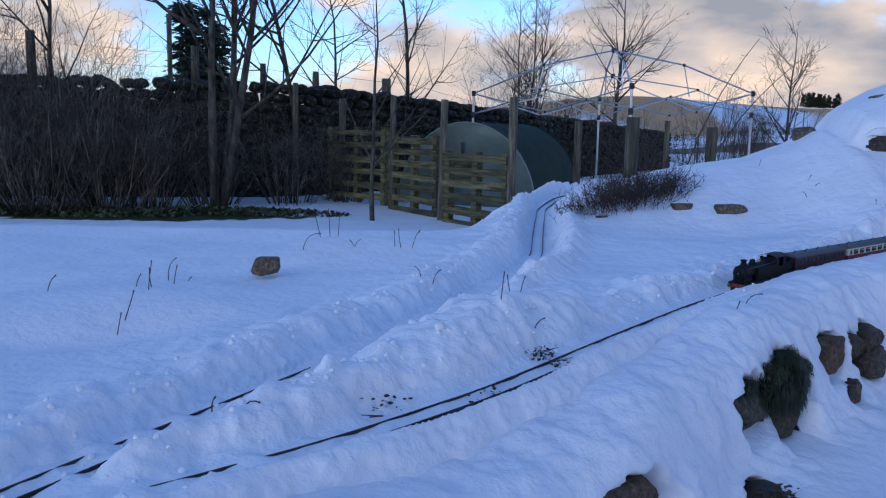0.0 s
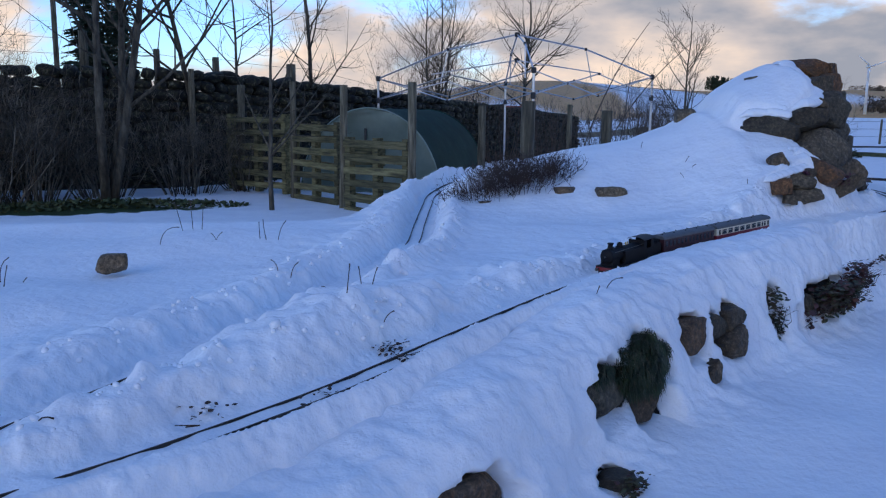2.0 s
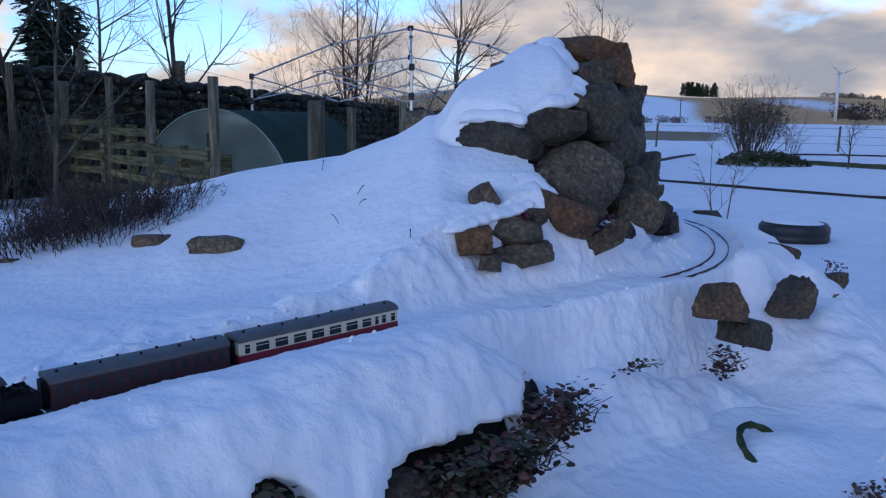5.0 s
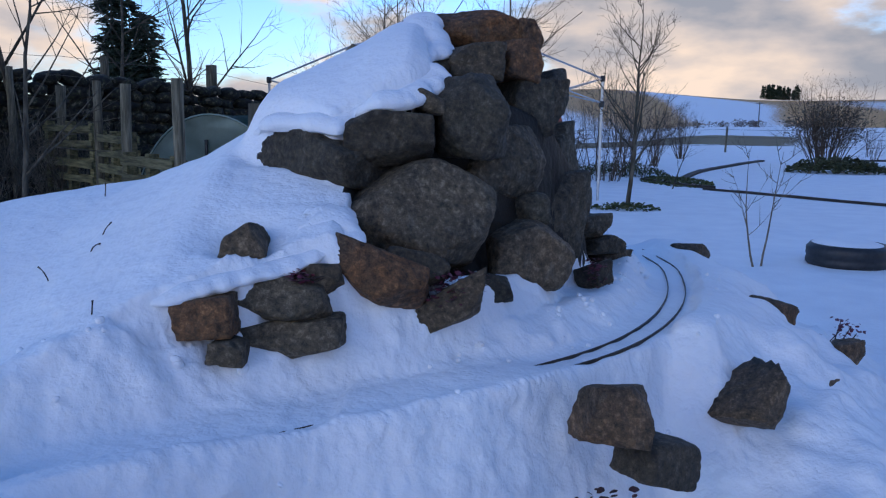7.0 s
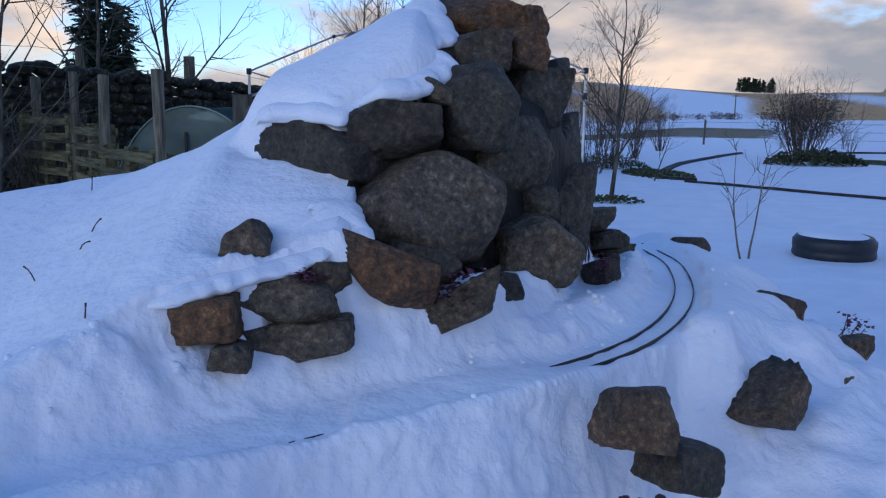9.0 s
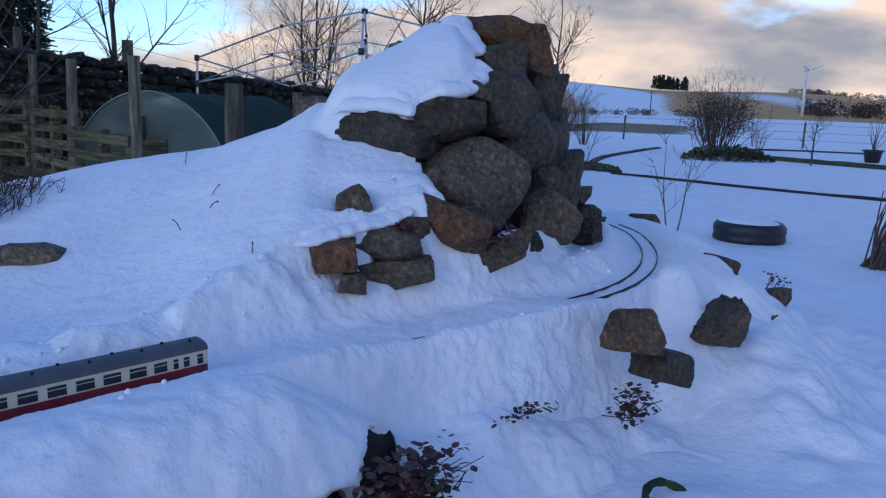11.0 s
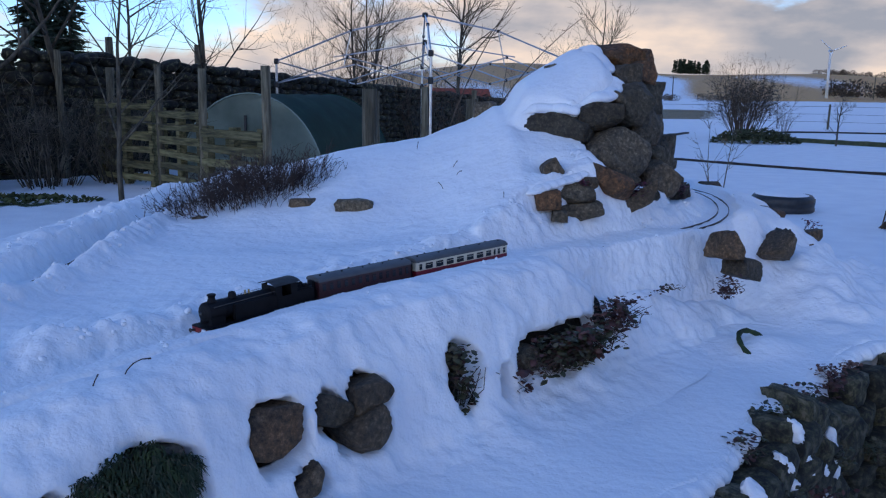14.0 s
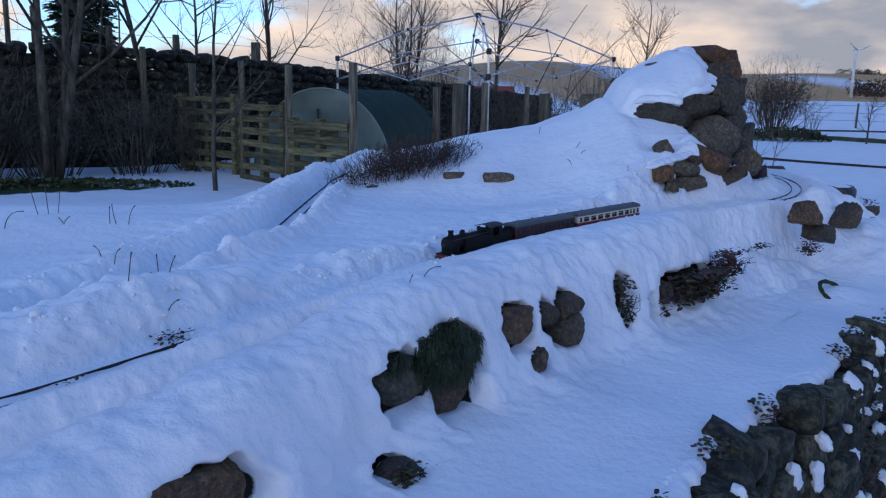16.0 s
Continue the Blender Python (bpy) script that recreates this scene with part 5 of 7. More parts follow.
# trees along the field wall
tree(-4.24, 10.34, 5.6, 0.065, 1, (0.06, 0), (11, 5, 3), 4, "bare leafless tree with forked trunk by the wall", 3, 0.10, 0.17)
tree(-3.86, 12.6, 5.2, 0.055, 2, (0.0, 0), (18, 6, 3))
tree(-3.95, 15.7, 5.0, 0.045, 3, (0, 0), (18, 6, 3))
tree(-2.03, 9.75, 3.6, 0.032, 4, (0.0, 0), (14, 4, 2), 3, "thin bare sapling in front of the pallets")
tree(-2.42, 15.0, 5.2, 0.055, 5, (0.02, 0), (20, 7, 3))
tree(-6.9, 11.0, 5.0, 0.05, 6, (0.1, 0), (16, 6, 3))
tree(2.2, 25, 6.2, 0.07, 7, (0, 0), (22, 8, 4), label="bare leafless tree far beyond the gazebo")
tree(-0.4, 23, 5.0, 0.05, 8, (0, 0), (18, 8, 4), stems=3, label="bare leafless tree far beyond the gazebo")
tree(4.05, 14.4, 3.2, 0.035, 9, (0.02, 0), (20, 7, 3), label="young bare tree beside the gazebo leg")

# shrubs by the wall and beyond the gazebo
for i, (sx, sy, sh) in enumerate(((-7.6, 9.9, 2.3), (-6.9, 9.3, 2.1), (-6.1, 9.3, 2.0), (-5.4, 9.7, 1.9), (-5.9, 10.1, 1.8), (-5.1, 10.2, 1.7), (-3.6, 11.5, 1.4), (-8.6, 10.4, 2.6), (-4.6, 11.0, 1.5), (-2.9, 12.2, 1.3), (-7.2, 10.4, 3.3), (-8.2, 9.6, 3.1), (-6.4, 10.6, 2.9), (-7.7, 9.2, 3.0))):
    shrub(sx, sy, sh, 0.6, 52, 0.010, 30 + i, "dense leafless brown thicket against the stone wall", (5, 3), THICKET, "wall thicket", 0.22, 0.35)
for i, (sx, sy, sh) in enumerate(((-1.0, 19.5, 3.2), (0.2, 20.5, 3.0), (1.2, 20.0, 2.2), (2.4, 19.6, 1.8), (3.4, 19.0, 1.7), (4.4, 20.2, 2.6), (5.2, 22.2, 2.3))):
    shrub(sx, sy, sh, 0.4, 22, 0.011, 50 + i, "leafless brown hedge shrub beyond the gazebo", (6, 4), TWIG, "hedge shrubs", 0.16, 0.4)


def conifer(x, y, h, seed, z):
    rnd = random.Random(seed)
    t = thing("conifer_tree", x, y, z, 0, "dark green spruce tree behind the wall", "tree", "conifers")
    bm = bmesh.new()
    tube(bm, [(0, 0, 0), (0.02, 0, h * 0.5), (0, 0, h)], [h * 0.022, h * 0.014, 0.01], 8)
    part("trunk", bm, BARK, t, smooth=True)
    bm = bmesh.new()
    for k in range(560):
        q = rnd.uniform(0.1, 0.99)
        a = rnd.uniform(0, 6.28)
        clump = noise.noise((q * 5.5, math.cos(a) * 1.3 + seed * 7, math.sin(a) * 1.3))
        if clump < -0.18:
            continue
        L = h * 0.20 * (0.45 + 0.55 * (1 - q) ** 0.5) * (0.75 + 1.1 * clump) * rnd.uniform(0.5, 1.1) + 0.12
        d = Vector((math.cos(a), math.sin(a), rnd.uniform(-0.25, 0.2)))
        p0 = Vector((0, 0, h * q))
        side = d.cross(Vector((0, 0, 1))).normalized()
        for j in range(int(10 + L * 9)):
            u = rnd.uniform(0.15, 1)
            c = p0 + d * L * u + Vector((0, 0, -0.12 * L * u * u))
            w = 0.14 * (1.2 - u * 0.5) * h / 5
            tip_at = c + d * w * rnd.uniform(0.6, 1.5) + side * rnd.uniform(-1.6, 1.6) * w + Vector((0, 0, rnd.uniform(-0.7, 0.3) * w))
            n = Vector((rnd.gauss(0, 1), rnd.gauss(0, 1), rnd.gauss(0, 1))).normalized() * w * 0.36
            bm.faces.new((bm.verts.new(c - n), bm.verts.new(c + n), bm.verts.new(tip_at)))
    part("crown", bm, NEEDLES, t, "dark green needled crown")


NEEDLES = mat("needles", [(0.3, (0.010, 0.020, 0.010)), (0.7, (0.035, 0.055, 0.028))], 4, 0.8, 0)
conifer(-35.9, 80.0, 13.4, 1, 0.0)
conifer(-34.4, 80.6, 12.9, 2, 0.0)
conifer(-32.9, 81.2, 11.6, 4, 0.0)


# ---- folding gazebo frame ----
ALUMINIUM = mat("aluminium", [(0.3, (0.42, 0.43, 0.45)), (0.7, (0.62, 0.63, 0.65))], 10, 0.38, 0, metal=0.85)
PLASTIC = mat("black_plastic", [(0.3, (0.012, 0.012, 0.013)), (0.7, (0.03, 0.03, 0.032))], 20, 0.5, 0.05, 60)


def gazebo():
    left, front, right = Vector((-1.24, 14.8, 2.14)), Vector((1.33, 12.75, 2.2)), Vector((3.74, 15.37, 2.24))
    rear = left + right - front
    peak = Vector((1.23, 15.1, 2.95))
    g = thing("gazebo_frame", 1.25, 15.1, 0.4, 0, "bare white metal folding gazebo frame with black joints", "gazebo")
    o = Vector((1.25, 15.1, 0.4))
    def bar(name, a, b, r=0.016, material=ALUMINIUM, parent=g):
        bm = bmesh.new()
        tube(bm, [a - o, b - o], [r, r], 6)
        return part(name, bm, material, parent)
    def joint(p, r=0.03, h=0.06, parent=g):
        bm = bmesh.new()
        lathe(bm, [(r * 0.8, -h / 2), (r, -h / 3), (r, h / 3), (r * 0.8, h / 2)], 10, Matrix.Translation(p - o))
        part("joint", bm, PLASTIC, parent)
    corners = (left, front, right, rear)
    for c in corners:
        foot = Vector((c.x, c.y, height(c.x, c.y) - 0.02))
        leg = bar("leg", foot, c, 0.022)
        joint(c, 0.04, 0.09)
        joint(c + Vector((0, 0, -0.38)), 0.04, 0.10)
    joint(peak, 0.05, 0.08)
    low = peak + Vector((0, 0, -0.45))
    joint(low, 0.04, 0.08)
    drop = Vector((0, 0, -0.36))
    for c in corners:
        mid = c.lerp(peak, 0.5) + Vector((0, 0, 0.12))
        bar("roof_rail", c, mid, 0.014)
        bar("roof_rail", mid, peak, 0.014)
        joint(mid, 0.026, 0.05)
        bar("roof_brace", mid, c.lerp(low, 0.45) + Vector((0, 0, -0.2)), 0.010)
        bar("roof_brace", low, c.lerp(peak, 0.38) + Vector((0, 0, -0.22)), 0.010)
    for a, b in zip(corners, corners[1:] + corners[:1]):
        m = a.lerp(b, 0.5)
        for p, q in ((a, m), (m, b)):
            bar("scissor_bar", p, q + drop, 0.011)
            bar("scissor_bar", p + drop, q, 0.011)
            joint(p.lerp(q, 0.5) + drop * 0.5, 0.018, 0.03)
        joint(m, 0.022, 0.04)
        joint(m + drop, 0.022, 0.04)


gazebo()


# ---- tunnel-shaped shelter ----
TARP = mat("green_sheet", [(0.3, (0.008, 0.042, 0.027)), (0.55, (0.016, 0.066, 0.045)), (0.75, (0.035, 0.10, 0.072))], 2.2, 0.75, 0.35, 5, dist=0.03)
PALE_SHEET = mat("pale_sheet", [(0.3, (0.17, 0.23, 0.19)), (0.55, (0.25, 0.32, 0.27)), (0.75, (0.36, 0.41, 0.35))], 2.0, 0.45, 0.2, 5)


def shelter():
    L, r, h = 3.0, 1.08, 1.27
    t = thing("tunnel_shelter", -1.1, 11.95, 0.33, -14, "round-topped tunnel shelter with green sheet and pale end", "shelter")
    n = 28
    arc = [(r * math.cos(a), h * math.sin(a)) for a in (math.pi * k / n for k in range(n + 1))]
    bm = bmesh.new()
    rows = [[bm.verts.new((x, y, z * (1 + 0.006 * math.sin(9 * y + 5 * x)))) for x, z in arc] for y in np.linspace(0, L, 14)]
    for r0, r1 in zip(rows, rows[1:]):
        for k in range(n):
            bm.faces.new((r0[k], r0[k + 1], r1[k + 1], r1[k]))
    bmesh.ops.solidify(bm, geom=bm.faces[:], thickness=0.012)
    part("cover", bm, TARP, t, "dark green sheet cover", True)
    for y, nm in ((0.01, "end_panel"), (L - 0.02, "end_panel")):
        bm = bmesh.new()
        f = bm.faces.new([bm.verts.new((x * 0.992, y, z * 0.992)) for x, z in arc])
        bmesh.ops.solidify(bm, geom=[f], thickness=0.01)
        part(nm, bm, PALE_SHEET, t, "pale translucent end sheet")
    for y in (0.0, L):
        bm = bmesh.new()
        tube(bm, [(x * 1.003, y, z * 1.003) for x, z in arc], [0.010] * (n + 1), 6)
        part("hoop", bm, PALE_SHEET if y == 0 else TARP, t)
    bm = bmesh.new()
    box(bm, -0.35, -0.02, 0.45, 0.25, 0.0, 0.72)
    d = part("hatch", bm, PALLET_WOOD, t)
    bm = bmesh.new(); box(bm, -0.06, -0.035, 0.7, -0.03, -0.015, 0.98); part("latch", bm, PLASTIC, d)


shelter()

# posts round the far side of the mound and along the wall
post(0.82, 7.6, 1.64, 0.075, seed=11)
post(1.70, 8.5, 1.57, 0.07, seed=12, label="short weathered wooden post behind the mound")
post(1.25, 12.0, 1.72, 0.06, seed=13)
post(0.55, 12.6, 1.66, 0.07, seed=14)
post(2.0, 13.5, 1.7, 0.05, seed=15)
post(-7.5, 11.4, 2.8, 0.08, seed=16)
post(-5.9, 13.5, 2.8, 0.08, seed=17)
post(-6.3, 13.4, 3.3, 0.05, seed=18)
post(-4.6, 13.2, 2.5, 0.06, seed=19)
post(-0.6, 18.5, 2.0, 0.06, seed=20)
post(0.6, 20.5, 1.9, 0.06, seed=21)


def wire_run(points, label, radius=0.004):
    bm = bmesh.new()
    for a, b in zip(points, points[1:]):
        a, b = Vector(a), Vector(b)
        tube(bm, [a.lerp(b, q) - Vector((0, 0, 0.1 * q * (1 - q))) for q in (0, 0.25, 0.5, 0.75, 1)], [radius] * 5, 4)
    ob = part("fence_wire", bm, STEEL)
    tagged(ob, label, "fence wire", kind="stuff")


for dz in (-0.08, -0.32):
    wire_run([(-12, 11.0, 2.75 + dz), (-7.5, 11.4, 2.75 + dz), (-5.9, 13.5, 2.75 + dz), (-4.6, 13.2, 2.5 + dz), (-3.42, 12.9, 2.4 + dz), (-2.5, 15.2, 2.4 + dz), (-0.6, 18.5, 2.0 + dz)], "thin sagging fence wire above the stone wall")


# ---- small plants ----
HEATHER = mat("heather", [(0.3, (0.022, 0.014, 0.012)), (0.55, (0.06, 0.038, 0.03)), (0.75, (0.13, 0.09, 0.065))], 14, 0.9, 0)
MOSS = mat("moss_grass", [(0.3, (0.006, 0.014, 0.006)), (0.55, (0.018, 0.036, 0.012)), (0.75, (0.06, 0.085, 0.02))], 18, 0.85, 0)
RED_LEAF = mat("red_leaf", [(0.3, (0.025, 0.012, 0.010)), (0.5, (0.075, 0.024, 0.020)), (0.7, (0.15, 0.07, 0.045))], 9, 0.6, 0.2, 60)
DARK_LEAF = mat("dark_leaf", [(0.3, (0.014, 0.018, 0.008)), (0.5, (0.04, 0.045, 0.018)), (0.7, (0.11, 0.085, 0.045))], 9, 0.6, 0.2, 60)
SEDUM = mat("sedum", [(0.3, (0.05, 0.010, 0.020)), (0.7, (0.16, 0.025, 0.05))], 12, 0.5, 0)


def heather_bush():
    rnd = random.Random(3)
    t = thing("heather_bush", 0.45, 4.55, 0, 0, "dark brown dead heather clump rising from the snow", "bush")
    bms = [bmesh.new(), bmesh.new()]
    for k in range(720):
        u, v = rnd.gauss(0, 0.5), rnd.gauss(0, 0.5)
        x, y = 0.05 + 0.32 * u + 0.12 * v * 0.3, 0.20 * v + 0.08 * u
        if abs(u) > 1.2 or abs(v) > 1.2:
            continue
        z = height(0.45 + x, 4.55 + y) - 0.02
        lean = (0.5 * u + rnd.gauss(0, 0.25), 0.3 * v + rnd.gauss(0, 0.25), 1)
        grow(bms, rnd, (x, y, z), lean, rnd.uniform(0.08, 0.20) * (1.15 - 0.4 * abs(u)), 0.0013, 0, 2, (3,), 4, 0, 0.1, 0.3, 0.5)
    part("stalk_mass", bms[0], HEATHER, t)
    part("crown", bms[1], HEATHER, t)


heather_bush()


def dry_stalk(x, y, h, lean, seed, hook=0.0, r=0.0028, z=None):
    rnd = random.Random(seed)
    bm = bmesh.new()
    p = [Vector((0, 0, -0.03))]
    d = Vector((lean[0], lean[1], 1)).normalized()
    for i in range(6):
        d = (d + Vector((hook * i * 0.12, rnd.gauss(0, 0.06), rnd.gauss(0, 0.04) - abs(hook) * i * 0.13))).normalized()
        p.append(p[-1] + d * (h + 0.03) / 6)
    tube(bm, p, [r, r, r, r * 0.9, r * 0.9, r * 0.8, r * 1.3], 5)
    ob = part("dry_stalk", bm, HEATHER, None, smooth=True)
    ob.matrix_basis = pose(x, y, height(x, y) if z is None else z)
    tagged(ob, "thin dead brown plant stalk poking through the snow", "plant stalk", "dead stalks")


def stalks():
    rnd = random.Random(8)
    # x, y, length, hook
    spots = [(-1.141, 2.037, 0.075, 0), (-1.153, 2.103, 0.094, 0), (-1.244, 2.36, 0.045, 0.2), (-1.187, 2.329, 0.093, 0), (-1.19, 2.372, 0.066, 0.1), (-1.233, 2.574, 0.091, 0.5), (-1.18, 2.482, 0.065, 0), (-1.179, 2.587, 0.02, 0.3), (-0.925, 3.093, 0.11, 0.6), (-0.91, 3.333, 0.12, 0), (-0.876, 3.342, 0.122, 0), (-0.846, 3.35, 0.10, 0), (-0.731, 3.143, 0.04, 0.3), (-0.72, 3.14, 0.035, -0.3), (-0.566, 3.185, 0.07, 0), (-0.54, 3.192, 0.08, 0.1), (-0.504, 3.201, 0.085, 0.2), (-0.386, 2.669, 0.045, -0.4), (-0.349, 2.677, 0.055, 0.3), (-0.236, 2.704, 0.04, -0.6), (-0.207, 2.659, 0.03, 0), (-0.094, 2.138, 0.08, 0), (-0.069, 2.298, 0.052, 0), (-0.048, 2.302, 0.05, 0.1), (-0.003, 2.158, 0.035, 0.4), (-0.624, 1.485, 0.05, 0.3), (-0.573, 1.504, 0.035, 0.8), (-0.591, 1.619, 0.04, -0.7), (-0.518, 1.514, 0.03, -0.7), (1.40, 4.5, 0.04, 0.2), (1.37, 4.35, 0.035, -0.3), (1.42, 4.42, 0.03, 0.5), (1.24, 4.85, 0.04, 0), (1.6, 4.08, 0.03, 0), (-1.62, 1.9, 0.07, 0), (-1.5, 2.3, 0.06, 0.3)]
    for k, (x, y, h, hook) in enumerate(spots):
        dry_stalk(x, y, h, (rnd.gauss(0, 0.14), rnd.gauss(0, 0.14)), k + 1, hook, 0.0016)
    # two bent stems on the crest of the snow bank
    for x, y, z, h, hook in ((0.70, 2.50, 0.965, 0.085, 0.5), (0.66, 2.44, 0.965, 0.04, 0.1), (1.02, 2.93, 0.985, 0.03, 0.2)):
        dry_stalk(x - 0.06, y + 0.06, h, (0.2, 0.1), int(h * 1000), hook, 0.0016, z)


stalks()


def leaf(bm, rnd, p, size, up):
    """One cupped leaf of eight triangles."""
    a = rnd.uniform(0, 6.28)
    d = Vector((math.cos(a), math.sin(a), rnd.uniform(-0.9, 0.5) + up)).normalized()
    side = d.cross(Vector((rnd.gauss(0, 0.3), rnd.gauss(0, 0.3), 1))).normalized()
    n = d.cross(side)
    L, w = size * rnd.uniform(0.7, 1.3), size * rnd.uniform(0.35, 0.55)
    mid = [p + d * L * q - n * 0.12 * L * math.sin(q * 3.0) for q in (0, 0.35, 0.7, 1.0)]
    wid = (0.15, 1.0, 0.8, 0.0)
    vs = [[bm.verts.new(m + side * w * q + n * 0.18 * w * q), bm.verts.new(m), bm.verts.new(m - side * w * q + n * 0.18 * w * q)] for m, q in zip(mid[:3], wid)]
    tip = bm.verts.new(mid[3])
    for r0, r1 in zip(vs, vs[1:]):
        bm.faces.new((r0[0], r0[1], r1[1], r1[0])); bm.faces.new((r0[1], r0[2], r1[2], r1[1]))
    bm.faces.new((vs[2][0], vs[2][1], tip)); bm.faces.new((vs[2][1], vs[2][2], tip))


def leafy_clump(x, y, z, rx, ry, rz, turn, n, size, seed, label, mats, stone=True):
    rnd = random.Random(seed)
    t = thing("leafy_plant", x, y, z, turn, label, "plant", "bank plants")
    for i, (m, share, nm) in enumerate(mats):
        bm = bmesh.new()
        for _ in range(int(n * share)):
            p = Vector((rnd.gauss(0, 0.5) * rx, rnd.uniform(-0.8, 1.0) * ry, rnd.uniform(-1, 1) * rz))
            leaf(bm, rnd, p, size * rnd.uniform(0.5, 1.2), 0.0)
        part(nm, bm, m, t)
    bm = bmesh.new()
    for _ in range(n // 24):
        p = Vector((rnd.uniform(-1, 1) * rx, rnd.uniform(-0.8, 0.3) * ry, -0.8 * rz))
        tube(bm, [p, p + Vector((rnd.gauss(0, 0.02), rnd.gauss(0, 0.02), rz * 0.5)), p + Vector((rnd.gauss(0, 0.04), rnd.gauss(0, 0.02) - 0.01, rz * 1.0))], [0.0018, 0.0015, 0.001], 4)
    part("stalk_mass", bm, HEATHER, t)


leafy_clump(1.395, 3.14, 0.77, 0.05, 0.045, 0.10, 47, 260, 0.022, 1, "dark green ivy-like plant hanging from the bank", ((DARK_LEAF, 0.8, "foliage"), (RED_LEAF, 0.2, "brown_foliage")))
leafy_clump(1.80, 3.48, 0.765, 0.20, 0.05, 0.055, 45, 1300, 0.023, 2, "withered red-brown and dark green leafy plant in the bank", ((DARK_LEAF, 0.6, "foliage"), (RED_LEAF, 0.4, "brown_foliage")))
leafy_clump(1.985, 3.69, 0.82, 0.11, 0.05, 0.055, 47, 420, 0.021, 3, "withered red-brown leafy plant in the bank", ((DARK_LEAF, 0.2, "foliage"), (RED_LEAF, 0.8, "brown_foliage")))
leafy_clump(0.63, 2.02, 0.60, 0.055, 0.03, 0.022, 47, 150, 0.015, 9, "small dark withered plant in snow under the bank", ((DARK_LEAF, 0.8, "foliage"), (RED_LEAF, 0.2, "brown_foliage")))
SOIL = mat("damp_soil", [(0.3, (0.010, 0.007, 0.005)), (0.7, (0.03, 0.022, 0.015))], 20, 0.95, 0.6, 60)
leafy_clump(1.60, 3.30, 0.71, 0.03, 0.03, 0.05, 47, 30, 0.028, 4, "small withered red-brown plant in the bank", ((RED_LEAF, 1.0, "brown_foliage"),))
# thin strip of dark leaves added to imitate the shade of an undercut
leafy_clump(2.255, 4.015, 0.845, 0.08, 0.012, 0.014, 40, 70, 0.016, 5, "dark leaves standing in for the shaded gap under the snowy bank", ((DARK_LEAF, 0.5, "foliage"), (RED_LEAF, 0.5, "brown_foliage")))
leafy_clump(2.53, 4.11, 0.83, 0.07, 0.04, 0.04, 40, 200, 0.016, 6, "brown withered plant beside the bank stones", ((RED_LEAF, 1.0, "brown_foliage"),))


def moss_tuft(x, y, z, rx, ry, rz, turn, n, seed, label):
    rnd = random.Random(seed)
    t = thing("grass_tuft", x, y, z, turn, label, "grass")
    green, dead = bmesh.new(), bmesh.new()
    for _ in range(n):
        a, q = rnd.uniform(0, math.pi * 2), rnd.uniform(0, 1) ** 0.5
        u, v = q * math.cos(a), q * math.sin(a)
        k = 1 + 0.35 * noise.noise((u * 2.2, v * 2.2, seed * 3.1))
        p = Vector((rx * u * k, -ry * math.sqrt(max(0, 1 - q * q)) * k, rz * v * k))
        d = Vector((u * 0.7 + rnd.gauss(0, 0.4), -0.8, 0.35 + v * 0.6 + rnd.gauss(0, 0.3))).normalized()
        L = rnd.uniform(0.010, 0.040)
        pts = [p, p + d * L * 0.4, p + d * L * 0.7 + Vector((0, 0, -0.004)), p + d * L * 0.9 + Vector((rnd.gauss(0, 0.006), 0, -0.006 - L * rnd.uniform(0.2, 0.8)))]
        bm = dead if rnd.random() < 0.22 else green
        w = Vector((0.002, 0, 0))
        vs = [(bm.verts.new(c - w * k), bm.verts.new(c + w * k)) for c, k in zip(pts, (1, 1, 0.8, 0.15))]
        for (a0, a1), (b0, b1) in zip(vs, vs[1:]):
            bm.faces.new((a0, a1, b1, b0))
    part("blade_mass", green, MOSS, t)
    part("dead_growth", dead, DARK_LEAF, t, "brown dead blades")
    return t


moss_tuft(0.705, 2.405, 0.795, 0.13, 0.055, 0.08, 47, 4600, 1, "dark green grassy moss tuft hanging over the bank stones")
moss_tuft(0.565, 2.245, 0.815, 0.05, 0.02, 0.015, 47, 300, 2, "thin dark moss along the edge of a bank stone")
leafy_clump(2.235, 4.41, 1.19, 0.06, 0.03, 0.035, 33, 170, 0.013, 11, "dark red houseleek cushion between the boulders", ((SEDUM, 1.0, "foliage"),))
leafy_clump(1.945, 4.245, 1.235, 0.03, 0.02, 0.012, 33, 60, 0.011, 12, "dark red houseleek cushion between the boulders", ((SEDUM, 1.0, "foliage"),))
leafy_clump(2.60, 4.98, 1.13, 0.03, 0.02, 0.04, 33, 60, 0.014, 13, "dark red houseleek cushion between the boulders", ((SEDUM, 1.0, "foliage"),))


def seed_head(x, y, h, n, seed, material, label):
    rnd = random.Random(seed)
    t = thing("seed_head_plant", x, y, height(x, y) - 0.02, 0, label, "plant")
    b0, b1 = bmesh.new(), bmesh.new()
    for k in range(n):
        d = Vector((rnd.gauss(0, 0.35), rnd.gauss(0, 0.35), 1)).normalized()
        tip = d * h * rnd.uniform(0.7, 1)
        tube(b0, [Vector((0, 0, 0)), tip * 0.6 + Vector((rnd.gauss(0, 0.01), 0, 0)), tip], [0.0025, 0.002, 0.0015], 4)
        for _ in range(9):
            leaf(b1, rnd, tip + Vector((rnd.gauss(0, 0.012), rnd.gauss(0, 0.012), rnd.gauss(0, 0.006))), 0.014, 0.3)
    part("stalk_mass", b0, HEATHER, t)
    part("seed_mass", b1, material, t)


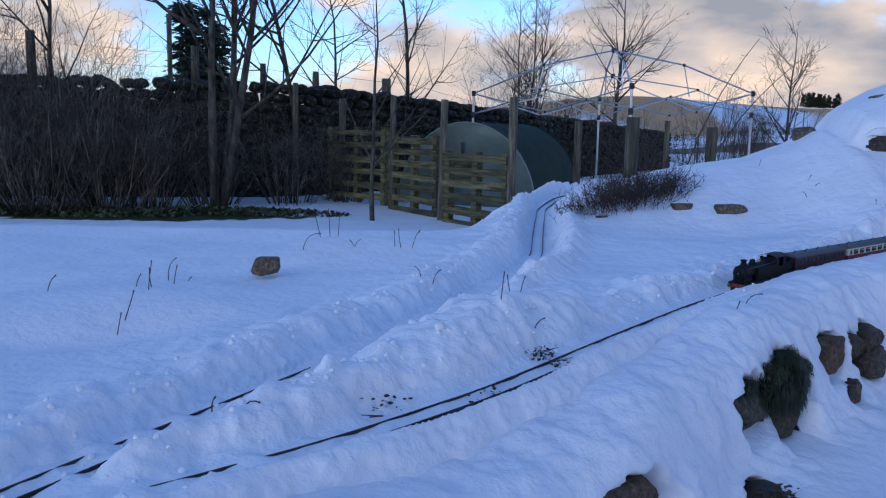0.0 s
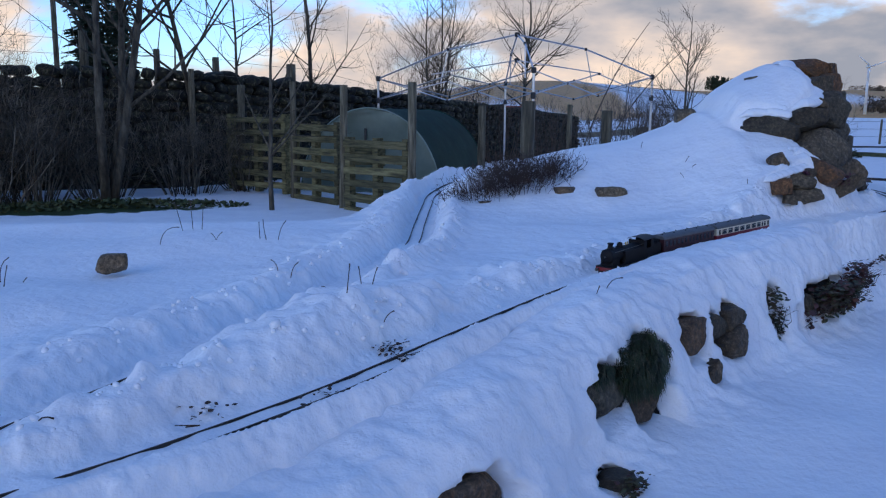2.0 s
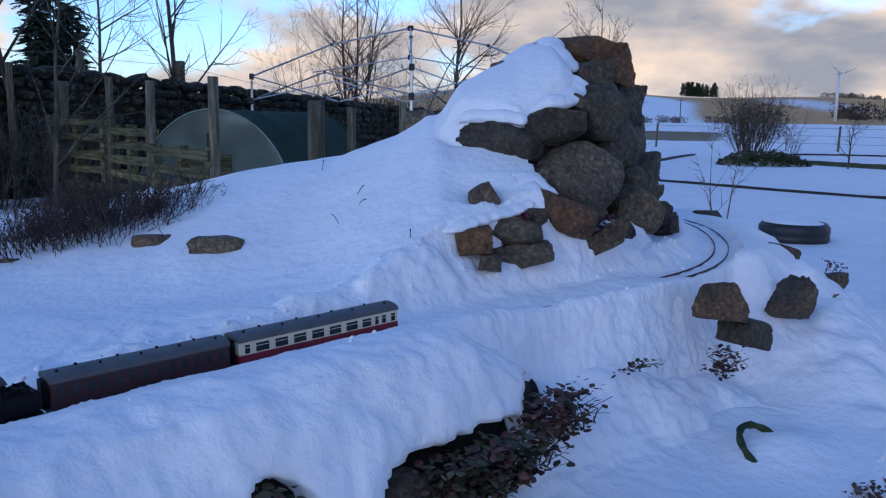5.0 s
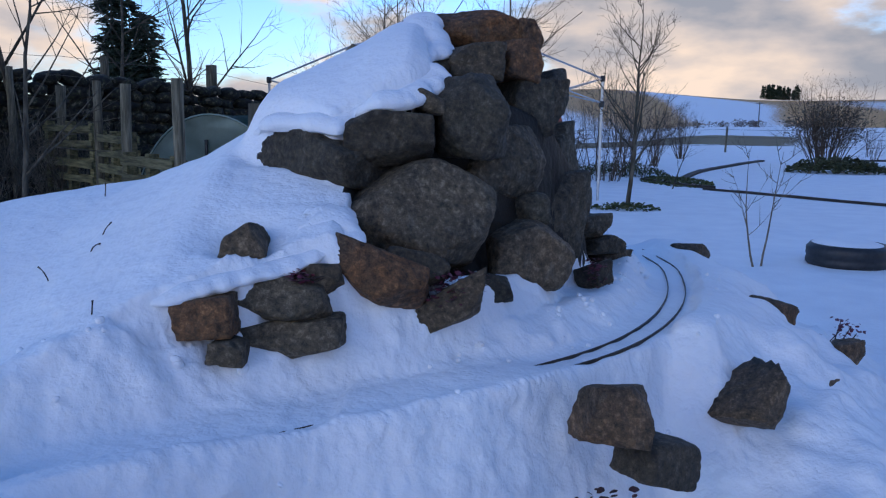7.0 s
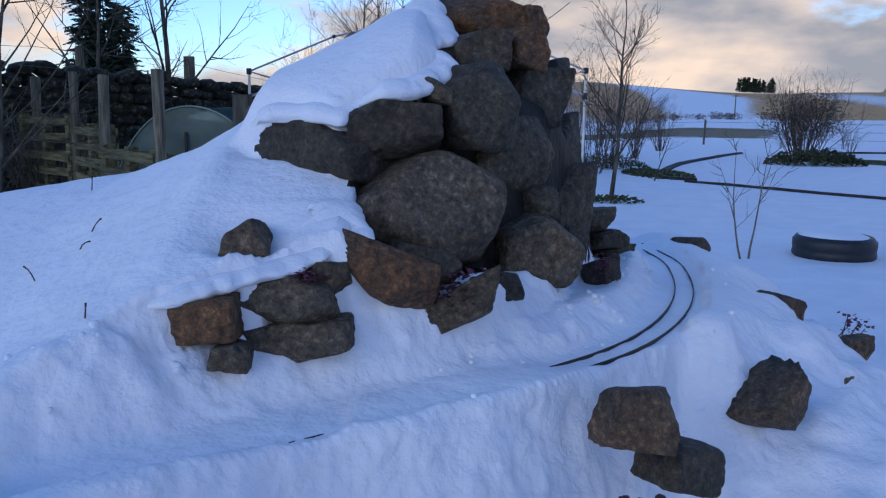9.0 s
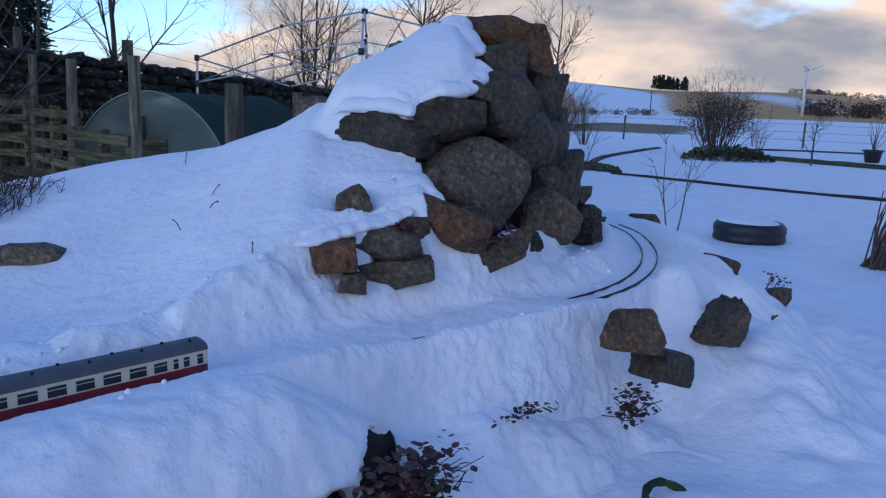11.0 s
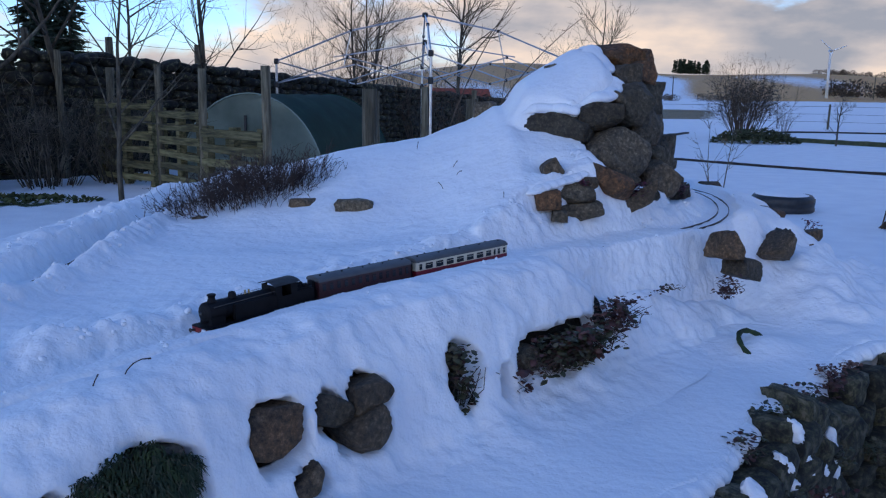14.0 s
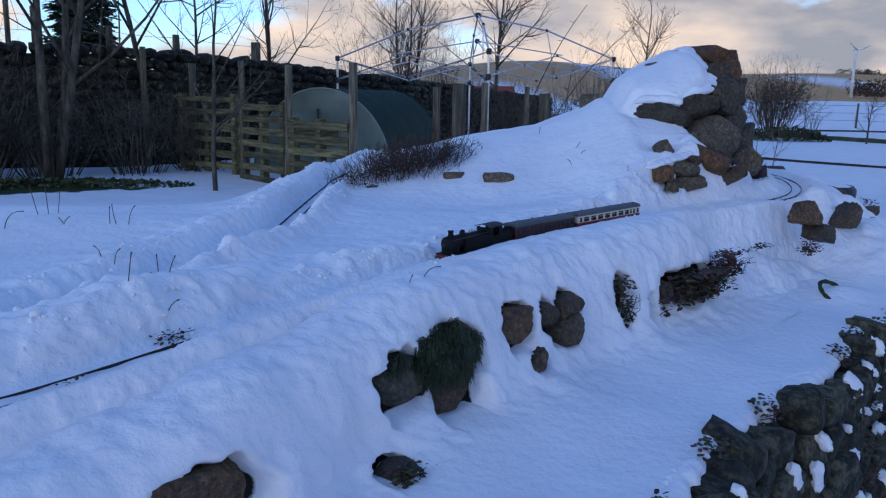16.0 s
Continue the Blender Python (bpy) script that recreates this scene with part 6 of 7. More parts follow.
for i, (px, py, n) in enumerate(((0.02, 2.10, 60), (-0.09, 1.80, 40), (-0.33, 1.66, 24), (0.06, 2.06, 40), (-0.28, 1.70, 12))):
    leafy_clump(px, py, height(px, py) + 0.004, 0.05, 0.03, 0.015, 57, n, 0.011, 60 + i, "tiny dark withered plant poking out of the snow bank", ((HEATHER, 1.0, "foliage"),))
seed_head(3.375, 5.30, 0.17, 6, 1, SEDUM, "dead stonecrop stems with dark red seed heads")

# stones on the mound, the plateau and by the track
boulder(-0.945, 2.73, 1.01, 0.095, 0.07, 0.065, 20, 0, 71, 0.2, 3, label="small mossy stone lying on the snow", group="loose stones", category="stone", name="stone")
boulder(0.76, 4.41, 1.09, 0.14, 0.12, 0.10, 10, 0, 72, 0.3, 3, label="half-buried brown stone beside the heather", group="loose stones", category="stone", name="stone")
boulder(0.99, 4.34, 1.095, 0.17, 0.12, 0.10, 10, 0, 73, 0.1, 3, label="flat half-buried grey stone in the snow", group="loose stones", category="stone", name="stone")
boulder(0.58, 4.25, 1.035, 0.10, 0.08, 0.035, 10, 0, 74, 0.1, 3, label="flat half-buried grey stone in the snow", group="loose stones", category="stone", name="stone")
boulder(0.33, 4.33, 1.045, 0.07, 0.06, 0.04, 10, 0, 75, 0.1, 3, label="flat half-buried grey stone in the snow", group="loose stones", category="stone", name="stone")
boulder(1.60, 5.26, 1.495, 0.13, 0.12, 0.13, 10, 0, 76, 0.1, 3, label="dark stone showing on the crest of the mound", group="loose stones", category="stone", name="stone")
boulder(1.935, 5.0, 1.70, 0.12, 0.1, 0.09, 10, 0, 78, 0.1, 3, label="dark stone under the snow cap", group="loose stones", category="stone", name="stone")
boulder(3.16, 4.72, 0.83, 0.09, 0.07, 0.04, 30, 0, 79, 0.4, 3, label="brown stone half-buried in the snow slope", group="loose stones", category="stone", name="stone")
boulder(3.22, 4.88, 0.86, 0.06, 0.05, 0.04, 30, 0, 80, 0.4, 3, label="brown stone half-buried in the snow slope", group="loose stones", category="stone", name="stone")


# ---- lower retaining wall ----
def offset_point(s, d):
    a, b = at_length(FRONT_LINE, FRONT_CUM, s), at_length(FRONT_LINE, FRONT_CUM, s + 0.02)
    n = (b - a) / np.linalg.norm(b - a)
    return a + np.array([n[1], -n[0]]) * d, math.degrees(math.atan2(n[1], n[0]))


def retaining_wall():
    wall = thing("wall_terrace", label="low rough fieldstone retaining wall with snow in its joints", category="wall", kind="structure")
    rnd = random.Random(12)
    meshes = [mesh_of("stone", boulder_bm(0.2, 0.17, 0.15, 300 + i, 3, 2.05, 7, 0.06), TERRACE_STONE) for i in range(14)]
    snows = [mesh_of("snow_patch", boulder_bm(0.2, 0.2, 0.12, 400 + i, 3, 0.8, 0, 0.34), SNOW) for i in range(6)]
    def edge_at(s, out):
        p, turn = offset_point(s, 0.9)
        for _ in range(3):
            p, turn = offset_point(s, float(wall_offset(p[0])) + out)
        return p, turn
    for row in range(7):
        s = 1.2 + rnd.uniform(0, 0.1)
        while s < 5.9:
            L = rnd.uniform(0.07, 0.17)
            ragged = 0.05 * math.sin(s * 7.0) + 0.04 * math.sin(s * 17 + 1)
            rim, turn = edge_at(s + L / 2, -0.06)
            top = height(*rim)
            p, turn = edge_at(s + L / 2, 0.065 + 0.018 * row + rnd.uniform(-0.02, 0.02))
            z = min(top, 0.72) - 0.10 + ragged * 0.6 - row * 0.105 + rnd.uniform(-0.02, 0.02)
            ob = new("stone", rnd.choice(meshes))
            ob.parent = wall
            ob.matrix_basis = pose(p[0], p[1], z, rnd.uniform(-8, 8), rnd.uniform(-16, 16), turn + rnd.uniform(-12, 12)) @ Matrix.Diagonal((L / 0.17, rnd.uniform(0.8, 1.0), rnd.uniform(0.7, 1.05), 1))
            if rnd.random() < 0.34 and row < 6:
                q, turn = edge_at(s + L / 2, 0.145 + 0.018 * row)
                ob = new("snow_patch", rnd.choice(snows))
                ob.matrix_basis = pose(q[0], q[1], z + 0.05, -25, rnd.uniform(-40, 40), turn) @ Matrix.Diagonal((rnd.uniform(0.12, 0.42), 0.2, rnd.uniform(0.2, 0.75), 1))
                tagged(ob, "white snow lodged in a joint of the wall", "snow", "snow in the wall")
            s += L
    rim = [edge_at(s, 0.02)[0] for s in np.arange(1.2, 5.9, 0.12)]
    snow_edge([(*p, height(*edge_at(s, -0.08)[0]) - 0.05) for p, s in zip(rim, np.arange(1.2, 5.9, 0.12))], 0.05, "ragged snow hanging over the top of the retaining wall")
    dark, mixed, red, plum = ((DARK_LEAF, 1.0, "foliage"),), ((DARK_LEAF, 0.6, "foliage"), (RED_LEAF, 0.4, "brown_foliage")), ((RED_LEAF, 1.0, "brown_foliage"),), ((SEDUM, 1.0, "foliage"),)
    for i, (s, dz, m, c) in enumerate(((2.55, 0.0, dark, 90), (3.0, 0.0, mixed, 120), (3.6, 0.0, mixed, 120), (4.35, 0.0, mixed, 110), (4.6, 0.01, dark, 110), (4.95, 0.0, mixed, 120), (5.2, 0.0, red, 260), (5.32, -0.03, red, 260), (5.75, 0.0, dark, 90), (2.9, -0.2, plum, 60), (3.3, -0.25, dark, 60)) + tuple((4.15 + 0.1 * j, -0.08 - 0.09 * (j * 7 % 5), (dark, mixed, red, dark)[j % 4], 80) for j in range(17))):
        p, turn = edge_at(s, 0.04 if dz > -0.1 else 0.2)
        rim, turn = edge_at(s, -0.06)
        leafy_clump(p[0], p[1], height(*rim) + dz - 0.01, 0.065, 0.05, 0.035, turn, c, 0.018, 20 + i, "withered trailing plant on top of the retaining wall", m)


retaining_wall()


# ---- snow clods along the cuttings ----
def clods():
    rnd = random.Random(21)
    rest = []
    base = [boulder_bm(1, 1, 0.8, 500 + i, 2, 1.2, 2, 0.07) for i in range(4)]
    src = []
    for b in base:
        me = bpy.data.meshes.new("clod")
        b.to_mesh(me)
        b.free()
        src.append(me)
    for line, cum_end, lo in ((FRONT_LINE, 6.6, 0.6), (BACK_LINE, 5.2, 0.4)):
        cum = np.concatenate([[0], np.cumsum(np.linalg.norm(np.diff(line, axis=0), axis=1))])
        for _ in range(330 if line is BACK_LINE else 260):
            s = rnd.uniform(lo, min(cum_end, cum[-1] - 0.05))
            a, b = at_length(line, cum, s), at_length(line, cum, s + 0.02)
            n = (b - a) / np.linalg.norm(b - a)
            side = rnd.choice((-1, 1)) if line is BACK_LINE else (-1 if rnd.random() < 0.8 else 1)
            d = side * abs(rnd.gauss(0.15, 0.045))
            x, y = a + np.array([n[1], -n[0]]) * d
            size = rnd.uniform(0.006, 0.016) if rnd.random() < 0.96 else rnd.uniform(0.016, 0.028)
            if abs(d) < 0.09:
                size = min(size, 0.012)
            rest.append((rnd.choice(src), pose(x, y, height(x, y) + size * 0.12, rnd.uniform(0, 40), rnd.uniform(0, 40), rnd.uniform(0, 360)) @ Matrix.Scale(size, 4)))
    ob = merged("snow_clods", rest, SNOW)
    tagged(ob, "loose crumbled snow along the ploughed cuttings", "snow", kind="stuff")


clods()


# ---- the garden beyond ----
def tyre(x, y, r, label):
    z = height(x, y)
    t = thing("tyre", x, y, z - 0.025, 0, label, "tyre")
    bm = bmesh.new()
    prof = [(r * 0.62, 0.02), (r * 0.9, 0.0), (r, 0.04), (r, 0.07), (r * 0.985, 0.08), (r * 0.985, 0.10), (r, 0.11), (r, 0.17), (r * 0.9, 0.21), (r * 0.62, 0.19)]
    rings = []
    for q, h in prof:
        rings.append([bm.verts.new((q * math.cos(a), q * math.sin(a), h)) for a in (2 * math.pi * k / 40 for k in range(40))])
    for r0, r1 in zip(rings, rings[1:] + rings[:1]):
        for k in range(40):
            bm.faces.new((r0[k], r0[(k + 1) % 40], r1[(k + 1) % 40], r1[k]))
    part("casing", bm, PLASTIC, t, smooth=True)
    bm = bmesh.new()
    lathe(bm, [(r * 0.9, -0.06), (r * 0.92, 0.125), (r * 0.8, 0.16), (r * 0.5, 0.185), (r * 0.15, 0.19)], 32)
    ob = part("snow_fill", bm, SNOW, None, smooth=True)
    ob.matrix_basis = pose(x, y, z + 0.035, 4, 3, 0)
    tagged(ob, "snow heaped inside the old tyre", "snow")


tyre(5.32, 9.95, 0.34, "old black car tyre lying in the snow")
tree(4.5, 9.7, 1.1, 0.010, 21, (0.05, 0), (7, 3), 3, "small bare sapling with few branches in the lawn", 2, 0.1, 0.28, DRY_STEM)
tree(5.42, 18.2, 1.3, 0.014, 22, (0, 0), (6, 3), 3, "thin bare sapling on the lawn")
tree(12.9, 23.9, 1.5, 0.03, 23, (0, 0), (14, 6, 3), 4, "small bare rounded fruit tree in the lawn", wander=0.2)
shrub(11.9, 28.2, 2.7, 0.55, 60, 0.018, 80, "large rounded brown shrub with withered leaves", (8, 5), TWIG, "garden shrubs", 0.2, 0.4)
def withered_leaves(x, y, rx, rz, zc, n, seed):
    rnd = random.Random(seed)
    t = thing("withered_leaves", x, y, height(x, y), 0, "withered brown leaves clinging to the rounded shrub", "leaves", kind="stuff")
    bm = bmesh.new()
    while n > 0:
        v = Vector((rnd.gauss(0, 0.5), rnd.gauss(0, 0.5), rnd.gauss(0, 0.5)))
        if v.length < 1.15:
            leaf(bm, rnd, Vector((v.x * rx, v.y * rx, zc + v.z * rz)), 0.07, 0.0)
            n -= 1
    part("foliage", bm, DRY_STEM, t)


shrub(17.5, 38.5, 1.7, 0.2, 9, 0.012, 81, "sparse upright shrub at the field fence", (4, 2), TWIG, "garden shrubs")
shrub(6.6, 27, 2.2, 0.35, 24, 0.012, 82, "leafless brown shrub by the field fence", (6, 4), TWIG, "garden shrubs")
shrub(8.6, 33, 2.0, 0.4, 24, 0.012, 83, "leafless brown shrub by the field fence", (6, 4), TWIG, "garden shrubs")
shrub(15.6, 33.5, 1.1, 0.3, 14, 0.010, 84, "sparse dry stems by the field fence", (3, 2), DRY_STEM, "garden shrubs")
GREEN_MAT = mat("low_evergreen", [(0.3, (0.016, 0.022, 0.008)), (0.5, (0.045, 0.055, 0.020)), (0.7, (0.11, 0.105, 0.05))], 5, 0.85, 0)
GRASS = mat("winter_grass", [(0.3, (0.03, 0.042, 0.012)), (0.5, (0.06, 0.075, 0.025)), (0.7, (0.12, 0.115, 0.05))], 5, 0.9, 0)


def low_mat(x, y, rx, ry, h, n, seed, label, material, turn=0, size=0.09):
    rnd = random.Random(seed)
    t = thing("ground_cover", x, y, height(x, y), turn, label, "plant", "ground cover")
    bm = bmesh.new()
    for _ in range(n):
        a, q = rnd.uniform(0, 6.28), rnd.uniform(0, 1) ** 0.5
        p = Vector((rx * q * math.cos(a), ry * q * math.sin(a), h * (1 - q ** 3) * rnd.uniform(0.2, 1)))
        leaf(bm, rnd, p, size, 0.7)
    part("foliage", bm, material, t)


withered_leaves(11.9, 28.2, 1.25, 0.8, 1.3, 2000, 6)
low_mat(11.1, 25.2, 1.35, 0.8, 0.42, 1500, 1, "low spreading dark evergreen mat on the lawn", GREEN_MAT)
low_mat(5.9, 20.3, 0.7, 1.6, 0.06, 1300, 2, "patch of bare winter grass in the snow", GRASS, 0, 0.06)
low_mat(4.0, 14.2, 0.5, 0.25, 0.08, 300, 3, "bare grass round the young tree", GRASS, 0, 0.05)
low_mat(5.0, 22.5, 1.2, 0.8, 0.35, 2200, 4, "yellow-green grassy clump by the fence", GRASS, 0, 0.045)
low_mat(-3.9, 10.0, 1.5, 0.35, 0.07, 900, 5, "bare green grass in front of the thicket", GRASS, 8, 0.06)
low_mat(-6.2, 9.4, 1.9, 0.4, 0.07, 1100, 6, "bare green grass in front of the thicket", GRASS, 4, 0.06)

EDGING = mat("dark_edging", [(0.3, (0.014, 0.011, 0.010)), (0.7, (0.05, 0.038, 0.032))], 8, 0.85, 0.3, 20)


def edging(pts, h, w, label, material=EDGING):
    line = curve_through(pts, 0.25)
    bm = bmesh.new()
    rows = []
    for i, p in enumerate(line):
        d = line[min(i + 1, len(line) - 1)] - line[max(i - 1, 0)]
        n = np.array([-d[1], d[0]]) / np.linalg.norm(d) * w / 2
        z = height(*p)
        wob = 0.25 * h * noise.noise((p[0] * 1.7, p[1] * 1.7, 0))
        rows.append([bm.verts.new((*(p - n), z - 0.05)), bm.verts.new((*(p - n * 0.8), z + h + wob)), bm.verts.new((*(p + n * 0.8), z + h + wob)), bm.verts.new((*(p + n), z - 0.05))])
    for r0, r1 in zip(rows, rows[1:]):
        for k in range(3):
            bm.faces.new((r0[k], r0[k + 1], r1[k + 1], r1[k]))
    tagged(part("bed_edging", bm, material), label, "garden edging", "bed edgings")


edging([(6.0, 18.2), (7.0, 17.2), (8.4, 15.3), (10.5, 12.6), (13, 9.5)], 0.045, 0.07, "dark timber bed edging running across the lawn")
edging([(5.3, 20.8), (5.9, 19.0), (6.3, 18.6)], 0.05, 0.16, "dark curved earth edging round the lawn")
edging([(6.0, 20.5), (7.2, 24), (9.2, 28), (11.2, 32)], 0.05, 0.2, "dark brown earth edging behind the lawn")
edging([(12.6, 26.8), (13.6, 24.6), (15.0, 22.6), (17.5, 19.5)], 0.12, 0.35, "dark green turf strip at the lawn edge", GREEN_MAT)
edging([(14.0, 33), (17, 33.5), (20, 33)], 0.06, 0.2, "dark earth edging behind the lawn")
edging([(12.5, 29.5), (14, 30.0)], 0.12, 0.3, "dark earth edging behind the lawn")


def field_fence():
    pts = [(3.0, 37.0), (7.4, 40), (12.4, 41.6), (16.2, 40.8), (20.0, 38.9), (24.5, 36.6), (30, 34)]
    for i, (x, y) in enumerate(pts):
        z = height(x, y)
        post(x, y, z + 1.15, 0.06, (0.05 * (-1) ** i, 0), seed=40 + i, label="thin wooden field fence post in the snow")
    for dz in (0.35, 0.7, 1.05):
        wire_run([(x, y, height(x, y) + dz) for x, y in pts], "thin wire of the field fence", 0.008)


field_fence()


def brush_pile(x, y):
    rnd = random.Random(4)
    t = thing("brush_pile", x, y, height(x, y), 0, "fan of dark woven twigs leaning in the snow", "brushwood")
    bm = bmesh.new()
    for k in range(130):
        a = radians(rnd.uniform(20, 88))
        b = rnd.uniform(-0.25, 0.25)
        L = rnd.uniform(0.45, 0.75)
        o = Vector((rnd.uniform(0, 0.5), rnd.uniform(-0.1, 0.1), 0))
        tube(bm, [o, o + Vector((math.cos(a) * 0.5, b * 0.5, math.sin(a) * 0.55)) * L, o + Vector((math.cos(a) * 1.1, b, math.sin(a) * 0.85)) * L], [0.008, 0.007, 0.004], 5)
    part("stalk_mass", bm, TWIG, t)


brush_pile(5.7, 8.55)


def pot_rim(x, y):
    t = thing("flower_pot", x, y, height(x, y) - 0.02, 30, "mossy rim of a garden pot buried in snow", "pot")
    bm = bmesh.new()
    ring = [(0.075 * math.cos(a), 0.075 * math.sin(a), 0.05 * math.sin(a)) for a in (2 * math.pi * k / 28 for k in range(29))]
    tube(bm, ring, [0.010 + 0.002 * math.sin(k * 2.3) for k in range(29)], 8)
    part("rim", bm, MOSS, t, smooth=True)
    bm = bmesh.new()
    lathe(bm, [(0.055, -0.10), (0.07, -0.02), (0.062, -0.02), (0.05, -0.09)], 24)
    part("bowl", bm, SOIL, t)


pot_rim(2.60, 3.93)


def flower_tub(x, y):
    t = thing("flower_tub", x, y, height(x, y) - 0.02, 0, "black plastic flower tub with bare twigs on the snowy lawn", "flower pot")
    bm = bmesh.new()
    lathe(bm, [(0.20, 0.0), (0.27, 0.36), (0.31, 0.37), (0.31, 0.42), (0.26, 0.42), (0.24, 0.34)], 24)
    part("tub", bm, PLASTIC, t, smooth=True)
    bm = bmesh.new()
    lathe(bm, [(0.25, 0.33), (0.18, 0.385), (0.05, 0.40)], 20)
    part("snow_top", bm, SNOW, t, smooth=True)
    rnd = random.Random(31)
    bm = bmesh.new()
    for _ in range(9):
        d = Vector((rnd.gauss(0, 0.3), rnd.gauss(0, 0.3), 1)).normalized()
        L = rnd.uniform(0.6, 1.2)
        tube(bm, [(0, 0, 0.35), d * 0.5 * L + Vector((0, 0, 0.35)), d * L + Vector((rnd.gauss(0, 0.05), 0, 0.35))], [0.012, 0.009, 0.004], 5)
    part("twigs", bm, TWIG, t, smooth=True)


flower_tub(16.4, 27.0)


# ---- distance ----
def turbine(x, y):
    z = height(x, y)
    t = thing("wind_turbine", x, y, z, 0, "white three-bladed wind turbine on the far field", "wind turbine")
    WHITE = mat("turbine_white", [(0.3, (0.72, 0.72, 0.72)), (0.7, (0.82, 0.82, 0.82))], 2, 0.4, 0)
    bm = bmesh.new(); tube(bm, [(0, 0, -1), (0, 0, 13)], [0.45, 0.28], 14); part("mast", bm, WHITE, t, smooth=True)
    bm = bmesh.new(); tube(bm, [(0, 0.9, 13.1), (0, 0.3, 13.2), (0, -0.9, 13.1)], [0.3, 0.42, 0.25], 12); part("nacelle", bm, WHITE, t, smooth=True)
    for k in range(3):
        a = radians(20 + 120 * k)
        d = Vector((math.cos(a), 0, math.sin(a)))
        bm = bmesh.new()
        tube(bm, [Vector((0, -1.0, 13.1)) + d * q for q in (0.2, 1.2, 2.8, 4.6)], [0.16, 0.22, 0.15, 0.05], 6); part("blade", bm, WHITE, t, smooth=True)


turbine(114.5, 233.5)


def utility_pole(x, y, h, label="thin wooden utility pole on the far field"):
    t = thing("utility_pole", x, y, height(x, y) - 0.3, 0, label, "utility pole", "utility poles")
    bm = bmesh.new(); tube(bm, [(0, 0, 0), (0, 0, h)], [0.14, 0.10], 8); p = part("pole", bm, POST_WOOD, t)
    bm = bmesh.new(); box(bm, -0.9, -0.06, h - 0.5, 0.9, 0.06, h - 0.36); part("crossarm", bm, POST_WOOD, t)


utility_pole(-33, 87, 7.2, "wooden utility pole behind the stone wall")
utility_pole(124, 226, 7)
utility_pole(62, 205, 6)


def far_wood(x0, y0, x1, y1, h, n, seed, label, conical=True, depth=10):
    rnd = random.Random(seed)
    bm = bmesh.new()
    for k in range(n):
        q = rnd.random()
        x, y = x0 + (x1 - x0) * q + rnd.gauss(0, 1), y0 + (y1 - y0) * q + rnd.uniform(0, depth)
        z = height(x, y)
        hh = h * rnd.uniform(0.6, 1.1)
        w = hh * (0.16 if conical else 0.55)
        for j in range(110):
            u = rnd.random()
            a = rnd.uniform(0, 6.28)
            rr = w * ((1 - u) if conical else math.sqrt(max(0, 1 - (2 * u - 1) ** 2))) * rnd.uniform(0.5, 1)
            c = Vector((x + rr * math.cos(a), y + rr * math.sin(a), z + hh * (0.12 + 0.88 * u)))
            s = hh * (0.055 if conical else 0.06)
            bm.faces.new([bm.verts.new(c + Vector((rnd.gauss(0, 1), rnd.gauss(0, 1), rnd.gauss(0, 1))) * s) for _ in range(3)])
    tagged(part("far_wood", bm, NEEDLES if conical else TWIG), label, "woodland", kind="stuff")


far_wood(221, 730, 249, 728, 12, 60, 1, "dark conifer plantation on the hill")
far_wood(119, 238, 136, 228, 5.0, 34, 2, "brown leafless scrub behind the snow field", False, 6)
far_wood(400, 850, 540, 800, 8, 90, 3, "dark wood along the hill skyline", False)
far_wood(165, 230, 230, 175, 4, 50, 4, "brown hedge behind the snow field", False)
far_wood(24, 150, 62, 160, 1.5, 60, 5, "brown leafless hedge across the fields", False)
far_wood(-14, 70, 8, 72, 2.2, 40, 6, "brown leafless hedge across the fields", False, 3)


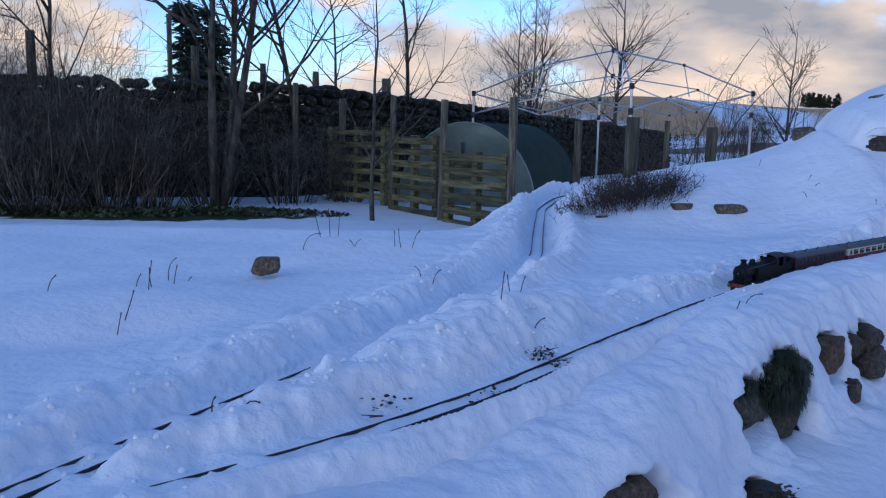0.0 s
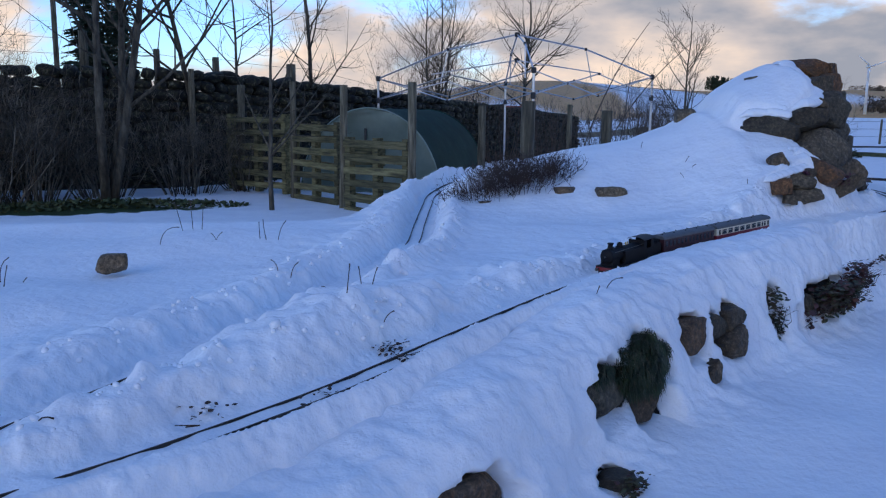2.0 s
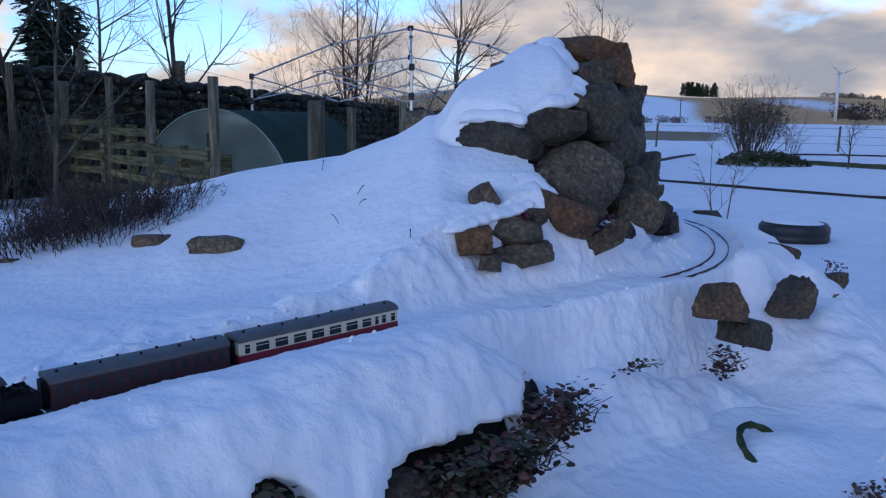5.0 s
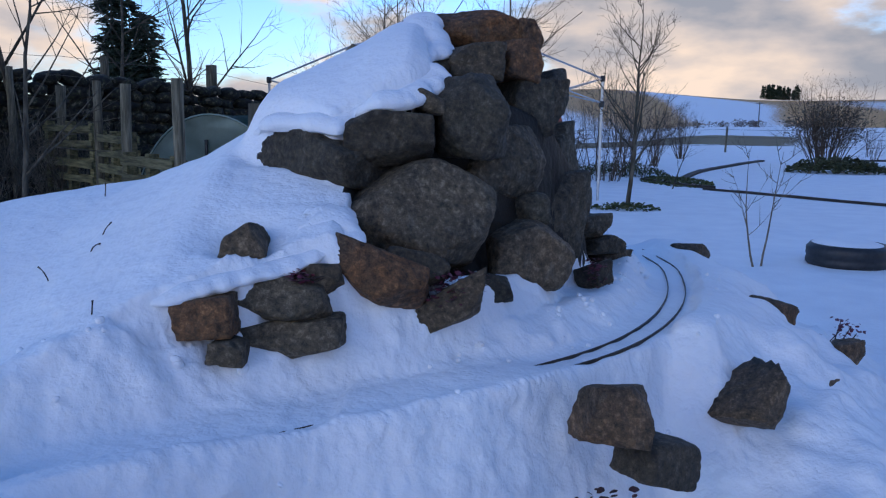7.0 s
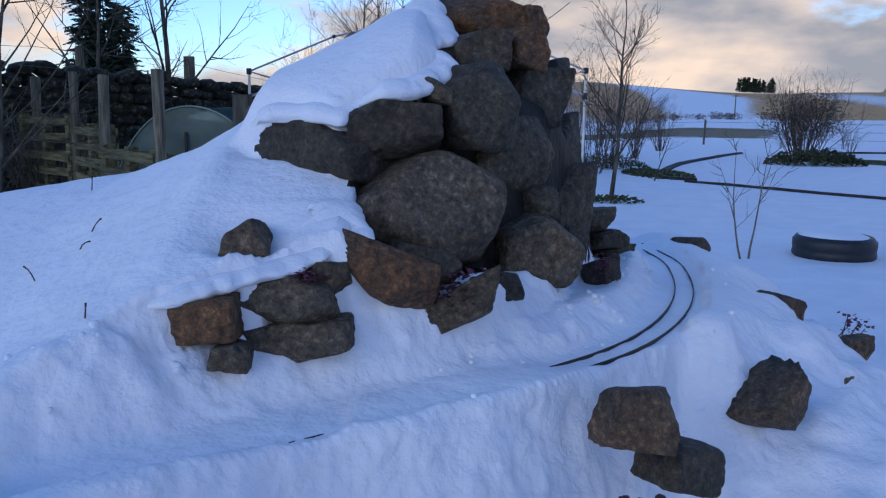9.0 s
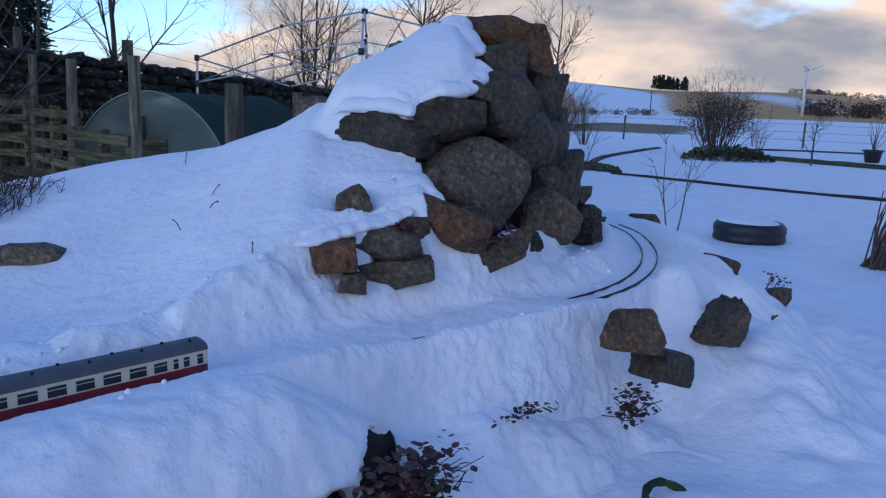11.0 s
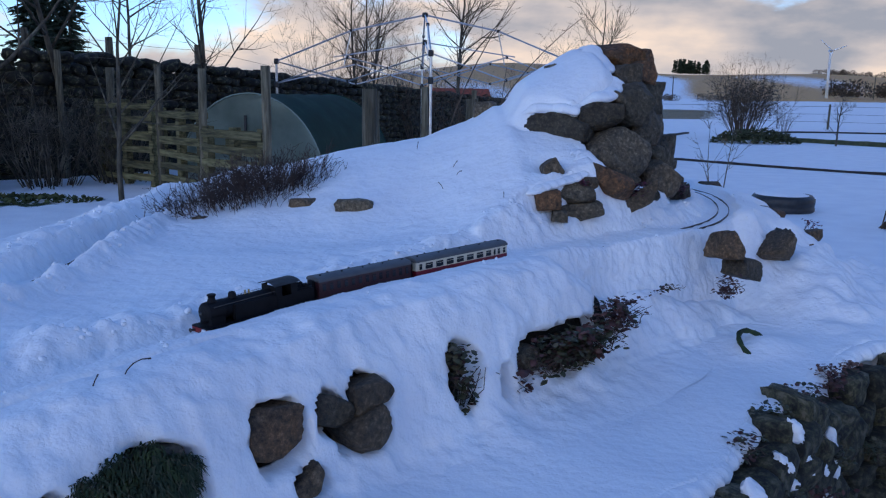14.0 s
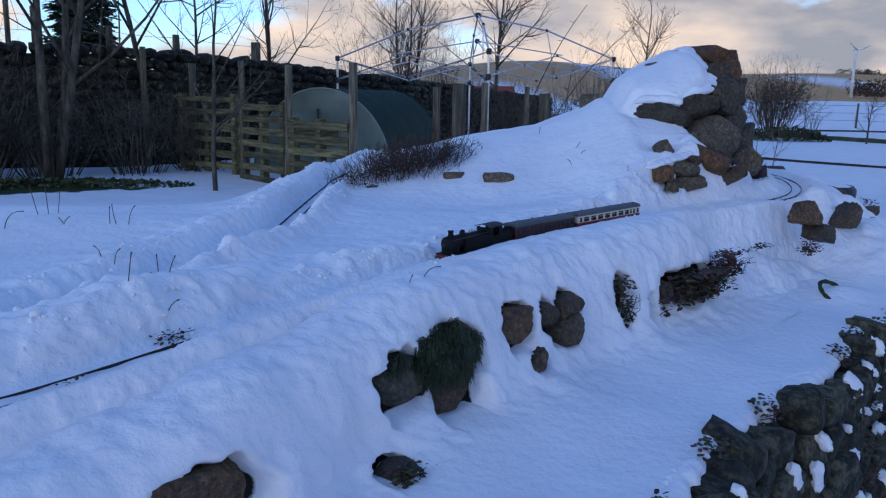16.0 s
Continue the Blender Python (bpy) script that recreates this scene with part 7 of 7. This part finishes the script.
def cottage(x, y):
    z = height(x, y)
    t = thing("house", x, y, z, 8, "distant low house with a red tiled roof", "house")
    HARL = mat("house_wall", [(0.3, (0.45, 0.42, 0.38)), (0.7, (0.55, 0.52, 0.47))], 2, 0.9, 0)
    TILE = mat("red_roof", [(0.3, (0.22, 0.045, 0.025)), (0.7, (0.34, 0.08, 0.045))], 2, 0.8, 0.2, 6)
    bm = bmesh.new(); box(bm, -2.6, -2, 0, 2.6, 2, 1.7); part("wall", bm, HARL, t)
    bm = bmesh.new()
    v = [bm.verts.new(p) for p in ((-2.8, -2.2, 1.7), (2.8, -2.2, 1.7), (2.8, 2.2, 1.7), (-2.8, 2.2, 1.7), (-2.8, 0, 3.1), (2.8, 0, 3.1))]
    for f in ((0, 1, 5, 4), (2, 3, 4, 5), (0, 4, 3), (1, 2, 5), (3, 2, 1, 0)):
        bm.faces.new([v[i] for i in f])
    part("roof", bm, TILE, t, "red tiled roof")
    for wx in (-1.3, 1.3):
        bm = bmesh.new(); box(bm, wx - 0.5, -2.05, 0.6, wx + 0.5, -1.98, 1.4); part("window", bm, WINDOW, t)


cottage(4.5, 82)

# long bent shoots behind the mound
def long_shoot(p0, p1, p2, seed):
    rnd = random.Random(seed)
    t = thing("long_shoot", *p0, 0, "long bare arching shoot rising behind the mound", "branch", "long shoots")
    a, b, c = (Vector(p) - Vector(p0) for p in (p0, p1, p2))
    pts = [a * (1 - q) ** 2 + b * 2 * q * (1 - q) + c * q * q for q in (k / 10 for k in range(11))]
    bm = bmesh.new()
    tube(bm, pts, [0.009 * (1 - 0.07 * k) for k in range(11)], 6)
    part("stem", bm, TWIG, t, smooth=True)
    bm = bmesh.new()
    for k in range(12):
        q = pts[rnd.randrange(2, 10)]
        d = Vector((rnd.gauss(0, 1), rnd.gauss(0, 0.3), rnd.uniform(0.1, 1))).normalized() * rnd.uniform(0.02, 0.08)
        tube(bm, [q, q + d], [0.003, 0.002], 4)
    part("bud_spurs", bm, TWIG, t)


long_shoot((1.3, 8.4, 0.4), (1.45, 8.4, 1.6), (2.06, 8.37, 2.43), 1)
long_shoot((1.6, 9.2, 0.4), (1.8, 9.2, 1.6), (2.9, 9.44, 2.43), 2)
long_shoot((1.9, 9.3, 0.4), (2.0, 9.3, 1.2), (2.1, 9.4, 1.9), 3)
